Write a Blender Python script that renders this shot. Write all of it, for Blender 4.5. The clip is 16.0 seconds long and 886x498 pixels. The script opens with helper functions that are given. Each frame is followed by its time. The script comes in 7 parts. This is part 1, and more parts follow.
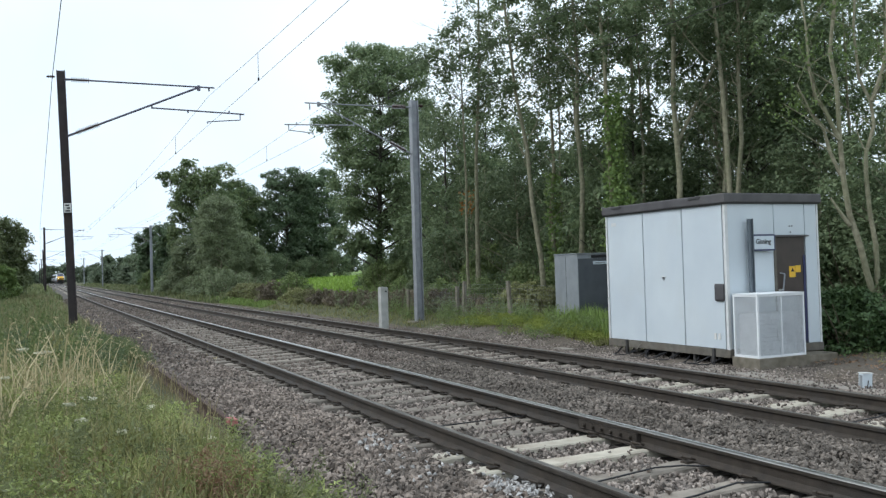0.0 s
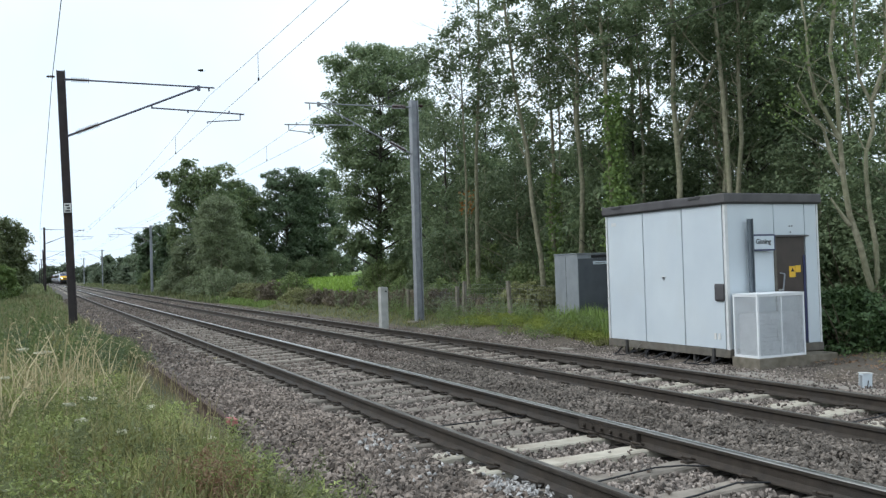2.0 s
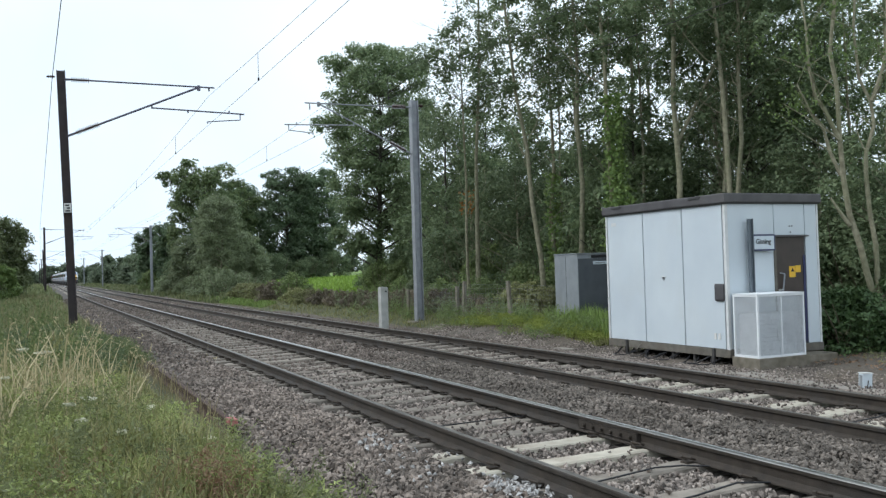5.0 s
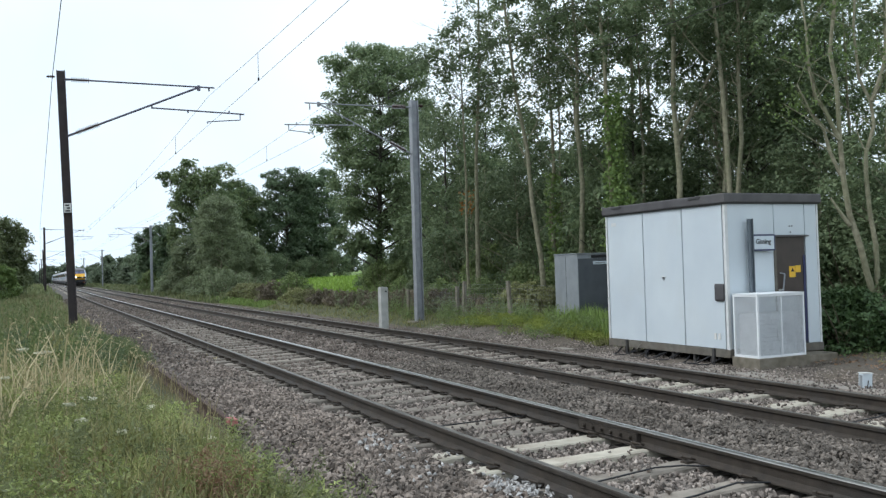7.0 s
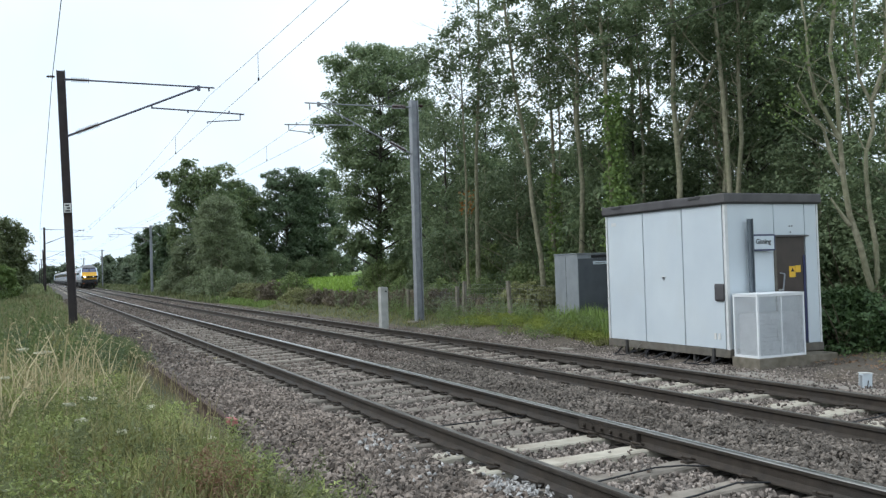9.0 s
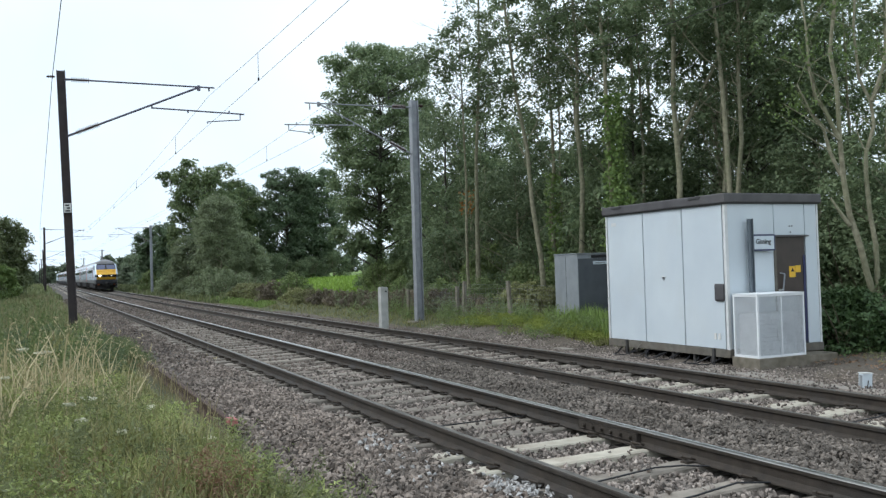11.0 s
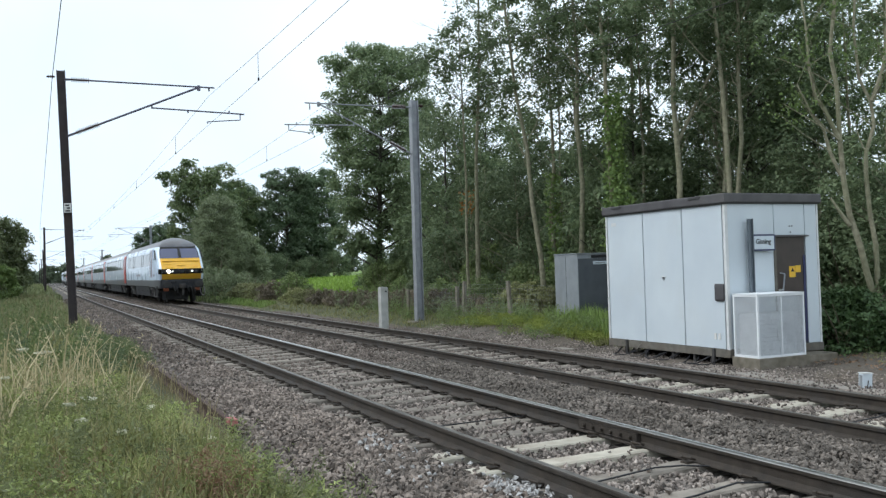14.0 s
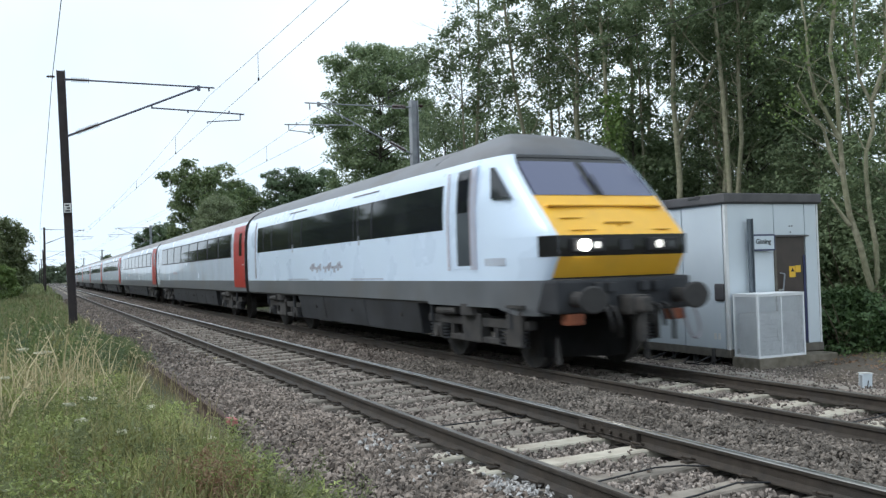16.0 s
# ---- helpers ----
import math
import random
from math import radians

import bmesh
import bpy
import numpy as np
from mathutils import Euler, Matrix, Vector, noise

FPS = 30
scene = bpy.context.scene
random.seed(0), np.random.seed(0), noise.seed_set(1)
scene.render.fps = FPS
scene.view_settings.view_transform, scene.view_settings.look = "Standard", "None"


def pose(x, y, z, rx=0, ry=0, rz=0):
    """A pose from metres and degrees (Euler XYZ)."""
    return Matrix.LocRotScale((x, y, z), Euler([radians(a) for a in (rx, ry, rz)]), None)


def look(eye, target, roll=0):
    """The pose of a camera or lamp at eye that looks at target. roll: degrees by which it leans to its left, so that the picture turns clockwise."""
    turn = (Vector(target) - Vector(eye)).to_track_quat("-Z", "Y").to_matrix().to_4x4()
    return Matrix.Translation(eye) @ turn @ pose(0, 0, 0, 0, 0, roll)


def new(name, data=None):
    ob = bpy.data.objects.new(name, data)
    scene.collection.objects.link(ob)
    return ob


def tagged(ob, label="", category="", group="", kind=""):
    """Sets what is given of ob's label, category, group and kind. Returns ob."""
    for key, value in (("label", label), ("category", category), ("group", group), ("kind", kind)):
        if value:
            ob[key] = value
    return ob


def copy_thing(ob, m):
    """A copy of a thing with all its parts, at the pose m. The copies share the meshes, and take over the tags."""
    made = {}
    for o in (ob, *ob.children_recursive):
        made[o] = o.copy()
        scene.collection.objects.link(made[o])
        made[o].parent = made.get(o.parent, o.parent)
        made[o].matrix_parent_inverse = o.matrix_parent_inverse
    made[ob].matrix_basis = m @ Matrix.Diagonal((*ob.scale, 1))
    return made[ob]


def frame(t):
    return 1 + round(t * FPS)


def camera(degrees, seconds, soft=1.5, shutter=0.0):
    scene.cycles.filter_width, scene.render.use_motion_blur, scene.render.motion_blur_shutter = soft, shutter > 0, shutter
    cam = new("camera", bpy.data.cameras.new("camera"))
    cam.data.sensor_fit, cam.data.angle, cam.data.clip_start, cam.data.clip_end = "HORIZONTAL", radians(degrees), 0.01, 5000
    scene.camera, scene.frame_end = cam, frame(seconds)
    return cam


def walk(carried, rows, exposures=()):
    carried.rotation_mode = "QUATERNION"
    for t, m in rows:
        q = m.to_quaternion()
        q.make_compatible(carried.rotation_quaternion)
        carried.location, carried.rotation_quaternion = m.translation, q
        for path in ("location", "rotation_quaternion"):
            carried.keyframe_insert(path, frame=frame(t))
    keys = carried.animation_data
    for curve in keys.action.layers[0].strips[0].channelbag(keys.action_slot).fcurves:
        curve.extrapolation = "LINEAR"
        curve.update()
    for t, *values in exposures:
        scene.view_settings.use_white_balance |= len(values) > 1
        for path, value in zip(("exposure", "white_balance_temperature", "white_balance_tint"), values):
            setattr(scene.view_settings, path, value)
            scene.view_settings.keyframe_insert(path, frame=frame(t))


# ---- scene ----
# Railway line beside a relay hut. X across the line, Y along it, Z up; rail tops at z = 0.
EYE = Vector((0.0, 0.0, 1.558))
YAW, PITCH = radians(24.982), radians(1.193)
AIM = EYE + 20 * Vector((math.sin(YAW) * math.cos(PITCH), math.cos(YAW) * math.cos(PITCH), math.sin(PITCH)))
cam = camera(53.39, 16.0, soft=1.35, shutter=0.17)
walk(cam, [(0.0, look(EYE, AIM, -1.785)), (16.0, look(EYE, AIM, -1.785))], exposures=[(0.0, 0.0, 6200, 8), (16.0, 0.0, 6200, 8)])

# ---- sky and sun: bright overcast ----
SUN_UP, SUN_TURN = radians(45), radians(288)
world = bpy.data.worlds.new("overcast_sky")
scene.world = world
world.use_nodes = True
wn, wl = world.node_tree.nodes, world.node_tree.links
wn.clear()
sky = wn.new("ShaderNodeTexSky")
sky.sky_type, sky.sun_disc = "NISHITA", False
sky.sun_elevation, sky.sun_rotation = SUN_UP, SUN_TURN
sky.air_density, sky.dust_density, sky.ozone_density = 1.0, 3.0, 1.0
grey = wn.new("ShaderNodeHueSaturation")
grey.inputs["Saturation"].default_value = 0.12
cloud_at = wn.new("ShaderNodeTexCoord")
cloud = wn.new("ShaderNodeTexNoise")
cloud.inputs["Scale"].default_value, cloud.inputs["Detail"].default_value = 2.2, 5.0
cloud_tone = wn.new("ShaderNodeValToRGB")
cloud_tone.color_ramp.elements[0].position, cloud_tone.color_ramp.elements[1].position = 0.35, 0.65
cloud_tone.color_ramp.elements[0].color = (9.6, 11.0, 12.2, 1)
cloud_tone.color_ramp.elements[1].color = (11.7, 12.6, 13.3, 1)
veil = wn.new("ShaderNodeMixRGB")
veil.inputs["Fac"].default_value = 0.86
back = wn.new("ShaderNodeBackground")
back.inputs["Strength"].default_value = 0.105
wout = wn.new("ShaderNodeOutputWorld")
wl.new(cloud_at.outputs["Generated"], cloud.inputs["Vector"])
wl.new(cloud.outputs["Fac"], cloud_tone.inputs["Fac"])
wl.new(sky.outputs["Color"], grey.inputs["Color"])
wl.new(grey.outputs["Color"], veil.inputs["Color1"])
wl.new(cloud_tone.outputs["Color"], veil.inputs["Color2"])
wl.new(veil.outputs["Color"], back.inputs["Color"])
wl.new(back.outputs["Background"], wout.inputs["Surface"])
sun = new("sun", bpy.data.lights.new("sun", "SUN"))
sun.data.energy, sun.data.angle, sun.data.color = 1.6, radians(25), (1.0, 0.98, 0.95)
sun.matrix_world = look((-32, 32, 40), (6, 20, 0))


# ---- materials ----
def nodes_of(name):
    m = bpy.data.materials.new(name)
    m.use_nodes = True
    return m, m.node_tree.nodes, m.node_tree.links, m.node_tree.nodes["Principled BSDF"]


def surface(name, dark, light, scale=8.0, rough=0.7, metal=0.0, bump=0.1, bump_scale=60.0, stain=None, stain_scale=1.2,
            stain_amount=0.5, vary=0.0, island=False, spec=0.5, coat=0.0, rough_vary=0.1):
    """Two tones of grain, a larger stain, relief, and a shift of tone from piece to piece."""
    m, n, k, bsdf = nodes_of(name)
    at = n.new("ShaderNodeTexCoord")
    grain = n.new("ShaderNodeTexNoise")
    grain.inputs["Scale"].default_value, grain.inputs["Detail"].default_value = scale, 6.0
    ramp = n.new("ShaderNodeValToRGB")
    ramp.color_ramp.elements[0].position, ramp.color_ramp.elements[1].position = 0.3, 0.7
    ramp.color_ramp.elements[0].color, ramp.color_ramp.elements[1].color = (*dark, 1), (*light, 1)
    k.new(at.outputs["Object"], grain.inputs["Vector"])
    k.new(grain.outputs["Fac"], ramp.inputs["Fac"])
    colour = ramp.outputs["Color"]
    if stain:
        big = n.new("ShaderNodeTexNoise")
        big.inputs["Scale"].default_value, big.inputs["Detail"].default_value = stain_scale, 5.0
        mask = n.new("ShaderNodeMapRange")
        mask.inputs["From Min"].default_value, mask.inputs["From Max"].default_value = 0.48, 0.72
        mask.inputs["To Max"].default_value = stain_amount
        mix = n.new("ShaderNodeMixRGB")
        mix.inputs["Color2"].default_value = (*stain, 1)
        k.new(at.outputs["Object"], big.inputs["Vector"])
        k.new(big.outputs["Fac"], mask.inputs["Value"])
        k.new(mask.outputs["Result"], mix.inputs["Fac"])
        k.new(colour, mix.inputs["Color1"])
        colour = mix.outputs["Color"]
    if vary:
        if island:
            rnd = n.new("ShaderNodeNewGeometry").outputs["Random Per Island"]
        else:
            rnd = n.new("ShaderNodeObjectInfo").outputs["Random"]
        span = n.new("ShaderNodeMapRange")
        span.inputs["To Min"].default_value, span.inputs["To Max"].default_value = 1 - vary, 1 + vary
        hue = n.new("ShaderNodeHueSaturation")
        k.new(rnd, span.inputs["Value"])
        k.new(span.outputs["Result"], hue.inputs["Value"])
        k.new(colour, hue.inputs["Color"])
        colour = hue.outputs["Color"]
    k.new(colour, bsdf.inputs["Base Color"])
    gloss = n.new("ShaderNodeMapRange")
    gloss.inputs["To Min"].default_value, gloss.inputs["To Max"].default_value = max(0.02, rough - rough_vary), min(1, rough + rough_vary)
    k.new(grain.outputs["Fac"], gloss.inputs["Value"])
    k.new(gloss.outputs["Result"], bsdf.inputs["Roughness"])
    bsdf.inputs["Metallic"].default_value = metal
    bsdf.inputs["Specular IOR Level"].default_value = spec
    bsdf.inputs["Coat Weight"].default_value = coat
    if bump:
        fine = n.new("ShaderNodeTexNoise")
        fine.inputs["Scale"].default_value, fine.inputs["Detail"].default_value = bump_scale, 4.0
        rise = n.new("ShaderNodeBump")
        rise.inputs["Strength"].default_value, rise.inputs["Distance"].default_value = bump, 0.02
        k.new(at.outputs["Object"], fine.inputs["Vector"])
        k.new(fine.outputs["Fac"], rise.inputs["Height"])
        k.new(rise.outputs["Normal"], bsdf.inputs["Normal"])
    return m


def foliage(name, dark, light, glow=0.35, patch=0.5, rough=0.55):
    """Leaves: tone by leaf and by large patches, some light let through."""
    m, n, k, bsdf = nodes_of(name)
    geo = n.new("ShaderNodeNewGeometry")
    at = n.new("ShaderNodeTexCoord")
    big = n.new("ShaderNodeTexNoise")
    big.inputs["Scale"].default_value = patch
    add = n.new("ShaderNodeMath")
    add.operation = "MULTIPLY_ADD"
    add.inputs[1].default_value = 0.55
    k.new(geo.outputs["Random Per Island"], add.inputs[0])
    half = n.new("ShaderNodeMath")
    half.operation = "MULTIPLY"
    half.inputs[1].default_value = 0.5
    k.new(at.outputs["Object"], big.inputs["Vector"])
    k.new(big.outputs["Fac"], half.inputs[0])
    k.new(half.outputs["Value"], add.inputs[2])
    ramp = n.new("ShaderNodeValToRGB")
    ramp.color_ramp.elements[0].position, ramp.color_ramp.elements[1].position = 0.15, 0.85
    ramp.color_ramp.elements[0].color, ramp.color_ramp.elements[1].color = (*dark, 1), (*light, 1)
    k.new(add.outputs["Value"], ramp.inputs["Fac"])
    tone = n.new("ShaderNodeHueSaturation")
    span = n.new("ShaderNodeMapRange")
    span.inputs["To Min"].default_value, span.inputs["To Max"].default_value = 0.8, 1.25
    k.new(n.new("ShaderNodeObjectInfo").outputs["Random"], span.inputs["Value"])
    k.new(span.outputs["Result"], tone.inputs["Value"])
    k.new(ramp.outputs["Color"], tone.inputs["Color"])
    k.new(tone.outputs["Color"], bsdf.inputs["Base Color"])
    bsdf.inputs["Roughness"].default_value = rough
    bsdf.inputs["Specular IOR Level"].default_value = 0.3
    thin = n.new("ShaderNodeBsdfTranslucent")
    k.new(tone.outputs["Color"], thin.inputs["Color"])
    mix = n.new("ShaderNodeMixShader")
    mix.inputs["Fac"].default_value = glow
    k.new(bsdf.outputs["BSDF"], mix.inputs[1])
    k.new(thin.outputs["BSDF"], mix.inputs[2])
    k.new(mix.outputs["Shader"], n["Material Output"].inputs["Surface"])
    return m


def plain(name, colour, rough=0.5, metal=0.0, spec=0.5, emit=0.0):
    m, n, k, bsdf = nodes_of(name)
    bsdf.inputs["Base Color"].default_value = (*colour, 1)
    bsdf.inputs["Roughness"].default_value, bsdf.inputs["Metallic"].default_value = rough, metal
    bsdf.inputs["Specular IOR Level"].default_value = spec
    if emit:
        bsdf.inputs["Emission Color"].default_value = (1.0, 0.95, 0.85, 1)
        bsdf.inputs["Emission Strength"].default_value = emit
    return m


M = {
    "soil": surface("verge_soil", (0.045, 0.05, 0.02), (0.10, 0.105, 0.042), 1.5, 0.95, bump=0.6, bump_scale=9, stain=(0.075, 0.06, 0.036), stain_scale=0.35, stain_amount=0.6),
    "meadow": surface("field_grass", (0.10, 0.17, 0.03), (0.17, 0.26, 0.05), 0.5, 0.95, bump=0.5, bump_scale=4, stain=(0.16, 0.17, 0.05), stain_scale=0.08),
    "path": surface("trodden_gravel", (0.062, 0.05, 0.038), (0.14, 0.118, 0.096), 14, 0.95, bump=0.7, bump_scale=45, stain=(0.10, 0.075, 0.05), stain_scale=0.9, stain_amount=0.8),
    # fine gravel, darkened in colour to give the shadow in gaps between stones
    "bed": surface("ballast_bed_gap_shade", (0.035, 0.03, 0.027), (0.115, 0.1, 0.088), 16, 0.95, bump=1.0, bump_scale=18, stain=(0.10, 0.085, 0.075), stain_scale=0.5, stain_amount=0.6),
    "stone": surface("ballast_stone", (0.155, 0.13, 0.113), (0.335, 0.29, 0.257), 4.0, 0.9, bump=0.4, bump_scale=60, stain=(0.125, 0.108, 0.096), stain_scale=0.6, stain_amount=0.7, vary=0.68, island=True, spec=0.3),
    "limed": surface("lime_splashed_stone", (0.22, 0.205, 0.19), (0.56, 0.55, 0.545), 9, 0.95, bump=0.3, vary=0.4, island=True, spec=0.2),
    "stone_cess": surface("ballast_stone_grey", (0.126, 0.103, 0.088), (0.295, 0.248, 0.214), 4.0, 0.9, bump=0.4, bump_scale=60, stain=(0.11, 0.1, 0.088), stain_scale=0.6, stain_amount=0.7, vary=0.68, island=True, spec=0.3),
    "stone_worn": surface("ballast_stone_grimy", (0.13, 0.106, 0.091), (0.28, 0.238, 0.207), 4.0, 0.9, bump=0.4, bump_scale=60, stain=(0.10, 0.08, 0.068), stain_scale=0.4, stain_amount=0.7, vary=0.45, island=True, spec=0.3),
    "stone_dark": surface("ballast_stone_oily", (0.091, 0.079, 0.068), (0.226, 0.196, 0.17), 4.0, 0.9, bump=0.4, bump_scale=60, stain=(0.075, 0.062, 0.052), stain_scale=0.7, stain_amount=0.7, vary=0.5, island=True, spec=0.3),
    "rail_side": surface("rail_side_rust", (0.031, 0.025, 0.02), (0.06, 0.048, 0.038), 9, 0.8, 0.1, bump=0.3, bump_scale=70, stain=(0.05, 0.05, 0.05), stain_scale=2.0),
    "rail_top": surface("rail_running_steel", (0.80, 0.795, 0.78), (0.90, 0.89, 0.88), 3, 0.32, 1.0, bump=0.0, rough_vary=0.06),
    "rail_corner": surface("rail_gauge_corner", (0.24, 0.232, 0.22), (0.36, 0.35, 0.335), 3, 0.32, 0.9, bump=0.0, rough_vary=0.05),
    "rail_top_dull": surface("rail_running_dull", (0.12, 0.11, 0.098), (0.19, 0.175, 0.157), 3, 0.45, 0.6, bump=0.04, rough_vary=0.06),
    "sleeper": surface("sleeper_dusty_concrete", (0.19, 0.167, 0.141), (0.305, 0.272, 0.232), 7, 0.95, bump=0.4, bump_scale=50, stain=(0.20, 0.17, 0.14), stain_scale=2.6, stain_amount=0.8, vary=0.22),
    "sleeper_clean": surface("sleeper_pale_concrete", (0.40, 0.37, 0.30), (0.54, 0.50, 0.42), 7, 0.9, bump=0.3, bump_scale=50, stain=(0.30, 0.25, 0.20), stain_scale=2.2, stain_amount=0.8, vary=0.1),
    "clip": surface("rusty_clip", (0.036, 0.03, 0.025), (0.075, 0.06, 0.048), 20, 0.8, 0.3),
    "old_rail": surface("old_rusted_rail", (0.042, 0.027, 0.02), (0.095, 0.057, 0.043), 14, 0.85, 0.1, bump=0.4, bump_scale=50),
    "red_end": surface("faded_red_paint", (0.30, 0.085, 0.085), (0.42, 0.15, 0.145), 12, 0.7),
    "galv": surface("galvanised_steel", (0.26, 0.275, 0.30), (0.37, 0.385, 0.41), 5, 0.5, 0.35, bump=0.05, stain=(0.30, 0.30, 0.30), stain_scale=1.5, stain_amount=0.4),
    "brown_steel": surface("weathered_dark_steel", (0.035, 0.028, 0.03), (0.065, 0.052, 0.052), 4, 0.6, 0.2, bump=0.1, stain=(0.08, 0.05, 0.035), stain_scale=1.1, stain_amount=0.6),
    "wire": plain("overhead_wire", (0.055, 0.05, 0.05), 0.5, 0.5),
    "insulator": surface("brown_porcelain", (0.06, 0.035, 0.03), (0.10, 0.06, 0.05), 10, 0.25, bump=0),
    "arm_tube": surface("dull_cantilever_tube", (0.09, 0.085, 0.125), (0.15, 0.145, 0.19), 5, 0.5, 0.2, bump=0.05),
    "plate": surface("white_number_plate", (0.62, 0.62, 0.60), (0.75, 0.75, 0.73), 10, 0.5, bump=0),
    "hut": surface("white_grp_panel", (0.555, 0.615, 0.67), (0.64, 0.70, 0.745), 0.9, 0.42, bump=0.03, bump_scale=30, stain=(0.54, 0.57, 0.58), stain_scale=1.3, stain_amount=0.25),
    "hut_trim": surface("hut_trim_white", (0.62, 0.63, 0.63), (0.72, 0.73, 0.73), 6, 0.45, bump=0.03),
    "roof_trim": surface("dark_grey_roof_trim", (0.06, 0.056, 0.06), (0.10, 0.095, 0.10), 3, 0.6, bump=0.08, stain=(0.13, 0.125, 0.12), stain_scale=1.4),
    "joint": plain("dark_joint", (0.05, 0.05, 0.05), 0.8),
    "base_frame": surface("hut_base_frame", (0.10, 0.092, 0.078), (0.18, 0.165, 0.14), 8, 0.85, bump=0.2, stain=(0.10, 0.085, 0.065), stain_scale=2.0, stain_amount=0.8),
    "plinth": surface("weathered_concrete", (0.12, 0.105, 0.078), (0.23, 0.205, 0.165), 7, 0.95, bump=0.4, bump_scale=35, stain=(0.12, 0.105, 0.07), stain_scale=2.0, stain_amount=0.8),
    "brown_door": surface("dark_brown_door", (0.04, 0.03, 0.026), (0.062, 0.046, 0.04), 5, 0.5, bump=0.05),
    "navy": plain("navy_edge", (0.03, 0.035, 0.10), 0.5),
    "chrome": surface("steel_handle", (0.5, 0.5, 0.5), (0.65, 0.65, 0.65), 10, 0.3, 0.9, bump=0),
    "yellow_sign": surface("warning_yellow", (0.72, 0.42, 0.03), (0.8, 0.5, 0.05), 8, 0.5, bump=0),
    "cab_door_grey": surface("cab_door_slate", (0.045, 0.055, 0.065), (0.07, 0.083, 0.095), 2, 0.35, bump=0),
    "plough": surface("plough_dark_grey", (0.052, 0.054, 0.058), (0.088, 0.09, 0.094), 3, 0.6, bump=0.1, stain=(0.05, 0.043, 0.037), stain_scale=2.0),
    "black": plain("black_print", (0.015, 0.015, 0.018), 0.6),
    "sign_white": surface("sign_face_white", (0.55, 0.62, 0.68), (0.62, 0.68, 0.73), 5, 0.4, bump=0),
    "iron_red": plain("dull_iron", (0.1, 0.06, 0.04), 0.8),
    "post_grey": surface("painted_grey_channel", (0.12, 0.145, 0.17), (0.17, 0.195, 0.22), 5, 0.55, bump=0.05),
    "cabinet_light": surface("grey_cabinet_paint", (0.21, 0.23, 0.25), (0.28, 0.30, 0.32), 3, 0.55, bump=0.05, stain=(0.19, 0.20, 0.19), stain_scale=1.2),
    "cabinet_dark": surface("slate_cabinet_paint", (0.07, 0.08, 0.095), (0.10, 0.11, 0.125), 3, 0.5, bump=0.05, stain=(0.09, 0.095, 0.10), stain_scale=1.2),
    "mesh_white": surface("white_wire_mesh", (0.72, 0.74, 0.76), (0.80, 0.82, 0.84), 8, 0.5, bump=0),
    "mesh_grey": surface("grey_white_mesh", (0.62, 0.65, 0.68), (0.70, 0.73, 0.76), 8, 0.5, bump=0),
    "unit": surface("cooling_unit_paint", (0.38, 0.40, 0.42), (0.46, 0.48, 0.49), 4, 0.5, bump=0),
    "marker": surface("lineside_marker_concrete", (0.36, 0.365, 0.35), (0.52, 0.52, 0.50), 6, 0.9, bump=0.3, stain=(0.24, 0.24, 0.21), stain_scale=3.0, stain_amount=0.7),
    "fence_post": surface("grey_fence_wood", (0.17, 0.15, 0.12), (0.30, 0.27, 0.22), 12, 0.9, bump=0.4, stain=(0.14, 0.14, 0.09), stain_scale=3),
    "trough": surface("cable_trough_concrete", (0.21, 0.188, 0.162), (0.32, 0.292, 0.255), 5, 0.95, bump=0.3, stain=(0.26, 0.22, 0.18), stain_scale=1.8, stain_amount=0.7, vary=0.1),
    "bark": surface("pale_bark", (0.165, 0.152, 0.10), (0.30, 0.282, 0.195), 9, 0.95, bump=0.6, bump_scale=22, stain=(0.13, 0.15, 0.07), stain_scale=0.8, stain_amount=0.7),
    "bark_dark": surface("dark_bark", (0.05, 0.045, 0.035), (0.11, 0.10, 0.08), 9, 0.95, bump=0.6, bump_scale=20),
    "leaf_tall": foliage("poplar_leaf", (0.086, 0.128, 0.064), (0.225, 0.28, 0.148), 0.36),
    "leaf_dark": foliage("oak_leaf", (0.088, 0.13, 0.068), (0.225, 0.28, 0.145), 0.34),
    "leaf_oak": foliage("shaded_oak_leaf", (0.072, 0.118, 0.066), (0.178, 0.238, 0.128), 0.28),
    "leaf_oak_mid": foliage("olive_oak_leaf", (0.082, 0.125, 0.058), (0.205, 0.255, 0.112), 0.3),
    # aerial haze is mixed into this leaf colour, paler than the near trees
    "leaf_haze": foliage("far_tree_leaf_hazy", (0.13, 0.175, 0.105), (0.23, 0.28, 0.175), 0.35),
    "grass_far": foliage("far_grass_blade", (0.095, 0.125, 0.055), (0.225, 0.245, 0.115), 0.28, 0.9),
    "leaf_bright": foliage("fresh_hawthorn_leaf", (0.09, 0.145, 0.04), (0.195, 0.265, 0.085), 0.3),
    "leaf_olive": foliage("olive_bramble_leaf", (0.155, 0.17, 0.075), (0.33, 0.335, 0.16), 0.3),
    "leaf_hedge": foliage("hawthorn_leaf", (0.075, 0.105, 0.045), (0.185, 0.215, 0.095), 0.28),
    "leaf_lime": foliage("yellow_green_weed_leaf", (0.15, 0.19, 0.035), (0.30, 0.34, 0.08), 0.3),
    "leaf_laurel": foliage("laurel_leaf", (0.036, 0.072, 0.026), (0.1, 0.155, 0.056), 0.13, rough=0.45),
    "leaf_mid": foliage("hedge_leaf", (0.085, 0.125, 0.045), (0.215, 0.27, 0.105), 0.28),
    "leaf_grey": foliage("willow_leaf", (0.145, 0.185, 0.108), (0.305, 0.35, 0.2), 0.42),
    # paled as well: haze over the far scrub and woods, put into the colour
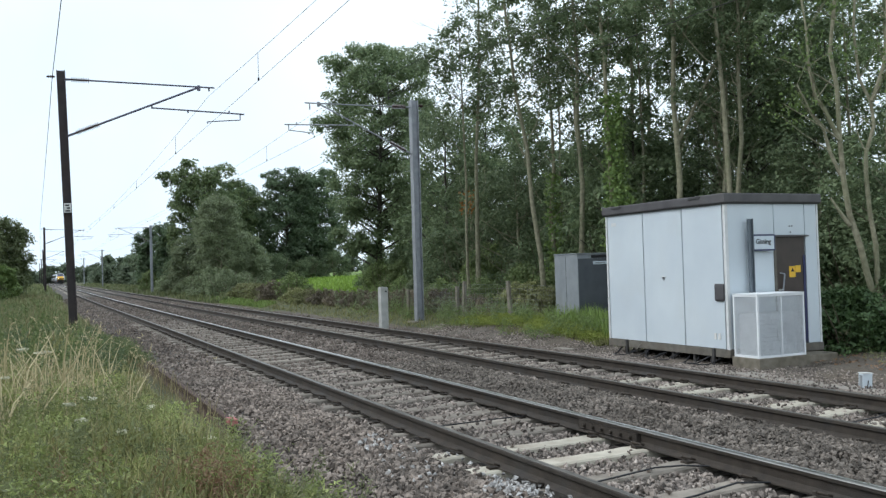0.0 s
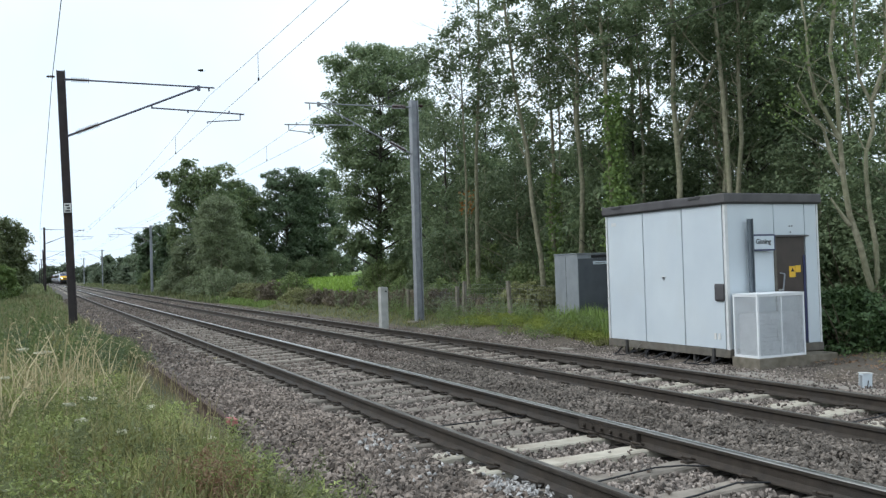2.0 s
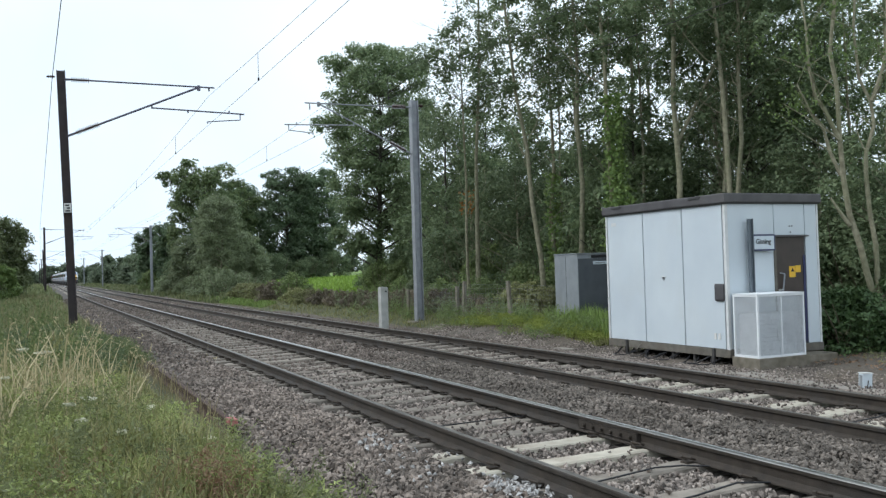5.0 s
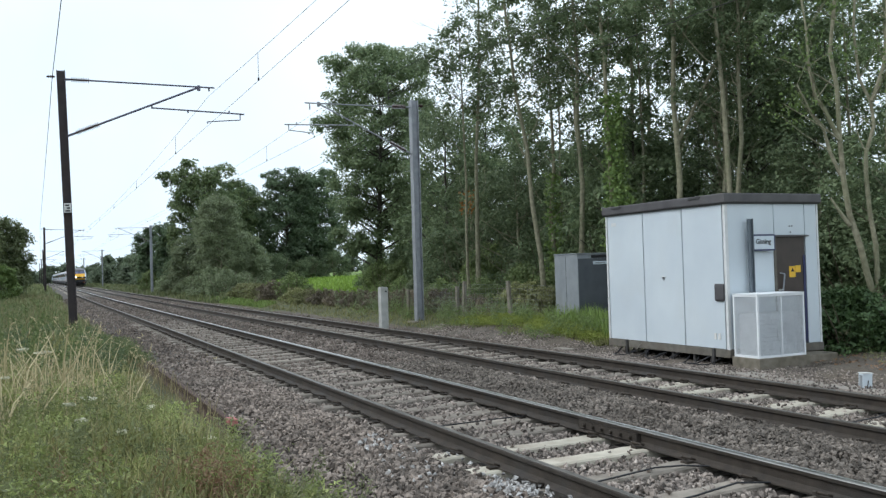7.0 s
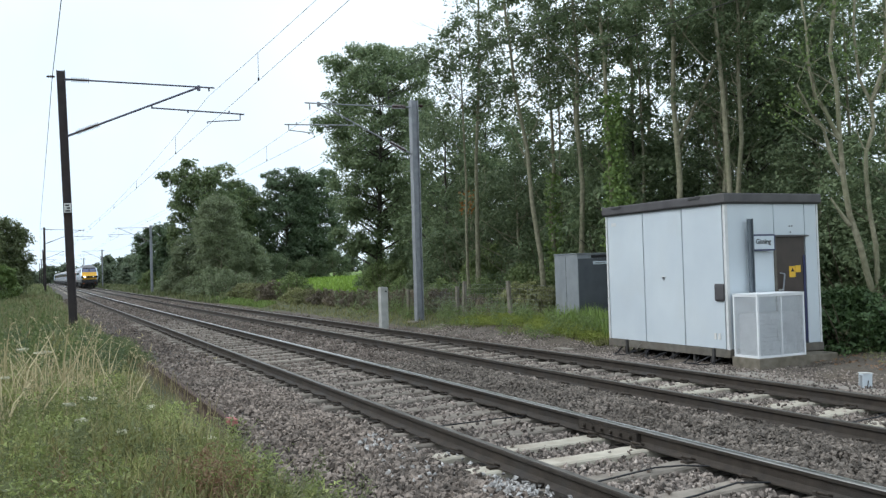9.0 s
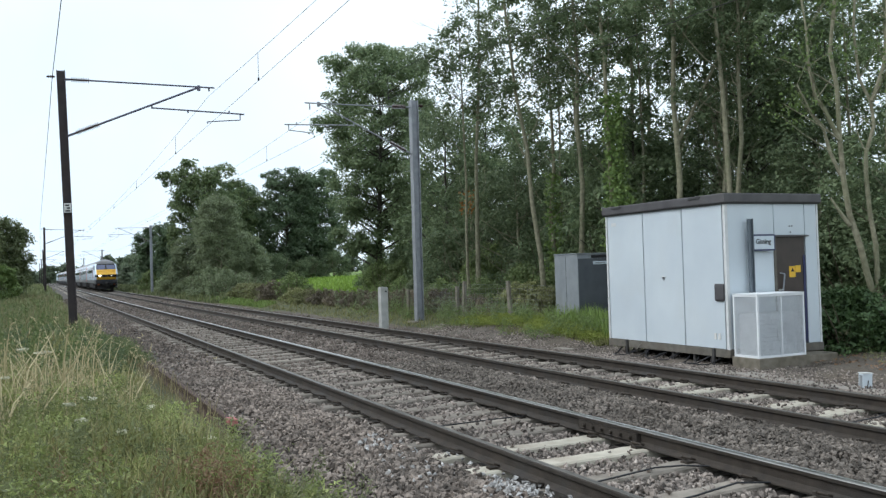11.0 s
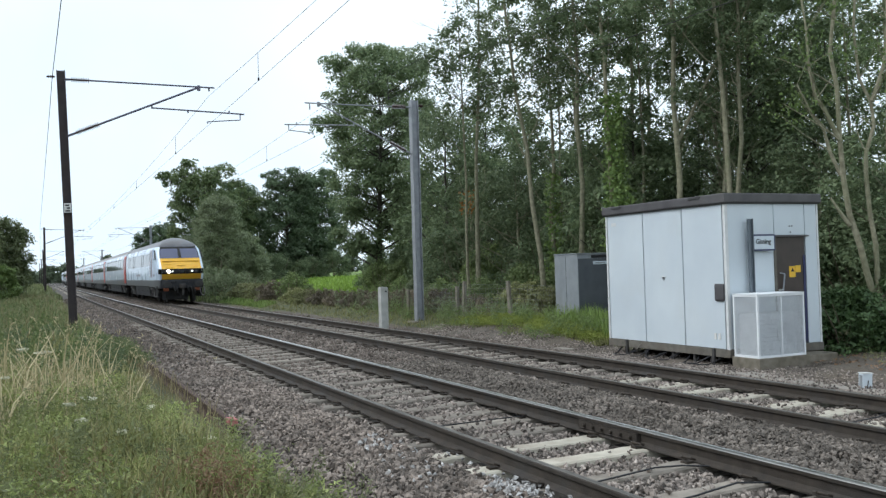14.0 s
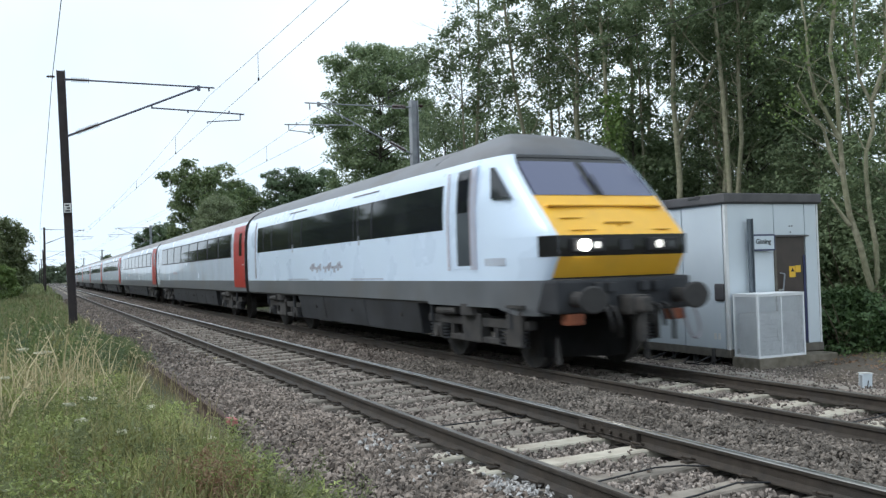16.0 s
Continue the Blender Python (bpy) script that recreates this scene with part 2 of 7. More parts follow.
    "leaf_far_haze": foliage("distant_leaf_hazy", (0.115, 0.15, 0.10), (0.19, 0.23, 0.15), 0.35),
    "ivy": foliage("ivy_leaf", (0.10, 0.165, 0.05), (0.23, 0.31, 0.10), 0.35),
    "bramble": foliage("bramble_stem", (0.10, 0.085, 0.06), (0.22, 0.18, 0.13), 0.15),
    "dock": foliage("dead_dock", (0.19, 0.115, 0.07), (0.36, 0.23, 0.14), 0.2),
    "russet": foliage("dead_leaf", (0.24, 0.11, 0.03), (0.38, 0.19, 0.06), 0.3),
    "grass": foliage("verge_blade", (0.098, 0.12, 0.044), (0.36, 0.342, 0.15), 0.25, 0.9),
    "grass_lush": foliage("lush_blade", (0.13, 0.20, 0.06), (0.27, 0.36, 0.11), 0.38, 0.9),
    "herb": foliage("herb_leaf", (0.16, 0.205, 0.065), (0.37, 0.41, 0.155), 0.28, 1.5),
    "crop": foliage("bright_crop_leaf", (0.14, 0.235, 0.04), (0.265, 0.385, 0.075), 0.42),
    "herb_dark": foliage("dusky_herb_leaf", (0.112, 0.138, 0.064), (0.25, 0.27, 0.13), 0.35, 1.5),
    "straw": foliage("dry_stalk", (0.45, 0.38, 0.21), (0.72, 0.61, 0.38), 0.25),
    "straw_blade": foliage("dry_blade", (0.20, 0.17, 0.09), (0.38, 0.33, 0.19), 0.3),
    "petal": foliage("white_petal", (0.58, 0.57, 0.44), (0.80, 0.78, 0.63), 0.2),
    "white_body": surface("train_white_paint", (0.68, 0.80, 0.97), (0.715, 0.84, 0.99), 0.7, 0.28, bump=0, coat=0.35, stain=(0.60, 0.70, 0.84), stain_scale=0.9, stain_amount=0.2, rough_vary=0.05),
    "coach_body": surface("coach_white_paint", (0.56, 0.65, 0.77), (0.63, 0.72, 0.84), 0.7, 0.26, bump=0, coat=0.45, stain=(0.58, 0.59, 0.60), stain_scale=0.8, stain_amount=0.5, rough_vary=0.05),
    "grey_body": surface("train_lower_grey", (0.118, 0.126, 0.138), (0.166, 0.176, 0.19), 1.2, 0.45, bump=0, stain=(0.14, 0.135, 0.13), stain_scale=1.0, stain_amount=0.6),
    "train_roof": surface("train_roof_grey", (0.105, 0.11, 0.125), (0.165, 0.168, 0.18), 1.5, 0.4, bump=0.04, stain=(0.10, 0.085, 0.078), stain_scale=0.8, stain_amount=0.7),
    "coach_roof": surface("coach_roof_grey", (0.17, 0.16, 0.162), (0.245, 0.23, 0.228), 1.5, 0.45, bump=0.04, stain=(0.15, 0.13, 0.12), stain_scale=0.8, stain_amount=0.6),
    "yellow": surface("warning_panel_yellow", (0.80, 0.43, 0.035), (0.86, 0.49, 0.05), 2.0, 0.35, bump=0, stain=(0.66, 0.38, 0.05), stain_scale=2.2, stain_amount=0.5),
    "under": surface("underframe_grime", (0.034, 0.034, 0.036), (0.08, 0.075, 0.071), 5, 0.75, bump=0.2, stain=(0.045, 0.039, 0.034), stain_scale=2.6, stain_amount=0.6, spec=0.25),
    "skirt": surface("underframe_skirt", (0.034, 0.036, 0.041), (0.06, 0.062, 0.067), 2, 0.6, bump=0.05, stain=(0.028, 0.026, 0.024), stain_scale=1.2, stain_amount=0.5, spec=0.15),
    "glass": plain("dark_train_glass", (0.012, 0.014, 0.018), 0.06, 0.0, 0.5),
    "coach_glass": plain("coach_window_glass", (0.02, 0.023, 0.027), 0.05, 0.0, 0.6),
    "screen": plain("windscreen_glass", (0.08, 0.09, 0.165), 0.04, 0.0, 0.9),
    "gloss_black": plain("gloss_black_panel", (0.012, 0.012, 0.013), 0.25),
    "red_door": surface("red_coach_door", (0.34, 0.025, 0.022), (0.42, 0.04, 0.028), 2, 0.35, bump=0),
    "pink": plain("faded_pink_post", (0.55, 0.48, 0.50), 0.4),
    "lamp_on": plain("lit_headlight", (0.9, 0.9, 0.85), 0.2, emit=60.0),
    "lamp_dim": plain("lit_marker", (0.8, 0.8, 0.78), 0.2, emit=1.0),
    "lens": plain("lamp_lens", (0.10, 0.105, 0.11), 0.15),
    "orange": surface("orange_pipe_cover", (0.21, 0.062, 0.03), (0.30, 0.095, 0.045), 6, 0.7),
    "buffer_face": surface("worn_buffer_steel", (0.022, 0.021, 0.022), (0.04, 0.038, 0.037), 7, 0.7, 0.0, bump=0.05),
    "amber": surface("bonnet_shade_yellow", (0.50, 0.27, 0.025), (0.58, 0.32, 0.035), 6, 0.5, bump=0),
    "ink": plain("grey_lettering", (0.26, 0.24, 0.27), 0.6),
    "ink_pale": plain("pale_number_print", (0.40, 0.42, 0.47), 0.6),
}


# ---- mesh helpers ----
def put(name, me, parent=None, label="", m=None):
    ob = new(name, me)
    if parent is not None:
        ob.parent = parent
    if m is not None:
        ob.matrix_basis = m
    if label:
        ob["label"] = label
    return ob


def part(name, bm, material, parent=None, label="", smooth=False):
    me = bpy.data.meshes.new(name)
    if smooth:
        for f in bm.faces:
            f.smooth = True
    bm.to_mesh(me)
    bm.free()
    for mm in material if isinstance(material, (list, tuple)) else (material,):
        me.materials.append(mm)
    return put(name, me, parent, label)


def thing(name, label, category, m=None, group="", kind=""):
    ob = new(name)
    ob.empty_display_size = 0.2
    if m is not None:
        ob.matrix_basis = m
    return tagged(ob, label, category, group, kind)


def add_box(bm, x0, x1, y0, y1, z0, z1, bevel=0.0, mat=0):
    got = bmesh.ops.create_cube(bm, size=1.0)["verts"]
    for v in got:
        v.co = Vector((x0 + (v.co.x + 0.5) * (x1 - x0), y0 + (v.co.y + 0.5) * (y1 - y0), z0 + (v.co.z + 0.5) * (z1 - z0)))
    faces = {f for v in got for f in v.link_faces}
    if bevel:
        edges = {e for v in got for e in v.link_edges}
        made = bmesh.ops.bevel(bm, geom=list(edges), offset=bevel, segments=2, affect="EDGES", profile=0.6)
        faces = {f for f in made["faces"]} | {f for f in faces if f.is_valid}
    for f in faces:
        if f.is_valid:
            f.material_index = mat
    return bm


def box(x0, x1, y0, y1, z0, z1, bevel=0.0):
    return add_box(bmesh.new(), x0, x1, y0, y1, z0, z1, bevel)


def add_rod(bm, a, b, r0, r1=None, sides=8):
    a, b = Vector(a), Vector(b)
    d = b - a
    m = Matrix.Translation((a + b) / 2) @ d.to_track_quat("Z", "Y").to_matrix().to_4x4()
    bmesh.ops.create_cone(bm, cap_ends=True, segments=sides, radius1=r0, radius2=r0 if r1 is None else r1, depth=d.length, matrix=m)
    return bm


def rod(a, b, r0, r1=None, sides=8):
    return add_rod(bmesh.new(), a, b, r0, r1, sides)


def np_mesh(name, verts, faces, material, smooth=False, mat_index=None):
    """A mesh from arrays: verts (n, 3), faces (m, k) all with k corners."""
    verts, faces = np.asarray(verts, np.float32), np.asarray(faces, np.int32)
    me = bpy.data.meshes.new(name)
    count, k = faces.shape
    me.vertices.add(len(verts))
    me.vertices.foreach_set("co", verts.ravel())
    me.loops.add(count * k)
    me.loops.foreach_set("vertex_index", faces.ravel())
    me.polygons.add(count)
    me.polygons.foreach_set("loop_start", np.arange(0, count * k, k, dtype=np.int32))
    for mm in material if isinstance(material, (list, tuple)) else (material,):
        me.materials.append(mm)
    if mat_index is not None:
        me.polygons.foreach_set("material_index", np.asarray(mat_index, np.int32))
    me.polygons.foreach_set("use_smooth", np.full(count, smooth))
    me.update(calc_edges=True)
    return me


def tubes(paths, sides=6):
    """Tapered tubes along point rows: [(points, radii)] to verts and quads."""
    vs, fs, base = [], [], 0
    ring = np.arange(sides) * 2 * np.pi / sides
    for pts, rad in paths:
        pts = np.asarray(pts, float)
        tang = np.gradient(pts, axis=0)
        tang /= np.linalg.norm(tang, axis=1)[:, None] + 1e-9
        ref = np.where(np.abs(tang[:, 2:3]) > 0.9, np.array([[1.0, 0, 0]]), np.array([[0, 0, 1.0]]))
        u = np.cross(tang, ref)
        u /= np.linalg.norm(u, axis=1)[:, None] + 1e-9
        w = np.cross(tang, u)
        r = np.asarray(rad, float)[:, None, None]
        v = pts[:, None, :] + r * (np.cos(ring)[None, :, None] * u[:, None, :] + np.sin(ring)[None, :, None] * w[:, None, :])
        n = len(pts)
        vs.append(v.reshape(-1, 3))
        i, j = np.meshgrid(np.arange(n - 1), np.arange(sides), indexing="ij")
        a, b = i * sides + j, i * sides + (j + 1) % sides
        fs.append(np.stack([a, b, b + sides, a + sides], -1).reshape(-1, 4) + base)
        base += n * sides
    return np.concatenate(vs), np.concatenate(fs)


def leaf_quads(centres, size, rng, aspect=0.6, droop=0.2, flat=0.0):
    """One pointed quad for each centre, turned at random."""
    n = len(centres)
    d = rng.normal(size=(n, 3))
    d[:, 2] = d[:, 2] * (1 - flat) - droop
    d /= np.linalg.norm(d, axis=1)[:, None]
    s = np.cross(d, rng.normal(size=(n, 3)))
    s /= np.linalg.norm(s, axis=1)[:, None] + 1e-9
    ln = (size * rng.uniform(0.6, 1.3, n))[:, None]
    wd = ln * aspect * 0.5
    c = np.asarray(centres)
    v = np.stack([c, c + d * ln * 0.45 + s * wd, c + d * ln, c + d * ln * 0.5 - s * wd], 1)
    return v.reshape(-1, 3), np.arange(n * 4).reshape(-1, 4)


def leaf_tris(centres, size, rng, aspect=0.6, out=None):
    """One small pointed leaf for each centre; its face looks up and outward, loosely."""
    n = len(centres)
    face = rng.normal(size=(n, 3)) * 0.55
    face[:, 2] += 0.55
    if out is not None:
        face += out * 0.9
    d = np.cross(face, rng.normal(size=(n, 3)))
    d /= np.linalg.norm(d, axis=1)[:, None] + 1e-9
    s = np.cross(d, face)
    s /= np.linalg.norm(s, axis=1)[:, None] + 1e-9
    ln = (size * rng.uniform(0.6, 1.35, n))[:, None]
    wd = ln * aspect * 0.55
    c = np.asarray(centres)
    v = np.stack([c + s * wd, c - s * wd * 0.8 + d * ln * 0.2, c + d * ln], 1)
    return v.reshape(-1, 3), np.arange(n * 3).reshape(-1, 3)


def merge(sets):
    vs, fs, base = [], [], 0
    for v, f in sets:
        vs.append(v)
        fs.append(f + base)
        base += len(v)
    return np.concatenate(vs), np.concatenate(fs)


def shift(y):
    """How far the line has swung to the right at y."""
    s = np.clip((np.asarray(y, float) - 45) / 190, 0, 1)
    return s * s * (3 - 2 * s)


NEAR, FAR = 4.352, 7.632       # track centres
GAUGE = 0.7525                 # rail centre from the track's centre
TRACK_END = 560.0


def rise(x, y):
    """Height of the ground."""
    x, y = np.asarray(x, float), np.asarray(y, float)
    x = x - shift(y)
    z = np.interp(x, [-60, -6, 0.6, 1.3, 1.7, 2.05, 2.7, 9.2, 9.9, 10.6, 12.0, 14.5, 40, 2000],
                  [0.3, 0.1, 0.05, 0.02, -0.2, -0.265, -0.232, -0.232, -0.27, -0.32, -0.30, -0.28, 0.35, 0.5])
    z = z + 0.06 * np.clip((y - 28) / 14, 0, 1) * np.clip((x - 2.6) / 0.5, 0, 1) * np.clip((9.4 - x) / 0.5, 0, 1)
    bank = np.clip((x - 9.8) / 1.6, 0, 1) * np.clip((y - 16.5) / 4.0, 0, 1)
    return z + 0.36 * bank


# ---- ground ----
def build_ground():
    xs = np.concatenate([[-1600, -500, -150, -60, -25, -12, -6], np.arange(-4, 1.6, 0.35), [1.75, 2.05, 2.35, 2.7], np.arange(3.0, 9.3, 0.3),
                         [9.55, 9.9, 10.25, 10.6, 11, 11.5, 12, 12.6, 13.2, 14, 15, 17, 20, 25, 32, 40, 60, 90, 150, 400, 1700]])
    ys = np.concatenate([[-1500, -300, -80, -30, -12, -6], np.arange(-3, 30, 0.4), np.arange(30, 80, 2.0), np.arange(80, 260, 8.0), [270, 300, 340, 400, 480, 560, 800, 1400, 2600]])
    gx, gy = np.meshgrid(xs, ys)
    sx = gx + shift(gy)
    rng = np.random.default_rng(3)
    gz = rise(sx, gy) + rng.normal(0, 0.012, gx.shape) * (np.abs(gx) < 60)
    v = np.stack([sx, gy, gz], -1).reshape(-1, 3)
    ny, nx = gx.shape
    i, j = np.meshgrid(np.arange(ny - 1), np.arange(nx - 1), indexing="ij")
    a = i * nx + j
    f = np.stack([a, a + 1, a + 1 + nx, a + nx], -1).reshape(-1, 4)
    mx, my = gx[:-1, :-1].ravel() + 0.1, gy[:-1, :-1].ravel()
    idx = np.zeros(len(f), int)
    idx[(mx > 2.0) & (mx < 9.9)] = 1
    idx[(mx >= 9.9) & (mx < 14.6) & (my < 13.5) & (my > -12)] = 2
    idx[(mx >= 9.9) & (mx < 10.3) & (my < 40)] = 2
    idx[(mx >= 9.9) & (mx < 11.3) & (my < 22)] = 2
    idx[(mx > 22)] = 3
    me = np_mesh("ground", v, f, [M["soil"], M["bed"], M["path"], M["meadow"]], True, idx)
    tagged(put("ground", me), "rough ground of soil, grass, gravel path and ballast bed", "ground", kind="structure")


build_ground()

# ---- the two tracks ----
RAIL = [(-0.070, -0.159), (0.070, -0.159), (0.070, -0.148), (0.022, -0.130), (0.010, -0.118), (0.010, -0.050), (0.034, -0.038),
        (0.036, -0.012), (0.031, -0.0035), (0.0, 0.0), (-0.031, -0.0035), (-0.036, -0.012), (-0.034, -0.038), (-0.010, -0.050),
        (-0.010, -0.118), (-0.022, -0.130), (-0.070, -0.148)]


def rail_mesh(name, x, y0, y1, top, cant=0.0, z=0.0):
    ys = np.concatenate([np.arange(y0, min(y1, 45), 3.0), np.arange(45, 240, 6.0), [240, 320, 420, y1]]) if y1 > 60 else np.array([y0, y1])
    prof = np.array(RAIL)
    prof = np.stack([prof[:, 0] + cant * (prof[:, 1] + 0.0), prof[:, 1] - cant * prof[:, 0]], 1)
    n = len(prof)
    v = np.zeros((len(ys), n, 3))
    v[:, :, 0] = x + shift(ys)[:, None] + prof[None, :, 0]
    v[:, :, 1] = ys[:, None]
    v[:, :, 2] = prof[None, :, 1] + z
    i, j = np.meshgrid(np.arange(len(ys) - 1), np.arange(n), indexing="ij")
    a, b = i * n + j, i * n + (j + 1) % n
    f = np.stack([a, a + n, b + n, b], -1).reshape(-1, 4)
    idx = np.isin(j.ravel(), (8, 9)).astype(int)
    if top == M["rail_top"]:
        idx[j.ravel() == 10] = 2
        idx[j.ravel() == 9] = 2
    return np_mesh(name, v.reshape(-1, 3), f, [M["rail_side"], top, M["rail_corner"]], False, idx)


def build_track(name, label, x, top):
    track = thing(name, label, "railway track", kind="structure")
    for side in (-1, 1):
        put("rail", rail_mesh("rail", x + side * GAUGE, -9.0, TRACK_END, top[side > 0], -side * 0.05), track, "steel running rail with rusty sides")
    return track


near_track = build_track("track_near", "weathered railway track with concrete sleepers in stone ballast", NEAR, (M["rail_top_dull"], M["rail_top"]))
far_track = build_track("track_far", "rusty-sided railway track with pale concrete sleepers in ballast", FAR, (M["rail_top_dull"], M["rail_top_dull"]))


def fishplate(track, x, y, side):
    """A bolted joint bar on the rail's side."""
    bm = box(x + side * 0.013, x + side * 0.045, y - 0.48, y + 0.48, -0.125, -0.045, 0.006)
    bar = part("fishplate", bm, M["rail_side"], track, "rusty bolted rail joint bar")
    for i in range(6):
        yy = y - 0.38 + i * 0.152
        part("bolt", rod((x + side * 0.04, yy, -0.088), (x + side * 0.075, yy, -0.088), 0.02, sides=6), M["clip"], bar)


for side in (-1, 1):
    fishplate(near_track, NEAR + GAUGE, 7.2, side)

# old rail lying along the edge of the ballast
old_rail = thing("old_rail", "rusted length of old rail lying on ballast edge", "rail")
put("bar", rail_mesh("bar", 1.985, 10.0, 17.9, M["old_rail"], z=-0.075), old_rail)
old_rail.children[0].data.materials[0] = M["old_rail"]
part("painted_end", box(1.935, 2.035, 9.9, 10.12, -0.13, -0.057, 0.012), M["red_end"], old_rail, "faded red painted rail end")
part("end_face", box(1.972, 1.998, 9.93, 10.05, -0.24, -0.13, 0.004), M["old_rail"], old_rail, "rusted web at the cut end")


# ---- overhead line ----
def insulator(bm, a, b, r=0.055, sheds=7):
    a, b = Vector(a), Vector(b)
    add_rod(bm, a, b, 0.022, sides=8)
    d = (b - a) / (sheds + 1)
    for i in range(sheds):
        c = a + d * (i + 1)
        add_rod(bm, c - d * 0.22, c + d * 0.22, r * 0.45, r, sides=10)
    return bm


def mast(name, label, x, y, top, base, toward, material, lean=0.0, plate=True, contact=5.68, messenger=6.45, reach=None, width=0.22):
    """H-section mast with a cantilever; toward is +1 when the arm points to +X."""
    ob = thing(name, label, "overhead line mast", pose(x, y, base, 0, lean, 0), "overhead line masts")
    h = top - base
    w = width / 2
    bm = bmesh.new()
    o = 0.035 if toward > 0 else 0.0
    add_box(bm, o - w, o - w + 0.018, -w, w, 0, h)
    add_box(bm, o + w - 0.018, o + w, -w, w, 0, h)
    add_box(bm, o - w + 0.018, o + w - 0.018, -0.008, 0.008, 0, h)
    part("column", bm, material, ob)
    part("base_block", box(-0.3, 0.3, -0.3, 0.3, -0.4, 0.05, 0.03), M["plinth"], ob, "concrete foundation block")
    s = toward
    arm = M["arm_tube"] if s > 0 else M["galv"]
    thin = 0.8 if s > 0 else 0.72
    zt, zb = h - 0.22, h - 1.68
    tip = (3.95 if reach is None else reach)
    zr = messenger - base + 0.10 if s > 0 else messenger - base + 0.19
    bm = insulator(bmesh.new(), (s * (w + 0.14), 0, zt), (s * (w + 0.62), 0, zt - 0.01), 0.075, 11)
    part("tie_insulator", bm, M["insulator"], ob, "ribbed brown insulator")
    bm = rod((s * w, 0, zt), (s * (w + 0.14), 0, zt), 0.03)
    add_rod(bm, (s * (w + 0.60), 0, zt - 0.01), (s * tip, 0, zr), 0.027 * thin)
    part("top_tie", bm, arm, ob)
    knee = Vector((s * (tip - 0.42), 0, zr))
    foot = Vector((s * w, 0, zb))
    a, b = foot.lerp(knee, 0.06), foot.lerp(knee, 0.24)
    part("strut_insulator", insulator(bmesh.new(), a, b, 0.075, 13), M["insulator"], ob, "ribbed brown insulator")
    bm = rod(foot, a, 0.03)
    add_rod(bm, b, knee, 0.034 * thin)
    part("strut", bm, arm, ob)
    start = foot.lerp(knee, 0.63)
    zc = contact - base
    end = Vector((s * (tip + (0.78 if s > 0 else 0.62)), 0, zc + (0.16 if s > 0 else 0.25)))
    bm = rod(start, (start.x, 0, start.z - 0.1), 0.02)
    add_rod(bm, (start.x, 0, start.z - 0.08), end, 0.026 * thin)
    for u in (0.38, 0.83):
        q = Vector((start.x, 0, start.z - 0.08)).lerp(end, u)
        add_rod(bm, q - Vector((0, 0, 0.07 if u < 0.5 else -0.07)), q, 0.02)
    add_rod(bm, knee + Vector((0, 0, -0.09)), knee + Vector((0, 0, 0.05)), 0.045)
    part("registration_arm", bm, arm, ob)
    drop = Vector((end.x - s * 0.12, 0, end.z - 0.16))
    hold = Vector((s * (tip - 0.23), 0, zc - (0.06 if s > 0 else -0.03)))
    bm = rod((drop.x, 0, end.z), drop, 0.015)
    add_rod(bm, drop, hold, 0.014)
    add_rod(bm, hold, hold + Vector((0, 0, -0.05)), 0.02)
    part("steady_arm", bm, arm, ob)
    bm = rod((s * (tip - 0.15), 0, zr), (s * (tip - 0.15), 0, messenger - base), 0.02)
    part("messenger_clamp", bm, material, ob)
    bm = insulator(bmesh.new(), (-s * w, 0, zt + 0.06), (-s * (w + 0.2), 0, zt + 0.06), 0.05, 3)
    part("earth_wire_insulator", bm, M["insulator"], ob)
    if plate:
        pb = part("number_plate", box(-0.05, 0.12, -w - 0.03, -w - 0.005, 3.25, 3.49, 0.006), M["plate"], ob, "white plate with unreadable marks")
        for i in range(3):
            part("mark", box(-0.02 + 0.03 * (i % 2), 0.09 - 0.02 * (i // 2), -w - 0.034, -w - 0.031, 3.275 + i * 0.07, 3.315 + i * 0.07), M["black"], pb)
    return ob


LEFT_X, RIGHT_X = 0.88, 10.86
LEFT_MASTS = [(-45.0, 0), (24.3, -1.5), (98.0, 0), (172.0, 0), (243.0, 0), (315.0, 0)]
RIGHT_MASTS = [(-46.0, 0), (25.2, 0.15), (94.5, 0), (174.0, 0), (244.0, 0), (316.0, 0)]
for y, lean in LEFT_MASTS:
    gx = LEFT_X + float(shift(y))
    mast("overhead_mast", "dark brown weathered steel overhead line mast in grass", gx, y, 6.87, float(rise(gx, y)) - 0.05, 1, M["brown_steel"],
         lean, y == 24.3, reach=3.88, width=0.20)
for y, lean in RIGHT_MASTS:
    gx = RIGHT_X + float(shift(y))
    mast("overhead_mast", "galvanised grey steel overhead line mast beside track", gx, y, 6.80, float(rise(gx, y)) - 0.05, -1, M["galv"],
         lean, False, contact=5.62, messenger=6.35, reach=3.50, width=0.235)


def wires(name, label, x, posts, contact, messenger, sag, first):
    ob = thing(name, label, "overhead wire", kind="structure")
    run, drops = [], []
    cpts, mpts = [], []
    for k in range(len(posts) - 1):
        y0, y1 = posts[k][0], posts[k + 1][0]
        st0, st1 = (0.12, -0.12) if k % 2 else (-0.12, 0.12)
        for u in np.linspace(0, 1, 15)[:-1]:
            y = y0 + (y1 - y0) * u
            xx = x + float(shift(y)) + st0 + (st1 - st0) * u
            cpts.append((xx, y, contact - 0.05 * 4 * u * (1 - u)))
            mpts.append((xx, y, messenger - sag * 4 * u * (1 - u)))
        for y in np.arange(first - 60.0, 130.0, 12.0):
            u = (y - y0) / (y1 - y0)
            if not 0.02 < u < 0.98:
                continue
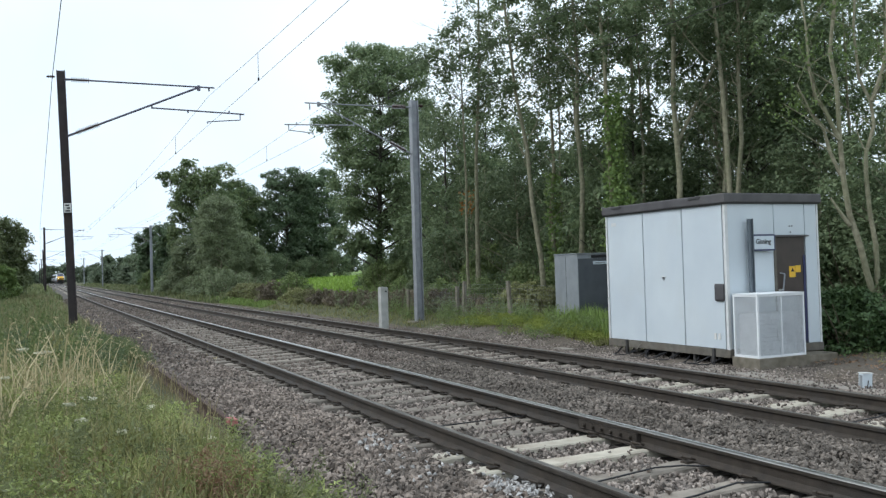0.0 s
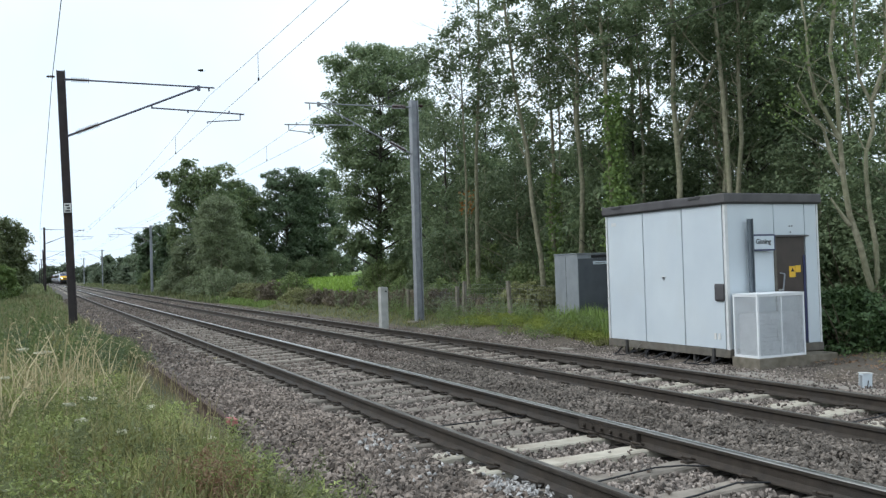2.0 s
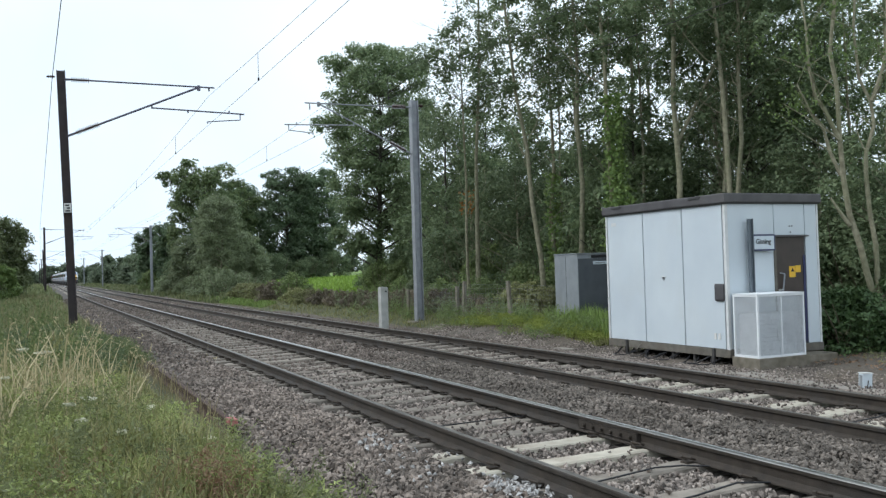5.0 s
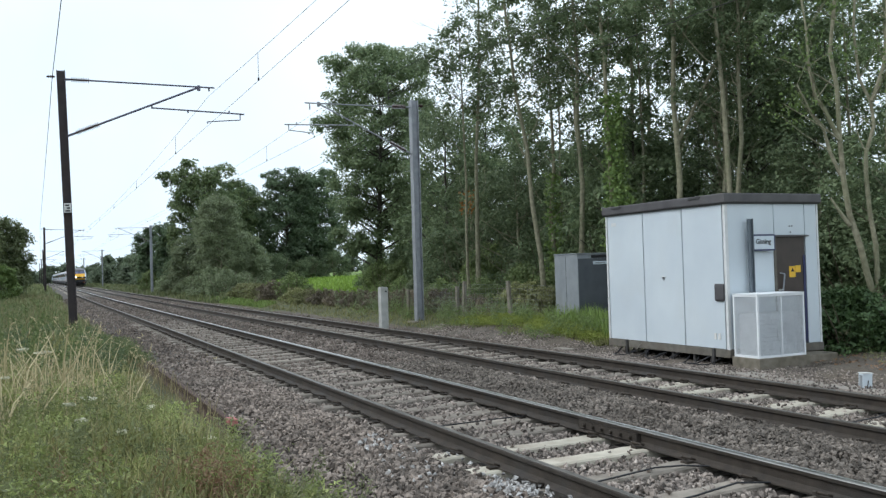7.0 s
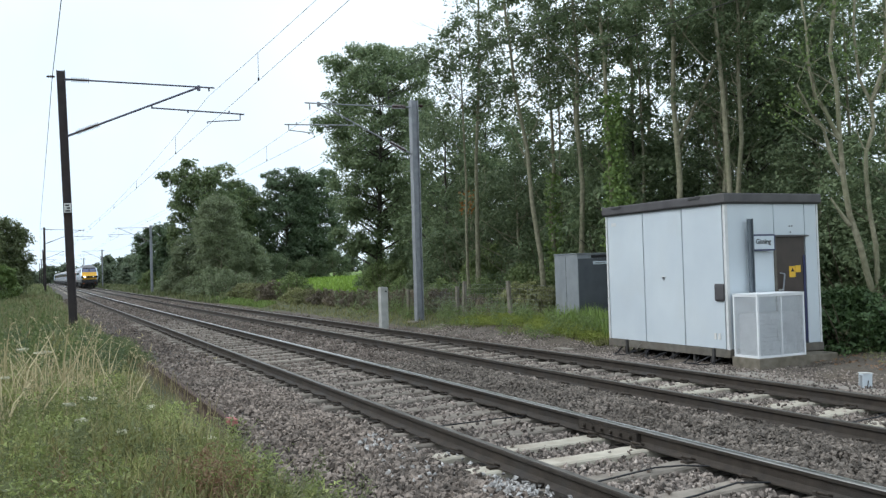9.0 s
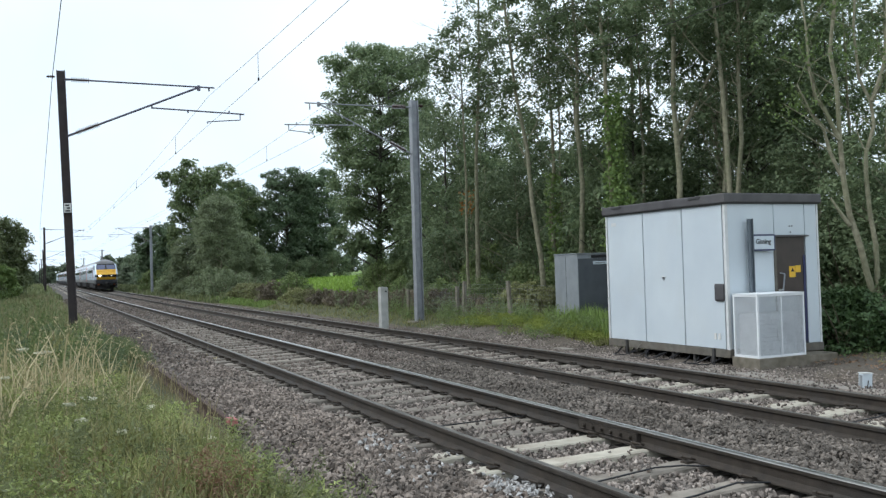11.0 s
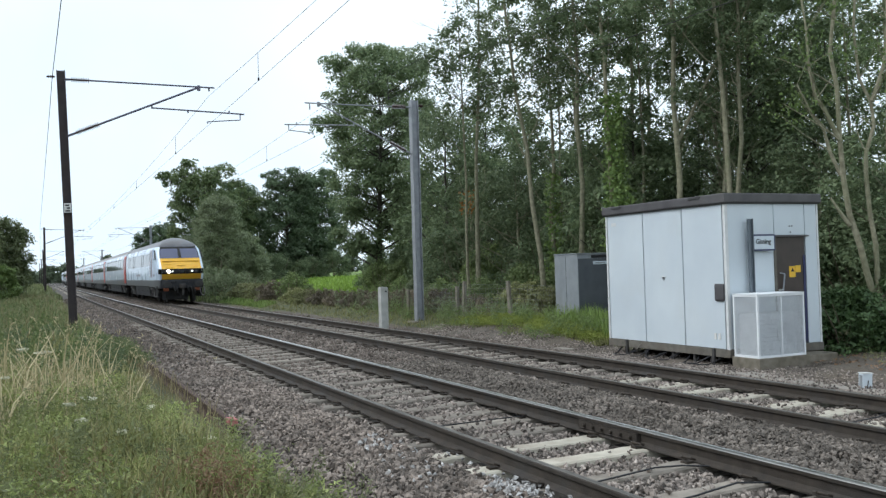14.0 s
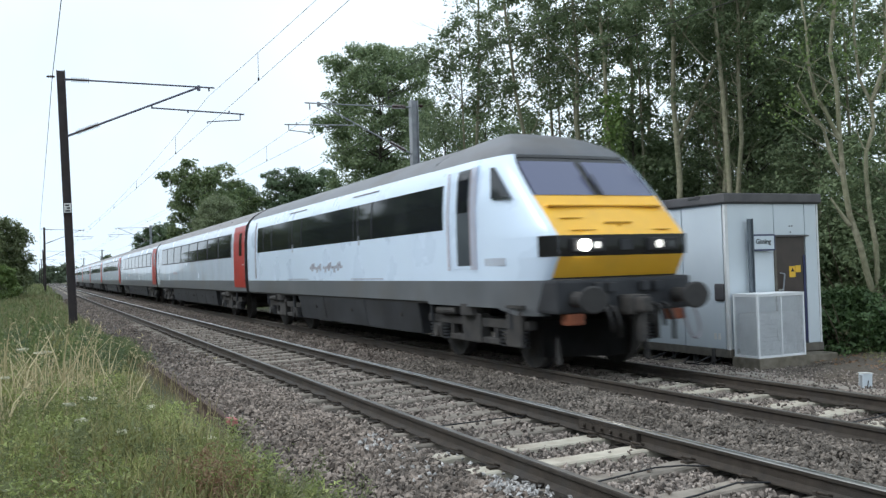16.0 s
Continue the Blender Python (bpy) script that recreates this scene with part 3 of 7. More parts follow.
            xx = x + float(shift(y)) + st0 + (st1 - st0) * u
            drops.append(([(xx, y, contact - 0.2 * u * (1 - u)), (xx, y, messenger - sag * 4 * u * (1 - u))], [0.006, 0.006]))
    for nm, pts, r in (("contact_wire", cpts, 0.0045), ("messenger_wire", mpts, 0.0045)):
        v, f = tubes([(pts, [r] * len(pts))], 5)
        put(nm, np_mesh(nm, v, f, M["wire"]), ob)
    for pts, rad in drops:
        bm = rod(pts[0], pts[1], 0.0055, sides=5)
        add_rod(bm, pts[0], (pts[0][0], pts[0][1], pts[0][2] + 0.07), 0.02, sides=6)
        part("dropper", bm, M["wire"], ob)
    return ob


wires("overhead_line_near", "thin dark contact and messenger wires with droppers", NEAR - 0.03, LEFT_MASTS, 5.66, 6.43, 0.62, 18.5)
wires("overhead_line_far", "thin dark contact and messenger wires with droppers", FAR, RIGHT_MASTS, 5.60, 6.33, 0.6, 19.4)


def single_wire(x, z, posts, sag):
    pts = []
    for k in range(len(posts) - 1):
        y0, y1 = posts[k][0], posts[k + 1][0]
        for u in np.linspace(0, 1, 13)[:-1]:
            y = y0 + (y1 - y0) * u
            pts.append((x + float(shift(y)), y, z - sag * 4 * u * (1 - u)))
    v, f = tubes([(pts, [0.0085] * len(pts))], 5)
    tagged(put("earth_wire", np_mesh("earth_wire", v, f, M["wire"])), "thin dark earth wire along the mast tops", "overhead wire", kind="structure")


single_wire(LEFT_X - 0.34, 6.72, LEFT_MASTS, 0.7)
single_wire(RIGHT_X + 0.36, 6.62, RIGHT_MASTS, 0.9)


# ---- relay hut ----
HX0, HX1, HY0, HY1 = 10.9, 13.1, 11.78, 15.27
def build_hut():
    hut = thing("relay_hut", "white panelled equipment hut with dark roof trim on low frame", "hut", pose(HX0, HY0, -0.02))
    W_, L_ = HX1 - HX0, HY1 - HY0
    shell = bmesh.new()
    add_box(shell, 0.03, W_ - 0.03, 0.03, L_ - 0.03, 0.0, 2.52)
    part("core", shell, M["joint"], hut)
    # long side: three panels, dark joints between
    cuts = [0.072, 1.13, 2.28, L_ - 0.04]
    for a, b in zip(cuts[:-1], cuts[1:]):
        part("side_panel", box(0.0, 0.05, a + 0.012, b - 0.012, 0.0, 2.53, 0.006), M["hut"], hut, "white smooth wall panel")
        part("back_panel", box(W_ - 0.05, W_, a + 0.012, b - 0.012, 0.0, 2.53, 0.006), M["hut"], hut)
    part("rear_panel", box(0.05, W_ - 0.05, L_ - 0.05, L_, 0.0, 2.53, 0.006), M["hut"], hut)
    # end wall round the door
    part("end_panel", box(0.06, 1.12, 0.0, 0.05, 0.0, 2.53, 0.006), M["hut"], hut)
    part("end_panel", box(1.135, 1.87, 0.0, 0.05, 1.97, 2.53, 0.006), M["hut"], hut)
    part("end_panel", box(1.885, W_ - 0.03, 0.0, 0.05, 0.0, 2.53, 0.006), M["hut"], hut)
    part("corner_strip", box(-0.012, 0.05, -0.012, 0.05, -0.02, 2.53, 0.008), M["hut_trim"], hut)
    part("corner_strip", box(W_ - 0.028, W_ + 0.012, -0.012, 0.05, -0.02, 2.53, 0.008), M["hut_trim"], hut)
    part("corner_strip", box(-0.012, 0.05, L_ - 0.035, L_ + 0.012, -0.02, 2.53, 0.008), M["hut_trim"], hut)
    roof = part("roof", box(-0.06, W_ + 0.06, -0.06, L_ + 0.07, 2.55, 2.715, 0.02), M["roof_trim"], hut, "dark grey flat roof with deep edge trim")
    part("drip_edge", box(-0.035, W_ + 0.035, -0.035, L_ + 0.04, 2.53, 2.55), M["joint"], roof)
    for yy in (0.55, 2.9):
        part("roof_clip", box(-0.075, -0.058, yy, yy + 0.3, 2.66, 2.70), M["joint"], roof)
    door = part("door", box(1.15, 1.85, -0.004, 0.03, 0.04, 1.93, 0.006), M["brown_door"], hut, "dark brown steel door")
    part("door_edge", box(1.80, 1.852, -0.016, -0.004, 0.04, 1.60), M["navy"], door)
    part("door_frame", box(1.10, 1.148, -0.02, 0.03, 0.0, 1.95, 0.004), M["base_frame"], door)
    part("door_head", box(1.06, 1.93, -0.05, 0.02, 1.935, 1.965, 0.006), M["roof_trim"], door, "dark drip bar")
    bm = rod((1.25, -0.05, 0.98), (1.30, -0.05, 1.27), 0.013)
    add_rod(bm, (1.25, -0.05, 0.98), (1.24, 0.0, 0.96), 0.013)
    add_rod(bm, (1.30, -0.05, 1.27), (1.22, -0.01, 1.29), 0.013)
    part("handle", bm, M["galv"], door, "dull steel pull handle")
    part("lock_plate", box(1.18, 1.29, -0.02, -0.003, 0.92, 1.00, 0.004), M["chrome"], door)
    sg = part("warning_sign", box(1.455, 1.60, -0.012, -0.003, 1.205, 1.405), M["yellow_sign"], door, "yellow electrical warning sign")
    part("triangle", rod((1.528, -0.0165, 1.33), (1.528, -0.0125, 1.33), 0.045, sides=3), M["black"], sg)
    part("warning_label", box(1.605, 1.73, -0.012, -0.003, 1.29, 1.415), M["yellow_sign"], door, "small yellow label")
    # small fittings
    part("vent_cover", box(-0.03, 0.002, 0.07, 0.29, 0.84, 1.14, 0.03), M["roof_trim"], hut, "dark grey vent cover")
    part("lock", rod((0.0, 1.69, 1.24), (-0.025, 1.69, 1.24), 0.024, sides=12), M["galv"], hut, "round metal lock")
    part("lock_lip", box(-0.02, 0.0, 1.62, 1.76, 1.262, 1.274), M["hut_trim"], hut)
    for yy in (0.20, 0.30):
        part("socket_plate", box(-0.014, 0.0, yy, yy + 0.055, 0.16, 0.27, 0.004), M["plate"], hut)
    part("stain_plate", box(-0.008, 0.0, 3.15, 3.3, 2.31, 2.38), M["hut_trim"], hut)
    for xx, zz in ((1.50, 2.13), (1.56, 2.13), (1.52, 2.02)):
        part("screw", rod((xx, -0.012, zz), (xx, 0.0, zz), 0.011, sides=6), M["joint"], hut)
    # base frame on stub feet
    part("base_beam", box(-0.02, 0.10, -0.03, L_ + 0.02, -0.145, -0.005, 0.008), M["base_frame"], hut, "weathered steel base beam")
    part("base_beam", box(W_ - 0.1, W_ + 0.02, -0.03, L_ + 0.02, -0.145, -0.005, 0.008), M["base_frame"], hut)
    part("base_beam", box(0.10, W_ - 0.1, -0.03, 0.06, -0.145, -0.005, 0.008), M["base_frame"], hut)
    part("base_beam", box(0.10, W_ - 0.1, L_ - 0.08, L_ + 0.02, -0.145, -0.005, 0.008), M["base_frame"], hut)
    for yy in (0.5, 0.95, 1.55, 2.35, 3.0):
        for xx in (0.02, W_ - 0.09):
            bm = box(xx, xx + 0.03, yy - 0.05, yy + 0.01, -0.32, -0.14)
            part("stub_foot", bm, M["under"], hut, "dark steel stub foot")
    for yy in (0.36, 2.86):
        part("angle_post", box(-0.055, -0.022, yy - 0.03, yy + 0.03, -0.34, 0.0, 0.004), M["under"], hut, "dark steel angle standing before the beam")
    loop, faces = tubes([([(-0.03, 2.40, -0.04), (-0.06, 2.44, -0.09), (-0.07, 2.50, -0.16), (-0.06, 2.52, -0.24), (-0.05, 2.44, -0.29)], [0.008] * 5)], 6)
    put("cable_loop", np_mesh("cable_loop", loop, faces, M["trough"], True), hut, "pale loose cable end")
    return hut


build_hut()

# sign with channel post, fixed to the end wall
sign = thing("name_sign", "white location name sign on a grey steel channel post", "sign", pose(11.40, 11.70, 0.95))
bm = box(-0.07, 0.03, 0.0, 0.012, 0.0, 1.29)
add_box(bm, -0.07, -0.058, -0.04, 0.0, 0.0, 1.29)
add_box(bm, 0.018, 0.03, -0.04, 0.0, 0.0, 1.29)
part("post", bm, M["post_grey"], sign, "grey painted steel channel")
part("border", box(0.035, 0.555, -0.012, 0.0, 0.725, 1.015, 0.003), M["navy"], sign, "black sign border")
part("face", box(0.063, 0.527, -0.0145, -0.0085, 0.753, 0.987, 0.002), M["sign_white"], sign)
part("bracket", box(0.03, 0.09, 0.0, 0.07, 0.83, 0.90), M["post_grey"], sign)


def lettering(words, size, m, material, parent, name="lettering"):
    data = bpy.data.curves.new(name, "FONT")
    data.body, data.size, data.extrude, data.offset = words, size, 0.001, 0.003
    data.align_x, data.align_y = "CENTER", "CENTER"
    tmp = new("tmp", data)
    bpy.context.view_layer.update()
    me = bpy.data.meshes.new_from_object(tmp)
    bpy.data.objects.remove(tmp)
    me.materials.clear()
    me.materials.append(material)
    return put(name, me, parent, "", m)


lettering("Gissing", 0.122, pose(0.272, -0.0165, 0.885, 90, 0, 0), M["black"], sign)


# ---- meshed cage round the cooling unit, on its plinth ----
def build_cage():
    x0, x1, y0, y1, z0, z1 = 10.93, 12.0, 11.13, 11.70, -0.13, 0.93
    slab = thing("cage_plinth", "weathered concrete plinth beside the hut", "plinth")
    part("block", box(x0 - 0.02, x1 + 0.06, y0 - 0.03, HY0 - 0.04, -0.42, z0, 0.015), M["plinth"], slab)
    part("step", box(12.07, 12.95, 11.3, HY0 - 0.04, -0.4, -0.17, 0.02), M["plinth"], slab, "concrete door step")
    cage = thing("equipment_cage", "white steel mesh cage on concrete plinth beside hut", "cage")
    t = 0.035
    for x in (x0, x1 - t):
        for y in (y0, y1 - t):
            part("corner_post", box(x, x + t, y, y + t, z0, z1, 0.004), M["mesh_white"], cage)
    for z in (z0, z1 - t):
        for y in (y0, y1 - t):
            part("rail", box(x0 + t, x1 - t, y + 0.001, y + t - 0.001, z + 0.001, z + t), M["mesh_white"], cage)
        for x in (x0, x1 - t):
            part("rail", box(x + 0.001, x + t - 0.001, y0 + t, y1 - t, z + 0.001, z + t), M["mesh_white"], cage)
    part("mullion", box((x0 + x1) / 2 - 0.012, (x0 + x1) / 2 + 0.012, y0 - 0.002, y0 + 0.02, z0 + t, z1 - t), M["mesh_white"], cage)
    part("top_panel", box(x0 - 0.004, x1 + 0.004, y0 - 0.004, y1, z1, z1 + 0.018, 0.004), M["mesh_white"], cage, "flat white lid")
    w, sp = 0.0062, 0.021

    def panel(a0, a1, fixed, axis):
        bm = bmesh.new()
        vs, fs = [], []

        def bar(p, q):
            b = len(vs)
            for xx in (p[0], q[0]):
                for yy in (p[1], q[1]):
                    for zz in (p[2], q[2]):
                        vs.append((xx, yy, zz))
            for f in ((0, 1, 3, 2), (4, 6, 7, 5), (0, 4, 5, 1), (2, 3, 7, 6), (0, 2, 6, 4), (1, 5, 7, 3)):
                fs.append([b + i for i in f])
        for c in np.arange(a0 + sp / 2, a1, sp):
            if axis == "x":
                bar((c, fixed, z0 + t), (c + w, fixed + 0.003, z1 - t))
            else:
                bar((fixed, c, z0 + t), (fixed + 0.003, c + w, z1 - t))
        for c in np.arange(z0 + t, z1 - t, sp):
            if axis == "x":
                bar((a0, fixed + 0.003, c), (a1, fixed + 0.006, c + w))
            else:
                bar((fixed + 0.003, a0, c), (fixed + 0.006, a1, c + w))
        bm.free()
        put("mesh_panel", np_mesh("mesh_panel", np.array(vs), np.array(fs), M["mesh_grey"]), cage, "fine white wire mesh panel")
    panel(x0 + t, x1 - t, y0 + 0.012, "x")
    panel(y0 + t, y1 - t, x0 + 0.012, "y")
    panel(y0 + t, y1 - t, x1 - 0.018, "y")
    unit = thing("cooling_unit", "pale grey cooling unit standing inside the mesh cage", "cooling unit")
    body = part("casing", box(x0 + 0.10, x1 - 0.12, y0 + 0.12, y1 - 0.03, z0 + 0.004, z0 + 0.74, 0.02), M["unit"], unit)
    for i in range(8):
        part("slat", box(x0 + 0.16, x0 + 0.52, y0 + 0.105, y0 + 0.121, z0 + 0.12 + i * 0.07, z0 + 0.135 + i * 0.07), M["galv"], body)
    part("fan_ring", rod((x0 + 0.73, y0 + 0.10, z0 + 0.38), (x0 + 0.73, y0 + 0.121, z0 + 0.38), 0.2, sides=24), M["galv"], body)


build_cage()

# ---- cabinets, boxes and posts beside the line ----
def build_cabinet():
    cab = thing("lineside_cabinet", "tall slate grey equipment cabinet in long grass", "cabinet", pose(13.5, 20.3, -0.12))
    w, l, h = 1.3, 1.17, 1.92
    part("body", box(0.0, w, 0.0, l, 0.0, h, 0.01), M["cabinet_light"], cab, "grey painted steel body")
    part("front_panel", box(0.01, w - 0.01, -0.02, -0.0, 0.02, h - 0.12, 0.006), M["cabinet_dark"], cab, "dark slate door panel")
    part("vent_slot", box(0.45, w - 0.06, -0.014, -0.002, h - 0.11, h - 0.03), M["black"], cab)
    part("lid", box(-0.02, w + 0.02, -0.03, l + 0.02, h, h + 0.03, 0.008), M["cabinet_light"], cab)
    lb = part("label_plate", box(0.50, 0.95, -0.032, -0.021, h - 0.29, h - 0.20), M["sign_white"], cab, "white label plate")
    part("label_mark", box(0.56, 0.88, -0.036, -0.033, h - 0.26, h - 0.235), M["cabinet_light"], lb)
    part("side_seam", box(-0.006, 0.0, l * 0.5, l * 0.5 + 0.012, 0.05, h - 0.03), M["cabinet_dark"], cab)


build_cabinet()

box_ob = thing("junction_box", "small white lineside junction box on short post", "junction box", pose(9.88, 8.22, -0.275, 0, 3, -18))
part("casing", box(-0.06, 0.075, -0.05, 0.05, 0.03, 0.265, 0.008), M["hut"], box_ob)
part("lid", box(-0.067, 0.082, -0.057, 0.057, 0.265, 0.278, 0.004), M["hut_trim"], box_ob)
# grey sheet that gives the white casing's left face its shade
part("side_mark", box(-0.0685, -0.0605, -0.04, 0.02, 0.06, 0.245), M["cabinet_light"], box_ob)
bm = rod((0.0, -0.056, 0.06), (0.012, -0.058, 0.18), 0.006)
add_rod(bm, (0.0, -0.066, 0.06), (-0.04, -0.09, 0.0), 0.006)
part("cable", bm, M["black"], box_ob, "thin black cable")
part("foot", box(-0.09, 0.11, -0.08, 0.08, -0.04, 0.03, 0.01), M["plinth"], box_ob)

marker = thing("marker_post", "pale weathered concrete marker post beside the track", "post", pose(9.40, 24.5, float(rise(9.40, 24.5)) + 0.02))
part("body", box(-0.11, 0.12, -0.12, 0.12, 0.0, 1.24, 0.02), M["marker"], marker)
part("hole", rod((0.05, -0.119, 1.12), (0.05, -0.124, 1.12), 0.03, sides=10), M["joint"], marker)
part("cap_chip", box(-0.09, 0.08, -0.1, 0.1, 1.235, 1.255, 0.01), M["marker"], marker)

for k, (px_, py_, hh) in enumerate([(11.45, 23.25, 1.16), (11.6, 24.0, 1.0), (12.1, 21.6, 1.14), (11.75, 28.2, 0.85)]):
    zz = float(rise(px_, py_)) - 0.08
    ps = thing("fence_post", "grey weathered wooden fence post among brambles", "fence post", pose(px_, py_, zz, 2 * math.sin(k * 2.1), 2.5 * math.cos(k * 1.7), 11 * k), "lineside fence posts")
    part("shaft", box(-0.05, 0.05, -0.045, 0.045, 0, hh, 0.012), M["fence_post"], ps)
    part("staple", box(-0.067, -0.06, -0.02, 0.02, hh - 0.16, hh - 0.15), M["galv"], ps)

strands = thing("fence_wire", "rusty sagging plain wire fence strands", "fence wire", kind="structure")
for zz in (0.35, 0.62, 0.88):
    pts = [(12.4, 19.9, zz - 0.02), (12.1, 21.6, zz + 0.02), (11.75, 22.5, zz - 0.01), (11.45, 23.25, zz + 0.02), (11.6, 24.0, zz), (11.7, 26.2, zz - 0.03), (11.75, 28.2, zz - 0.02)]
    v, f = tubes([(pts, [0.0022] * len(pts))], 4)
    put("strand", np_mesh("strand", v, f, M["iron_red"]), strands)

netting = thing("fence_netting", "rusty square wire netting hung on the fence posts", "fence netting", kind="structure")
line = np.array([(12.4, 19.9), (12.1, 21.6), (11.75, 22.5), (11.45, 23.25), (11.6, 24.0), (11.7, 26.2)])
run = np.concatenate([[0], np.cumsum(np.hypot(*np.diff(line, axis=0).T))])
paths = []
for q in np.arange(0, run[-1], 0.11):
    x, y = (float(np.interp(q, run, line[:, i])) for i in range(2))
    z = float(rise(x, y))
    paths.append(([(x, y, z + 0.03), (x + 0.01 * math.sin(q * 9), y, z + 0.5), (x, y, z + 0.96)], [0.0017] * 3))
for h in np.arange(0.06, 1.0, 0.13):
    paths.append(([(x, y, float(rise(x, y)) + h + 0.01 * math.sin(7 * y + 9 * h)) for x, y in line], [0.0019] * len(line)))
v, f = tubes(paths, 3)
put("mesh_sheet", np_mesh("mesh_sheet", v, f, M["galv"]), netting)

# concrete cable trough lids beside the far track
trough = thing("cable_trough", "row of flat concrete cable trough lids sunk in gravel", "cable trough", kind="structure")
lid_bm = box(-0.17, 0.17, -0.44, 0.44, -0.12, 0.0, 0.012)
lid_me = bpy.data.meshes.new("lid")
lid_bm.to_mesh(lid_me)
lid_bm.free()
lid_me.materials.append(M["trough"])
rng = np.random.default_rng(21)
for i in range(17):
    yy = -3.6 + i * 0.9
    put("lid", lid_me, trough, "", pose(9.80 + rng.normal(0, 0.01), yy, -0.20 + rng.normal(0, 0.008), rng.normal(0, 1), rng.normal(0, 1), rng.normal(0, 1)))

# loose pale slab and bits by the cess
slab = tagged(part("concrete_slab", box(10.05, 10.5, 16.0, 16.5, -0.33, -0.27, 0.02), M["trough"]), "broken pale concrete slab lying in the gravel", "slab")


# black cables that hang from under the hut and trail over the gravel
rng = np.random.default_rng(23)
for k in (0, 1, 3, 4, 6, 7):
    y0 = 12.0 + 0.34 * k + 0.1 * math.sin(k * 5.0)
    g = float(rise(10.6, y0))
    pts = [(11.02, y0, g + 0.22), (10.88, y0 + 0.02, g + 0.12 + 0.04 * math.sin(k * 2.3)), (10.72 - 0.06 * (k % 3), y0 + 0.12, g + 0.03), (10.62 - 0.05 * (k % 2), y0 + 0.30 + 0.1 * math.sin(k), g + 0.02), (10.80, y0 + 0.55, g + 0.03), (11.0, y0 + 0.62, g + 0.16)]
    v, f = tubes([(pts, [0.010 + 0.003 * (k % 3)] * len(pts))], 6)
    tagged(put("hut_cable", np_mesh("hut_cable", v, f, M["black"], True)), "thick black cable trailing from under the hut", "cable", "cables under the hut")


# ---- trees and shrubs ----
def limb(start, direction, length, r, rng, bend=0.18, lift=0.25, n=6):
    pts, d, p0 = [np.array(start, float)], np.array(direction, float), np.array(start, float)
    d /= np.linalg.norm(d)
    for _ in range(n - 1):
        d = d + rng.normal(0, bend, 3) * 0.6 + np.array([0, 0, lift / n])
        d /= np.linalg.norm(d)
        p0 = p0 + d * length / (n - 1)
        pts.append(p0.copy())
    return np.array(pts), np.linspace(r, r * 0.3, n)


def tree_meshes(rng, height, radius, bare, limbs, clumps, per, leaf, trunk_r, bark, leafmat, lean=(0, 0), spread=0.3, fork=False, top_heavy=1.0, round_crown=False, low_stubs=0, clump=0.5, sub=2):
    """A trunk with limbs, and a crown of leaf clumps gathered about the limb ends."""
    n = 9
    h = np.linspace(0, 1, n)
    tall = height - (0.5 * radius if round_crown else 0.3 * radius)
    wob = np.cumsum(rng.normal(0, 0.06, (n, 2)), axis=0) * height / 14
    wob[0] = 0
    trunk = np.stack([lean[0] * h + wob[:, 0], lean[1] * h + wob[:, 1], h * tall], 1)
    rad = trunk_r * (1 - h * 0.85)
    rad[0] *= 1.3
    paths, tips = [(trunk, rad)], []

    def on_trunk(u):
        return np.array([np.interp(u, h, trunk[:, i]) for i in range(3)])
    if fork:
        p0 = on_trunk(0.3)
        pts, rr = limb(p0, (rng.normal(0, 0.35), rng.normal(0, 0.35), 1), height * 0.6, trunk_r * 0.6, rng, 0.08, 0.3, 8)
        paths.append((pts, rr))
        tips += [pts[k] for k in (3, 4, 5, 6, 7)]
    for i in range(limbs):
        u = bare + (0.98 - bare) * ((i + rng.uniform(0, 1)) / limbs) ** (1 / top_heavy)
        az = i * 2.4 + rng.normal(0, 0.4)
        f = (u - bare) / (1 - bare)
        if round_crown:
            reach = radius * (0.3 + 0.8 * math.sin(math.pi * min(1, 0.2 + 0.72 * f))) * rng.uniform(0.75, 1.1)
            up = 0.1 + 0.8 * f
        else:
            reach = radius * (1.0 - 0.5 * f) * rng.uniform(0.6, 1.1)
            up = 0.6 + 0.4 * f
        d = (math.cos(az), math.sin(az), up)
        pts, rr = limb(on_trunk(u), d, reach, trunk_r * 0.36 * (1 - 0.6 * u), rng)
        paths.append((pts, rr))
        tips += [pts[-1], pts[-2], pts[3]]
        for _ in range(sub):
            k = rng.integers(2, 5)
            d2 = np.array(d) + rng.normal(0, 0.8, 3)
            p2, r2 = limb(pts[k], d2, reach * 0.5, rr[k] * 0.7, rng, n=4)
            paths.append((p2, r2))
            tips += [p2[-1], p2[-2]]
    for i in range(low_stubs):
        u = rng.uniform(0.12, bare)
        az = rng.uniform(0, 6.28)
        paths.append(limb(on_trunk(u), (math.cos(az), math.sin(az), 1.5), rng.uniform(0.8, 3.0), trunk_r * 0.13, rng, 0.3, 0.5, 6))
    tips.append(trunk[-1])
    v, f = merge([tubes(paths[:1], 7), tubes(paths[1:], 4)])
    bark_me = np_mesh("trunk", v, f, bark, True)
    tips = np.array(tips)
    pick = tips[rng.permutation(np.arange(clumps) % len(tips))] + rng.normal(0, spread, (clumps, 3))
    size = clump * rng.uniform(0.6, 1.35, clumps)
    ball = rng.normal(0, 1, (clumps * per, 3))
    ball *= (rng.uniform(0, 1, clumps * per) ** 0.45 / np.linalg.norm(ball, axis=1))[:, None]
    c = np.repeat(pick, per, 0) + ball * np.repeat(size, per)[:, None] * np.array([1.15, 1.15, 0.7])
    high = c[:, 2] > 0.25
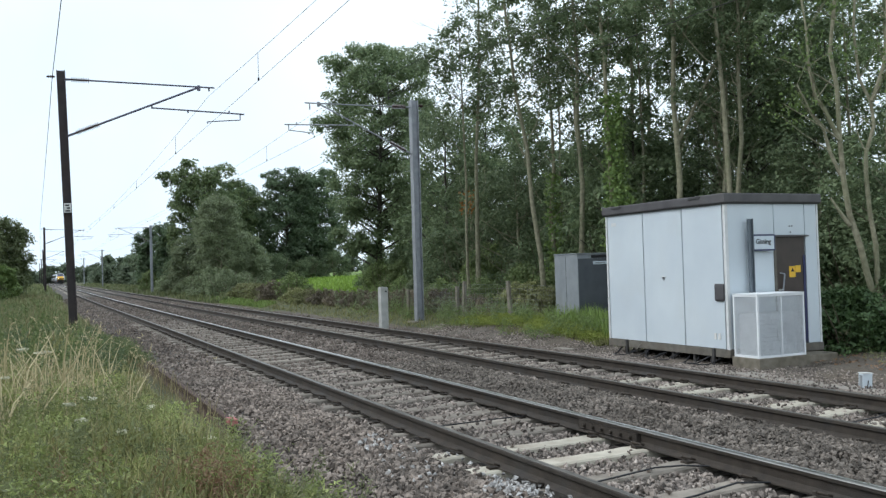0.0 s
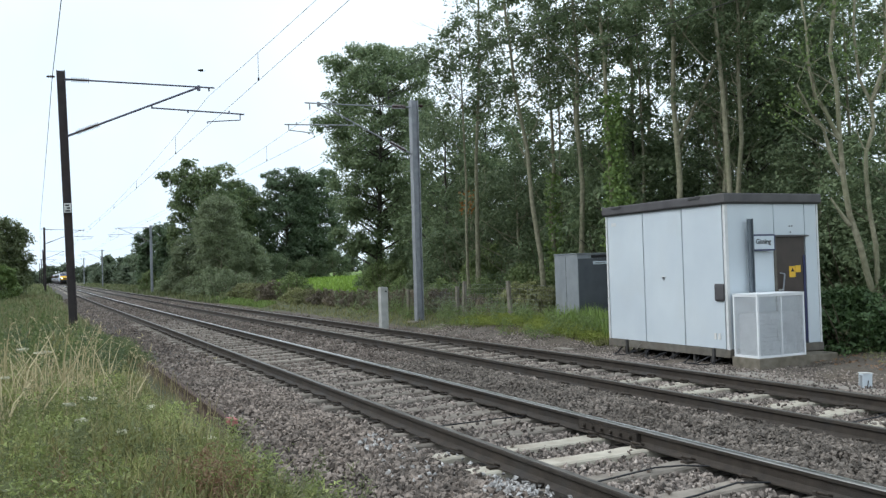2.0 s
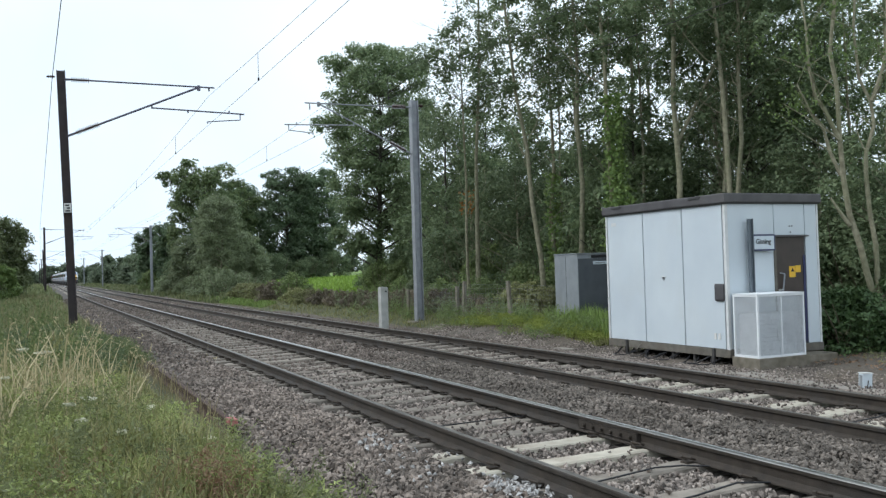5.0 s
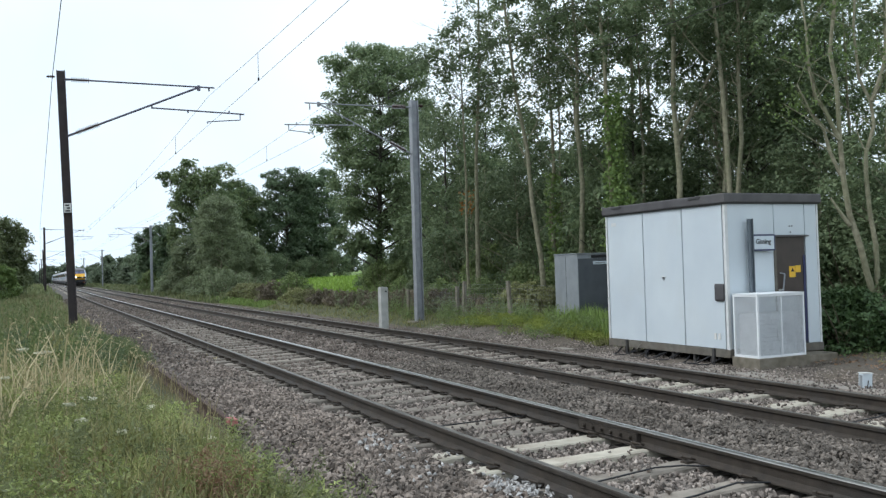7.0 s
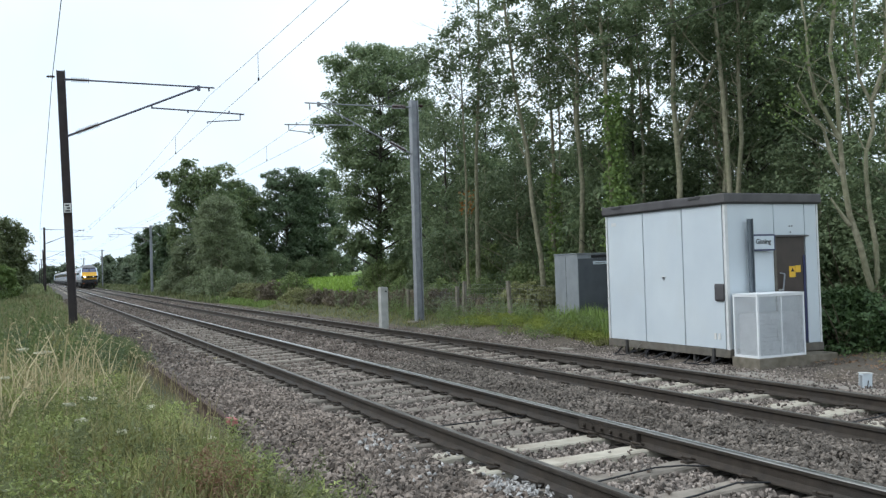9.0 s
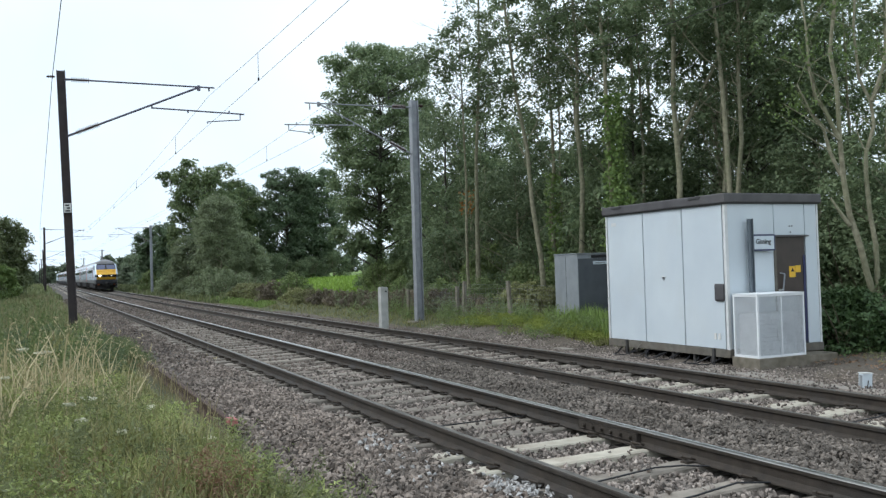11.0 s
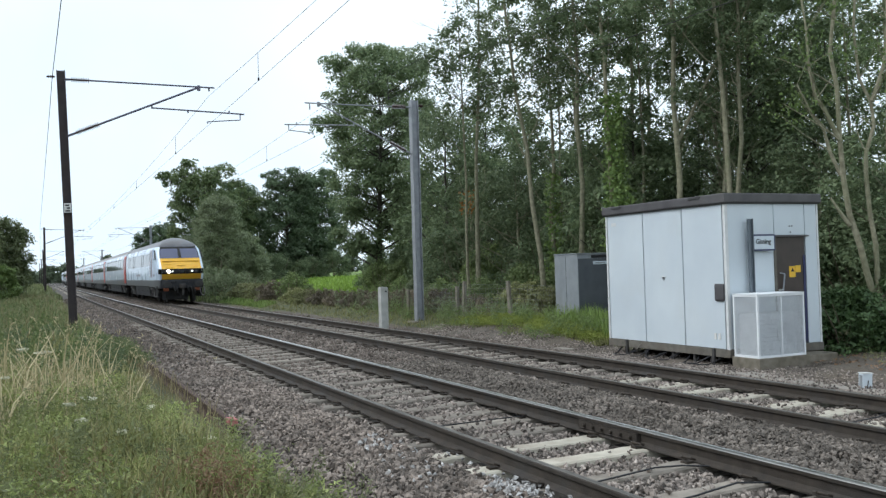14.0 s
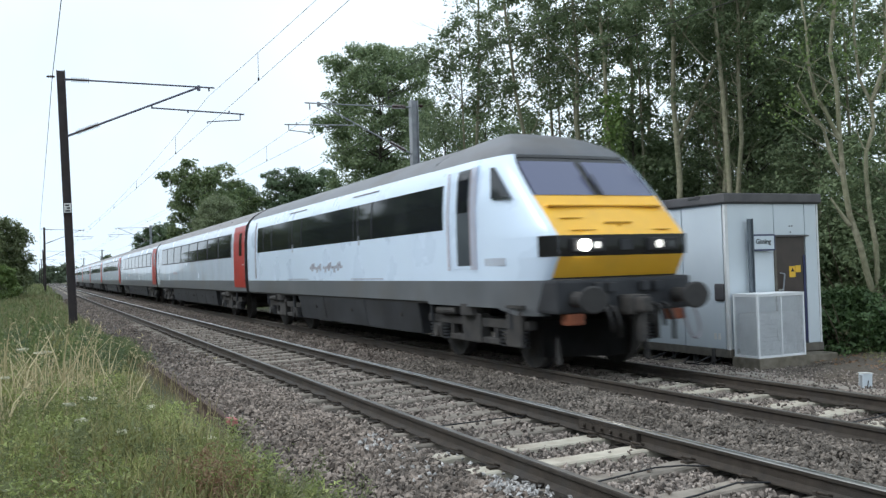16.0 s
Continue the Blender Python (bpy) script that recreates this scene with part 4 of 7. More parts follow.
    lv, lf = leaf_tris(c[high], leaf, rng, out=ball[high])
    return bark_me, np_mesh("crown", lv, lf, leafmat)


def make_tree(name, label, meshes, m, group, category="tree"):
    ob = thing(name, label, category, m, group)
    put("trunk", meshes[0], ob, "trunk and bare limbs")
    put("crown", meshes[1], ob, "open leafy crown")
    return ob


def ground_pose(x, y, rz=0, s=1.0, dz=-0.1):
    m = pose(x, y, float(rise(x, y)) + dz, 0, 0, rz)
    return m @ Matrix.Diagonal((s, s, s, 1)) if s != 1.0 else m


# tall slender trees of the shelter belt
rng = np.random.default_rng(11)
TALL = [tree_meshes(rng, 16.0, 2.7, 0.42, 18, 112, 60, 0.135, 0.095, M["bark"], M["leaf_tall"], (0.2, 0.1), low_stubs=6, clump=0.36),
        tree_meshes(rng, 15.0, 2.5, 0.38, 17, 112, 60, 0.135, 0.09, M["bark"], M["leaf_tall"], (-1.6, 0.5), low_stubs=6, clump=0.36),
        tree_meshes(rng, 17.0, 2.8, 0.42, 19, 112, 60, 0.135, 0.10, M["bark"], M["leaf_tall"], (0.1, -0.2), fork=True, low_stubs=6, clump=0.36),
        tree_meshes(rng, 14.0, 2.6, 0.37, 18, 112, 60, 0.135, 0.09, M["bark"], M["leaf_tall"], (-0.15, -0.15), low_stubs=7, clump=0.36),
        tree_meshes(rng, 13.0, 2.4, 0.45, 15, 60, 70, 0.135, 0.065, M["bark"], M["leaf_tall"], (0.3, 0.1), low_stubs=8, clump=0.5)]
BELT = [(14.9, 29.0, 0, 20), (14.9, 24.3, 1, 15), (16.8, 26.6, 3, 80), (17.5, 27.0, 4, 40), (15.9, 23.8, 2, 310), (15.6, 21.3, 0, 120), (19.6, 25.6, 0, 60),
        (16.4, 19.45, 2, 250), (17.0, 18.0, 0, 150), (17.6, 18.35, 3, 20), (14.75, 29.4, 4, 200), 
        (20.4, 21.8, 1, 30), (21.6, 18.2, 4, 190), (20.2, 15.2, 3, 290), (18.8, 14.4, 4, 40), (17.8, 22.6, 4, 170), (19.2, 20.8, 0, 260), (18.6, 19.9, 3, 45),
        (22.6, 28.4, 0, 70), (25.4, 27.0, 3, 15)]
for x, y, k, rz in BELT:
    make_tree("slender_tree", "tall slender tree with pale bark and open leafy crown", TALL[k], ground_pose(x, y, rz), "shelter belt trees")

# a forked tree near the hut: two crooked pale stems with branches
def forked_tree(rng, leafmat):
    stems = [([(0.95, -0.4), (0.7, 0.4), (0.48, 1.2), (0.34, 1.75), (0.18, 2.4), (0.04, 3.1), (0.04, 3.95), (0.0, 5.0), (-0.09, 5.75), (0.05, 6.85), (0.2, 8.6), (0.1, 10.5)], 0.08),
             ([(0.95, -0.4), (0.80, 0.3), (0.70, 1.0), (0.67, 1.75), (0.58, 2.4), (0.53, 3.2), (0.54, 3.65), (0.73, 4.2), (0.72, 4.7), (0.5, 5.2), (0.4, 6.2), (0.6, 8.4)], 0.064),
             ([(0.04, 3.9), (-0.26, 4.6), (-0.42, 4.8), (-0.57, 5.45), (-0.6, 6.2), (-0.75, 7.6)], 0.05),
             ([(0.01, 3.2), (-0.19, 3.7), (-0.28, 4.15), (-0.56, 4.5), (-0.8, 5.1)], 0.045),
             ([(0.16, 2.15), (-0.05, 2.45), (-0.20, 2.75)], 0.05),
             ([(0.7, 4.7), (0.95, 5.4), (1.1, 6.4), (1.05, 7.6)], 0.05)]
    paths, tips = [], []
    for row, r in stems:
        pts = np.array([(s, rng.normal(0, 0.05), z) for s, z in row])
        rr = np.linspace(r, r * 0.35, len(pts))
        paths.append((pts, rr))
        for p0, r0 in zip(pts, rr):
            if p0[2] < 3.6:
                continue
            for _ in range(1 if p0[2] < 6 else 2):
                az = rng.uniform(0, 6.28)
                p2, r2 = limb(p0, (math.cos(az), math.sin(az), 0.8), rng.uniform(0.7, 2.0), r0 * 0.35, rng, n=5)
                paths.append((p2, r2))
                tips += [p2[-1], p2[-2]]
    v, f = tubes(paths, 8)
    tips = np.array(tips)
    per = 30
    c = np.repeat(tips, per, 0)
    ball = rng.normal(0, 1, c.shape)
    ball *= (rng.uniform(0, 1, len(c)) ** 0.45 / np.linalg.norm(ball, axis=1))[:, None]
    lv, lf = leaf_quads(c + ball * 0.36, 0.08, rng)
    return np_mesh("trunk", v, f, M["bark"], True), np_mesh("crown", lv, lf, leafmat)


rng = np.random.default_rng(19)
make_tree("forked_tree", "pale crooked forked tree with light green leaves", forked_tree(rng, M["leaf_bright"]), pose(15.1, 12.95, 0.0, 0, 0, -24.98), "shelter belt trees")

# ---- trees whose crowns are built of boughs: lobes, each a heap of leaf clumps ----
def lobes_in(rng, n, low, top, half, depth, r0, r1, shape):
    """Boughs spread through a crown. shape: the crown's width at heights 0, 1/4, 1/2, 3/4 and 1, as shares of half."""
    rows = []
    for i in range(n):
        u = (i + rng.uniform(0, 1)) / n
        r = rng.uniform(r0, r1)
        w = float(np.interp(u, [0, 0.25, 0.5, 0.75, 1], shape))
        az, k = i * 2.4 + rng.normal(0, 0.5), rng.uniform(0.25, 1.0) ** 0.5
        rows.append((math.cos(az) * max(0.0, half * w - 0.75 * r) * k, math.sin(az) * max(0.0, depth * w - 0.75 * r) * k, low + u * (top - low - 0.8 * r), r))
    return rows


def leaf_heap(rng, lobes, subs, per, leaf, aspect=0.62, flat=0.72):
    """Leaves over the upper shells of small clumps that themselves sit on the upper shell of each lobe."""
    lobes = np.array(lobes, float)
    n = len(lobes)
    d = rng.normal(0, 1, (n, subs, 3))
    d[:, :, 2] = d[:, :, 2] * 0.8 + 0.25
    d /= np.linalg.norm(d, axis=2)[:, :, None]
    c = lobes[:, None, :3] + d * lobes[:, None, 3:4] * rng.uniform(0.45, 0.95, (n, subs, 1)) * np.array([1, 1, flat])
    r = (lobes[:, None, 3] * rng.uniform(0.26, 0.52, (n, subs))).reshape(-1)
    c = c.reshape(-1, 3)
    k = len(c)
    e = rng.normal(0, 1, (k, per, 3))
    e[:, :, 2] = e[:, :, 2] * 0.85 + 0.22
    e /= np.linalg.norm(e, axis=2)[:, :, None]
    p = c[:, None, :] + e * r[:, None, None] * rng.uniform(0.45, 1.3, (k, per, 1)) * np.array([1.1, 1.1, 0.8])
    p, e = p.reshape(-1, 3), e.reshape(-1, 3)
    high = p[:, 2] > 0.05
    return leaf_tris(p[high], leaf, rng, aspect, e[high] * 1.3)


def lobed_tree(rng, lobes, height, trunk_r, subs, per, leaf, bark, leafmat, lean=(0.0, 0.0), kinks=0.05):
    """A trunk, a limb from it into each lobe, twigs inside the lobe, and the leaves."""
    n = 8
    h = np.linspace(0, 1, n)
    wob = np.cumsum(rng.normal(0, kinks, (n, 2)), axis=0) * height / 10
    wob[0] = 0
    trunk = np.stack([lean[0] * h + wob[:, 0], lean[1] * h + wob[:, 1], h * height * 0.88], 1)
    rad = trunk_r * (1 - 0.85 * h)
    rad[0] *= 1.35
    paths = [(trunk, rad)]
    for x, y, z, r in lobes:
        u = min(0.92, max(0.08, (z - 0.45 * math.hypot(x, y) - 0.3 * r) / (height * 0.88)))
        p0 = np.array([np.interp(u, h, trunk[:, i]) for i in range(3)])
        p3 = np.array([x, y, z])
        mid = p0 * 0.5 + p3 * 0.5 + np.array([0, 0, -0.12 * math.hypot(x, y)]) + rng.normal(0, 0.08 * r, 3)
        q = np.linspace(0, 1, 6)[:, None]
        pts = (1 - q) ** 2 * p0 + 2 * q * (1 - q) * mid + q * q * p3
        r0 = trunk_r * 0.34 * (1 - 0.55 * u)
        paths.append((pts, np.linspace(r0, r0 * 0.35, 6)))
        for _ in range(3):
            paths.append(limb(pts[rng.integers(3, 6)], rng.normal(0, 1, 3) + np.array([0, 0, 0.5]), r * rng.uniform(0.6, 0.95), r0 * 0.3, rng, n=4))
    v, f = merge([tubes(paths[:1], 7), tubes(paths[1:], 4)])
    lv, lf = leaf_heap(rng, lobes, subs, per, leaf)
    return np_mesh("trunk", v, f, bark, True), np_mesh("crown", lv, lf, leafmat)


# darker trees behind the slender ones
rng = np.random.default_rng(12)
ROUND = (0.75, 1.0, 1.0, 0.85, 0.35)
DENSE = [lobed_tree(rng, lobes_in(rng, 30, 1.4, 9.6, 3.2, 3.2, 0.7, 1.35, ROUND), 9.5, 0.13, 9, 31, 0.17, M["bark_dark"], M["leaf_dark"]),
         lobed_tree(rng, lobes_in(rng, 26, 0.9, 7.0, 3.0, 3.0, 0.65, 1.2, ROUND), 7.0, 0.12, 9, 38, 0.16, M["bark_dark"], M["leaf_dark"]),
         lobed_tree(rng, lobes_in(rng, 22, 0.7, 5.6, 2.5, 2.5, 0.5, 1.0, ROUND), 5.6, 0.09, 9, 52, 0.11, M["bark"], M["leaf_dark"])]
BACKROW = [(19.5, 36.5, 1, 0), (23.5, 34.5, 1, 50), (23.0, 29.5, 1, 100), (25.5, 26.0, 0, 190), (24.5, 22.0, 0, 260), (25.5, 18.0, 1, 20),
           (24.5, 14.0, 1, 140), (23.0, 10.5, 1, 300), (20.8, 12.0, 1, 80), (20.5, 28.5, 2, 10), (21.0, 23.8, 1, 77), (19.2, 17.2, 2, 200), (21.5, 20.0, 1, 140),
           (17.0, 33.5, 2, 60), (18.6, 14.2, 2, 310), (27.0, 32.0, 1, 20), (18.0, 24.0, 2, 260), (19.2, 32.2, 1, 130), (17.0, 29.5, 2, 10), (22.6, 34.6, 1, 70), (20.2, 41.0, 0, 10), (22.5, 39.0, 0, 200), (17.8, 38.0, 0, 33), (20.4, 38.4, 0, 120), (17.9, 23.4, 1, 80), (19.2, 26.0, 1, 210)]
for x, y, k, rz in BACKROW:
    make_tree("dark_tree", ("dense dark green tree behind the slender trunks", "dense dark green tree behind the slender trunks", "low mid-green tree under the slender trunks")[k], DENSE[k], ground_pose(x, y, rz), "dense background trees")
TALL_DARK = lobed_tree(rng, lobes_in(rng, 50, 1.5, 14.5, 3.5, 3.3, 0.65, 1.3, (0.9, 1.0, 0.9, 0.75, 0.5)), 14.4, 0.16, 9, 32, 0.15, M["bark_dark"], M["leaf_dark"])
for x, y, rz, s in [(20.8, 21.0, 0, 0.9), (24.2, 23.4, 110, 0.75), (22.6, 19.8, 200, 0.7)]:
    make_tree("tall_dark_tree", "tall dark broad-leaved tree rising behind the hut", TALL_DARK, ground_pose(x, y, rz, s), "dense background trees")

# the broad tree behind the grey mast
rng = np.random.default_rng(13)
boughs = lobes_in(rng, 82, 4.0, 13.7, 3.3, 3.2, 0.65, 1.2, (0.75, 0.9, 1.0, 1.0, 0.78))
boughs += [(-2.4, 0.2, 12.6, 0.8), (-1.3, -0.3, 13.2, 0.8), (0.3, 0.2, 13.4, 0.75), (1.6, 0.0, 13.2, 0.8), (2.7, 0.3, 12.8, 0.8), (-3.1, 0.0, 9.2, 0.8), (-1.8, 0.0, 4.4, 0.9), (0.6, 0.5, 3.7, 0.9), (-0.7, -0.4, 3.3, 0.8), (1.7, 0.3, 3.5, 0.8), (-2.4, 0.3, 3.4, 0.6), (-1.6, 0.3, 3.3, 0.75), (-1.1, 0.4, 2.8, 0.8), (-1.9, 0.1, 2.6, 0.7), (-0.4, 0.3, 2.4, 0.8)]
broad = lobed_tree(rng, boughs, 13.5, 0.2, 11, 66, 0.155, M["bark_dark"], M["leaf_tall"], (0.0, 0.2))
make_tree("broad_tree", "broad upright tree with uneven dark crown", broad, ground_pose(17.3, 45.0), "")

# oaks at the field's edge, farther along
rng = np.random.default_rng(33)
OAK = [lobed_tree(rng, lobes_in(rng, 58, 1.8, 13.2, 4.1, 4.3, 1.0, 1.75, (0.75, 0.95, 1.0, 0.95, 0.75)) + [(-4.4, -0.5, 12.0, 0.8), (-3.6, -0.4, 11.6, 1.0), (-2.6, 0.2, 12.5, 1.0), (-1.4, 0, 13.2, 1.1), (2.2, 0, 12.8, 1.1), (3.5, 0, 11.2, 1.0)],
                  13.4, 0.30, 8, 52, 0.32, M["bark_dark"], M["leaf_oak_mid"]),
       lobed_tree(rng, lobes_in(rng, 60, 1.8, 14.2, 4.4, 4.4, 1.0, 1.8, (0.75, 0.95, 1.0, 1.0, 0.7)), 13.8, 0.32, 8, 52, 0.32, M["bark_dark"], M["leaf_oak"]),
       lobed_tree(rng, lobes_in(rng, 30, 1.2, 8.2, 1.6, 1.7, 0.6, 1.1, (0.9, 1.0, 1.0, 1.0, 0.8)), 8.0, 0.18, 8, 48, 0.27, M["bark_dark"], M["leaf_oak"])]
for x, y, k, rz, s in [(16.9, 97.0, 0, 0, 1.0), (28.6, 106.0, 1, 80, 1.0), (32.6, 108.0, 1, 200, 1.02), (24.4, 114.0, 1, 30, 0.95), (45.0, 106.0, 0, 120, 0.95),
                       (50.0, 103.0, 1, 60, 0.9), (21.5, 106.0, 0, 170, 0.85)]:
    make_tree("oak_tree", "spreading dark green oak at the field edge", OAK[k], ground_pose(x, y, rz, s), "field edge oaks")
for x, y, rz, s in [(12.6, 112.0, 0, 0.94), (14.4, 108.0, 140, 1.0)]:
    make_tree("ivy_clad_tree", "narrow dark ivy-clad tree beside the far masts", OAK[2], ground_pose(x, y, rz, s), "")

# grey-green willows in front of the first oak
rng = np.random.default_rng(14)
DOME = (1.0, 1.0, 1.0, 0.92, 0.55)
WILLOW = [lobed_tree(rng, lobes_in(rng, 52, 0.8, 8.7, 2.7, 2.5, 0.6, 1.15, DOME), 8.5, 0.10, 9, 62, 0.17, M["bark"], M["leaf_grey"], (0.3, 0.0), 0.09),
          lobed_tree(rng, lobes_in(rng, 32, 0.4, 5.2, 2.1, 2.1, 0.55, 1.0, DOME), 5.2, 0.08, 9, 62, 0.16, M["bark"], M["leaf_grey"], (0.2, 0.1), 0.08)]
for x, y, k, rz, s in [(14.2, 75.0, 0, 0, 0.98), (16.9, 77.0, 1, 100, 1.05), (12.5, 80.0, 1, 200, 1.0), (18.6, 80.0, 1, 20, 0.7)]:
    make_tree("willow_tree", "grey-green bushy willow beside the line", WILLOW[k], ground_pose(x, y, rz, s), "bushy willows")

# hawthorns on the near verge
rng = np.random.default_rng(15)
HAW = [lobed_tree(rng, lobes_in(rng, 30, 1.0, 6.6, 2.6, 2.6, 0.6, 1.1, (0.8, 1.0, 1.0, 0.85, 0.45)), 6.4, 0.12, 9, 46, 0.22, M["bark_dark"], M["leaf_hedge"]),
       lobed_tree(rng, lobes_in(rng, 16, 0.2, 2.7, 1.6, 1.6, 0.4, 0.7, ROUND), 2.6, 0.06, 9, 46, 0.17, M["bark_dark"], M["leaf_bright"])]
for x, y, k, rz, s in [(-2.0, 74.0, 0, 0, 1.0), (-4.4, 71.0, 0, 90, 1.18), (-2.0, 84.0, 0, 200, 0.85), (-3.8, 96.0, 0, 45, 0.48), (-1.9, 63.0, 1, 0, 1.0), (-3.4, 60.0, 1, 120, 1.05),
                       (-10.6, 44.0, 0, 10, 1.2), (-11.2, 39.0, 0, 80, 1.2), (-11.0, 34.0, 0, 150, 0.95), (-11.8, 29.0, 0, 220, 1.1), (-11.4, 24.0, 0, 300, 1.0), (-12.0, 19.0, 0, 30, 1.05), (-11.6, 14.0, 0, 100, 1.0), (-10.8, 48.0, 0, 60, 1.2), (-11.3, 52.5, 0, 120, 1.15), (-11.0, 57.0, 0, 10, 1.2), (-11.4, 61.5, 0, 260, 1.15), (-11.0, 66.0, 0, 200, 1.2)]:
    make_tree("hawthorn_tree", ("spreading green hawthorn on the grass verge", "low bright green bush under the hawthorns")[k], HAW[k], ground_pose(x, y, rz, s), "verge hawthorns")


def shrub_mesh(rng, w, l, h, lobes, per, leaf, material, stems=14):
    """A rounded shrub: stems from the ground, lobes of leaf clumps over an uneven dome."""
    paths = []
    for _ in range(stems):
        az, rr = rng.uniform(0, 6.28), rng.uniform(0, 0.5)
        paths.append(limb((rr * w * math.cos(az) * 0.5, rr * l * math.sin(az) * 0.5, -0.1), (math.cos(az) * 0.6, math.sin(az) * 0.6, 1), h * rng.uniform(0.6, 1.05), 0.022, rng, n=5))
    v, f = tubes(paths, 5)
    rows = lobes_in(rng, lobes, 0.05, h, w * 0.52, l * 0.52, 0.16 * h, 0.32 * h, (1.0, 0.98, 0.85, 0.65, 0.3))
    lv, lf = leaf_heap(rng, rows, 8, per, leaf, 0.62, 0.85)
    return np_mesh("woody_base", v, f, M["bramble"], True), np_mesh("leaves", lv, lf, material)


def make_shrub(name, label, meshes, m, group, category="shrub"):
    ob = thing(name, label, category, m, group)
    put("woody_base", meshes[0], ob, "woody stems from the ground")
    put("leaves", meshes[1], ob)
    return ob


rng = np.random.default_rng(16)
HEDGE = [shrub_mesh(rng, 2.4, 2.8, 1.55, 20, 40, 0.085, M["leaf_mid"]), shrub_mesh(rng, 2.2, 2.8, 1.3, 20, 40, 0.085, M["leaf_grey"]),
         shrub_mesh(rng, 2.2, 2.6, 0.95, 18, 30, 0.07, M["bramble"], 110), shrub_mesh(rng, 2.0, 2.4, 1.0, 18, 40, 0.075, M["leaf_olive"])]
HEDGE_LABEL = ("leafy green shrub along the fence", "grey-green shrub along the fence", "tangled brown bramble bush along the fence", "olive-green bramble mound along the fence")
for x, y, k, rz, s in [(12.3, 26.9, 2, 100, 1.0), (12.2, 29.4, 2, 0, 0.95), (12.2, 31.7, 2, 60, 0.9), (12.1, 33.9, 2, 20, 0.9), (12.0, 36.0, 2, 20, 0.85), (12.0, 38.3, 2, 10, 0.9), (12.0, 40.4, 3, 90, 0.85),
                       (12.5, 24.9, 2, 200, 0.8), (13.3, 28.6, 0, 40, 0.8), (13.4, 31.3, 1, 140, 0.95), (13.7, 33.3, 0, 20, 0.85), (13.6, 26.0, 0, 50, 0.8),
                       (11.9, 42.6, 3, 30, 0.9), (12.7, 46.4, 0, 20, 1.05), (12.2, 48.2, 2, 120, 1.35), (11.9, 51.0, 3, 0, 1.1), (12.0, 54.5, 3, 70, 1.1), (12.3, 61.5, 1, 100, 1.5), (13.6, 63.0, 1, 10, 1.3),
                       (12.0, 66.5, 1, 15, 1.7), (11.9, 71.0, 1, 10, 1.15), (12.1, 76.0, 1, 60, 1.2), (12.0, 82.0, 1, 60, 1.4), (12.0, 88.5, 1, 10, 1.25), (12.6, 96.0, 1, 10, 1.3),
                       (14.1, 24.3, 3, 130, 1.15), (13.8, 22.3, 3, 30, 1.0), (15.4, 26.6, 0, 140, 1.05), (15.3, 21.6, 0, 80, 0.9), (15.6, 24.4, 0, 10, 1.0)]:
    make_shrub("hedge_shrub", HEDGE_LABEL[k], HEDGE[k], ground_pose(x, y, rz, s), "fence hedge shrubs")
UNDER = [shrub_mesh(rng, 3.6, 4.0, 3.2, 26, 64, 0.12, M["leaf_dark"]), shrub_mesh(rng, 3.2, 3.6, 2.6, 26, 64, 0.105, M["leaf_mid"])]
for x, y, k, rz, s in [(17.5, 28.0, 0, 0, 1.0), (17.3, 22.5, 0, 100, 1.1), (18.5, 19.6, 0, 40, 1.15), (18.8, 15.6, 0, 200, 1.1), (18.6, 11.8, 0, 20, 1.0), (16.6, 31.5, 1, 70, 0.95),
                       (20.5, 26.5, 0, 150, 1.3), (22.0, 22.5, 0, 280, 1.4), (22.3, 17.0, 0, 90, 1.3), (17.2, 36.0, 0, 10, 1.1), (20.0, 33.5, 0, 60, 1.3), (16.0, 18.2, 0, 70, 0.8), (17.4, 16.6, 0, 10, 0.9),
                       (21.0, 48.0, 0, 0, 1.0), (18.9, 50.0, 0, 30, 0.8), (18.6, 43.6, 0, 190, 0.9), (17.0, 42.0, 1, 50, 0.75), (16.9, 44.5, 1, 150, 0.8), (18.4, 44.2, 0, 15, 0.9), (17.6, 86.0, 1, 45, 1.3), (21.0, 94.0, 0, 145, 1.3), (24.5, 99.0, 0, 145, 1.2), (30.0, 101.0, 0, 45, 1.0),
                       (36.5, 99.0, 0, 245, 0.75), (26.5, 103.0, 0, 5, 1.2), (33.2, 102.0, 0, 15, 1.2), (40.0, 100.0, 0, 80, 0.8), (44.0, 98.0, 0, 210, 1.3), (28.5, 100.0, 0, 99, 0.9), (38.2, 101.0, 0, 50, 0.75), (15.0, 104.0, 0, 20, 1.2), (11.9, 104.0, 1, 20, 0.9)]:
    make_shrub("undergrowth_shrub", "dense dark green undergrowth beneath the trees", UNDER[k], ground_pose(x, y, rz, s), "undergrowth shrubs")
laurel = shrub_mesh(rng, 2.6, 2.4, 1.6, 30, 46, 0.095, M["leaf_laurel"])
for x, y, rz, s in [(14.25, 12.1, 0, 0.9), (14.9, 10.9, 120, 0.85), (15.9, 10.6, 60, 0.95), (16.2, 12.3, 200, 1.05)]:
    make_shrub("laurel_bush", "glossy dark green laurel bush beside the hut", laurel, ground_pose(x, y, rz, s), "laurel bushes")

# ivy climbing two of the trunks
def ivy_on(x, y, h, n, rng, m=M["ivy"], lift=0.0):
    z0 = float(rise(x, y)) + lift
    az, u = rng.uniform(0, 6.28, n), rng.uniform(0, 1, n)
    r = 0.16 + np.abs(rng.normal(0, 0.16, n)) * (1.1 - 0.5 * u) * (0.6 + 0.5 * np.sin(u * 17) ** 2)
    c = np.stack([np.cos(az) * r, np.sin(az) * r, u * h], 1)
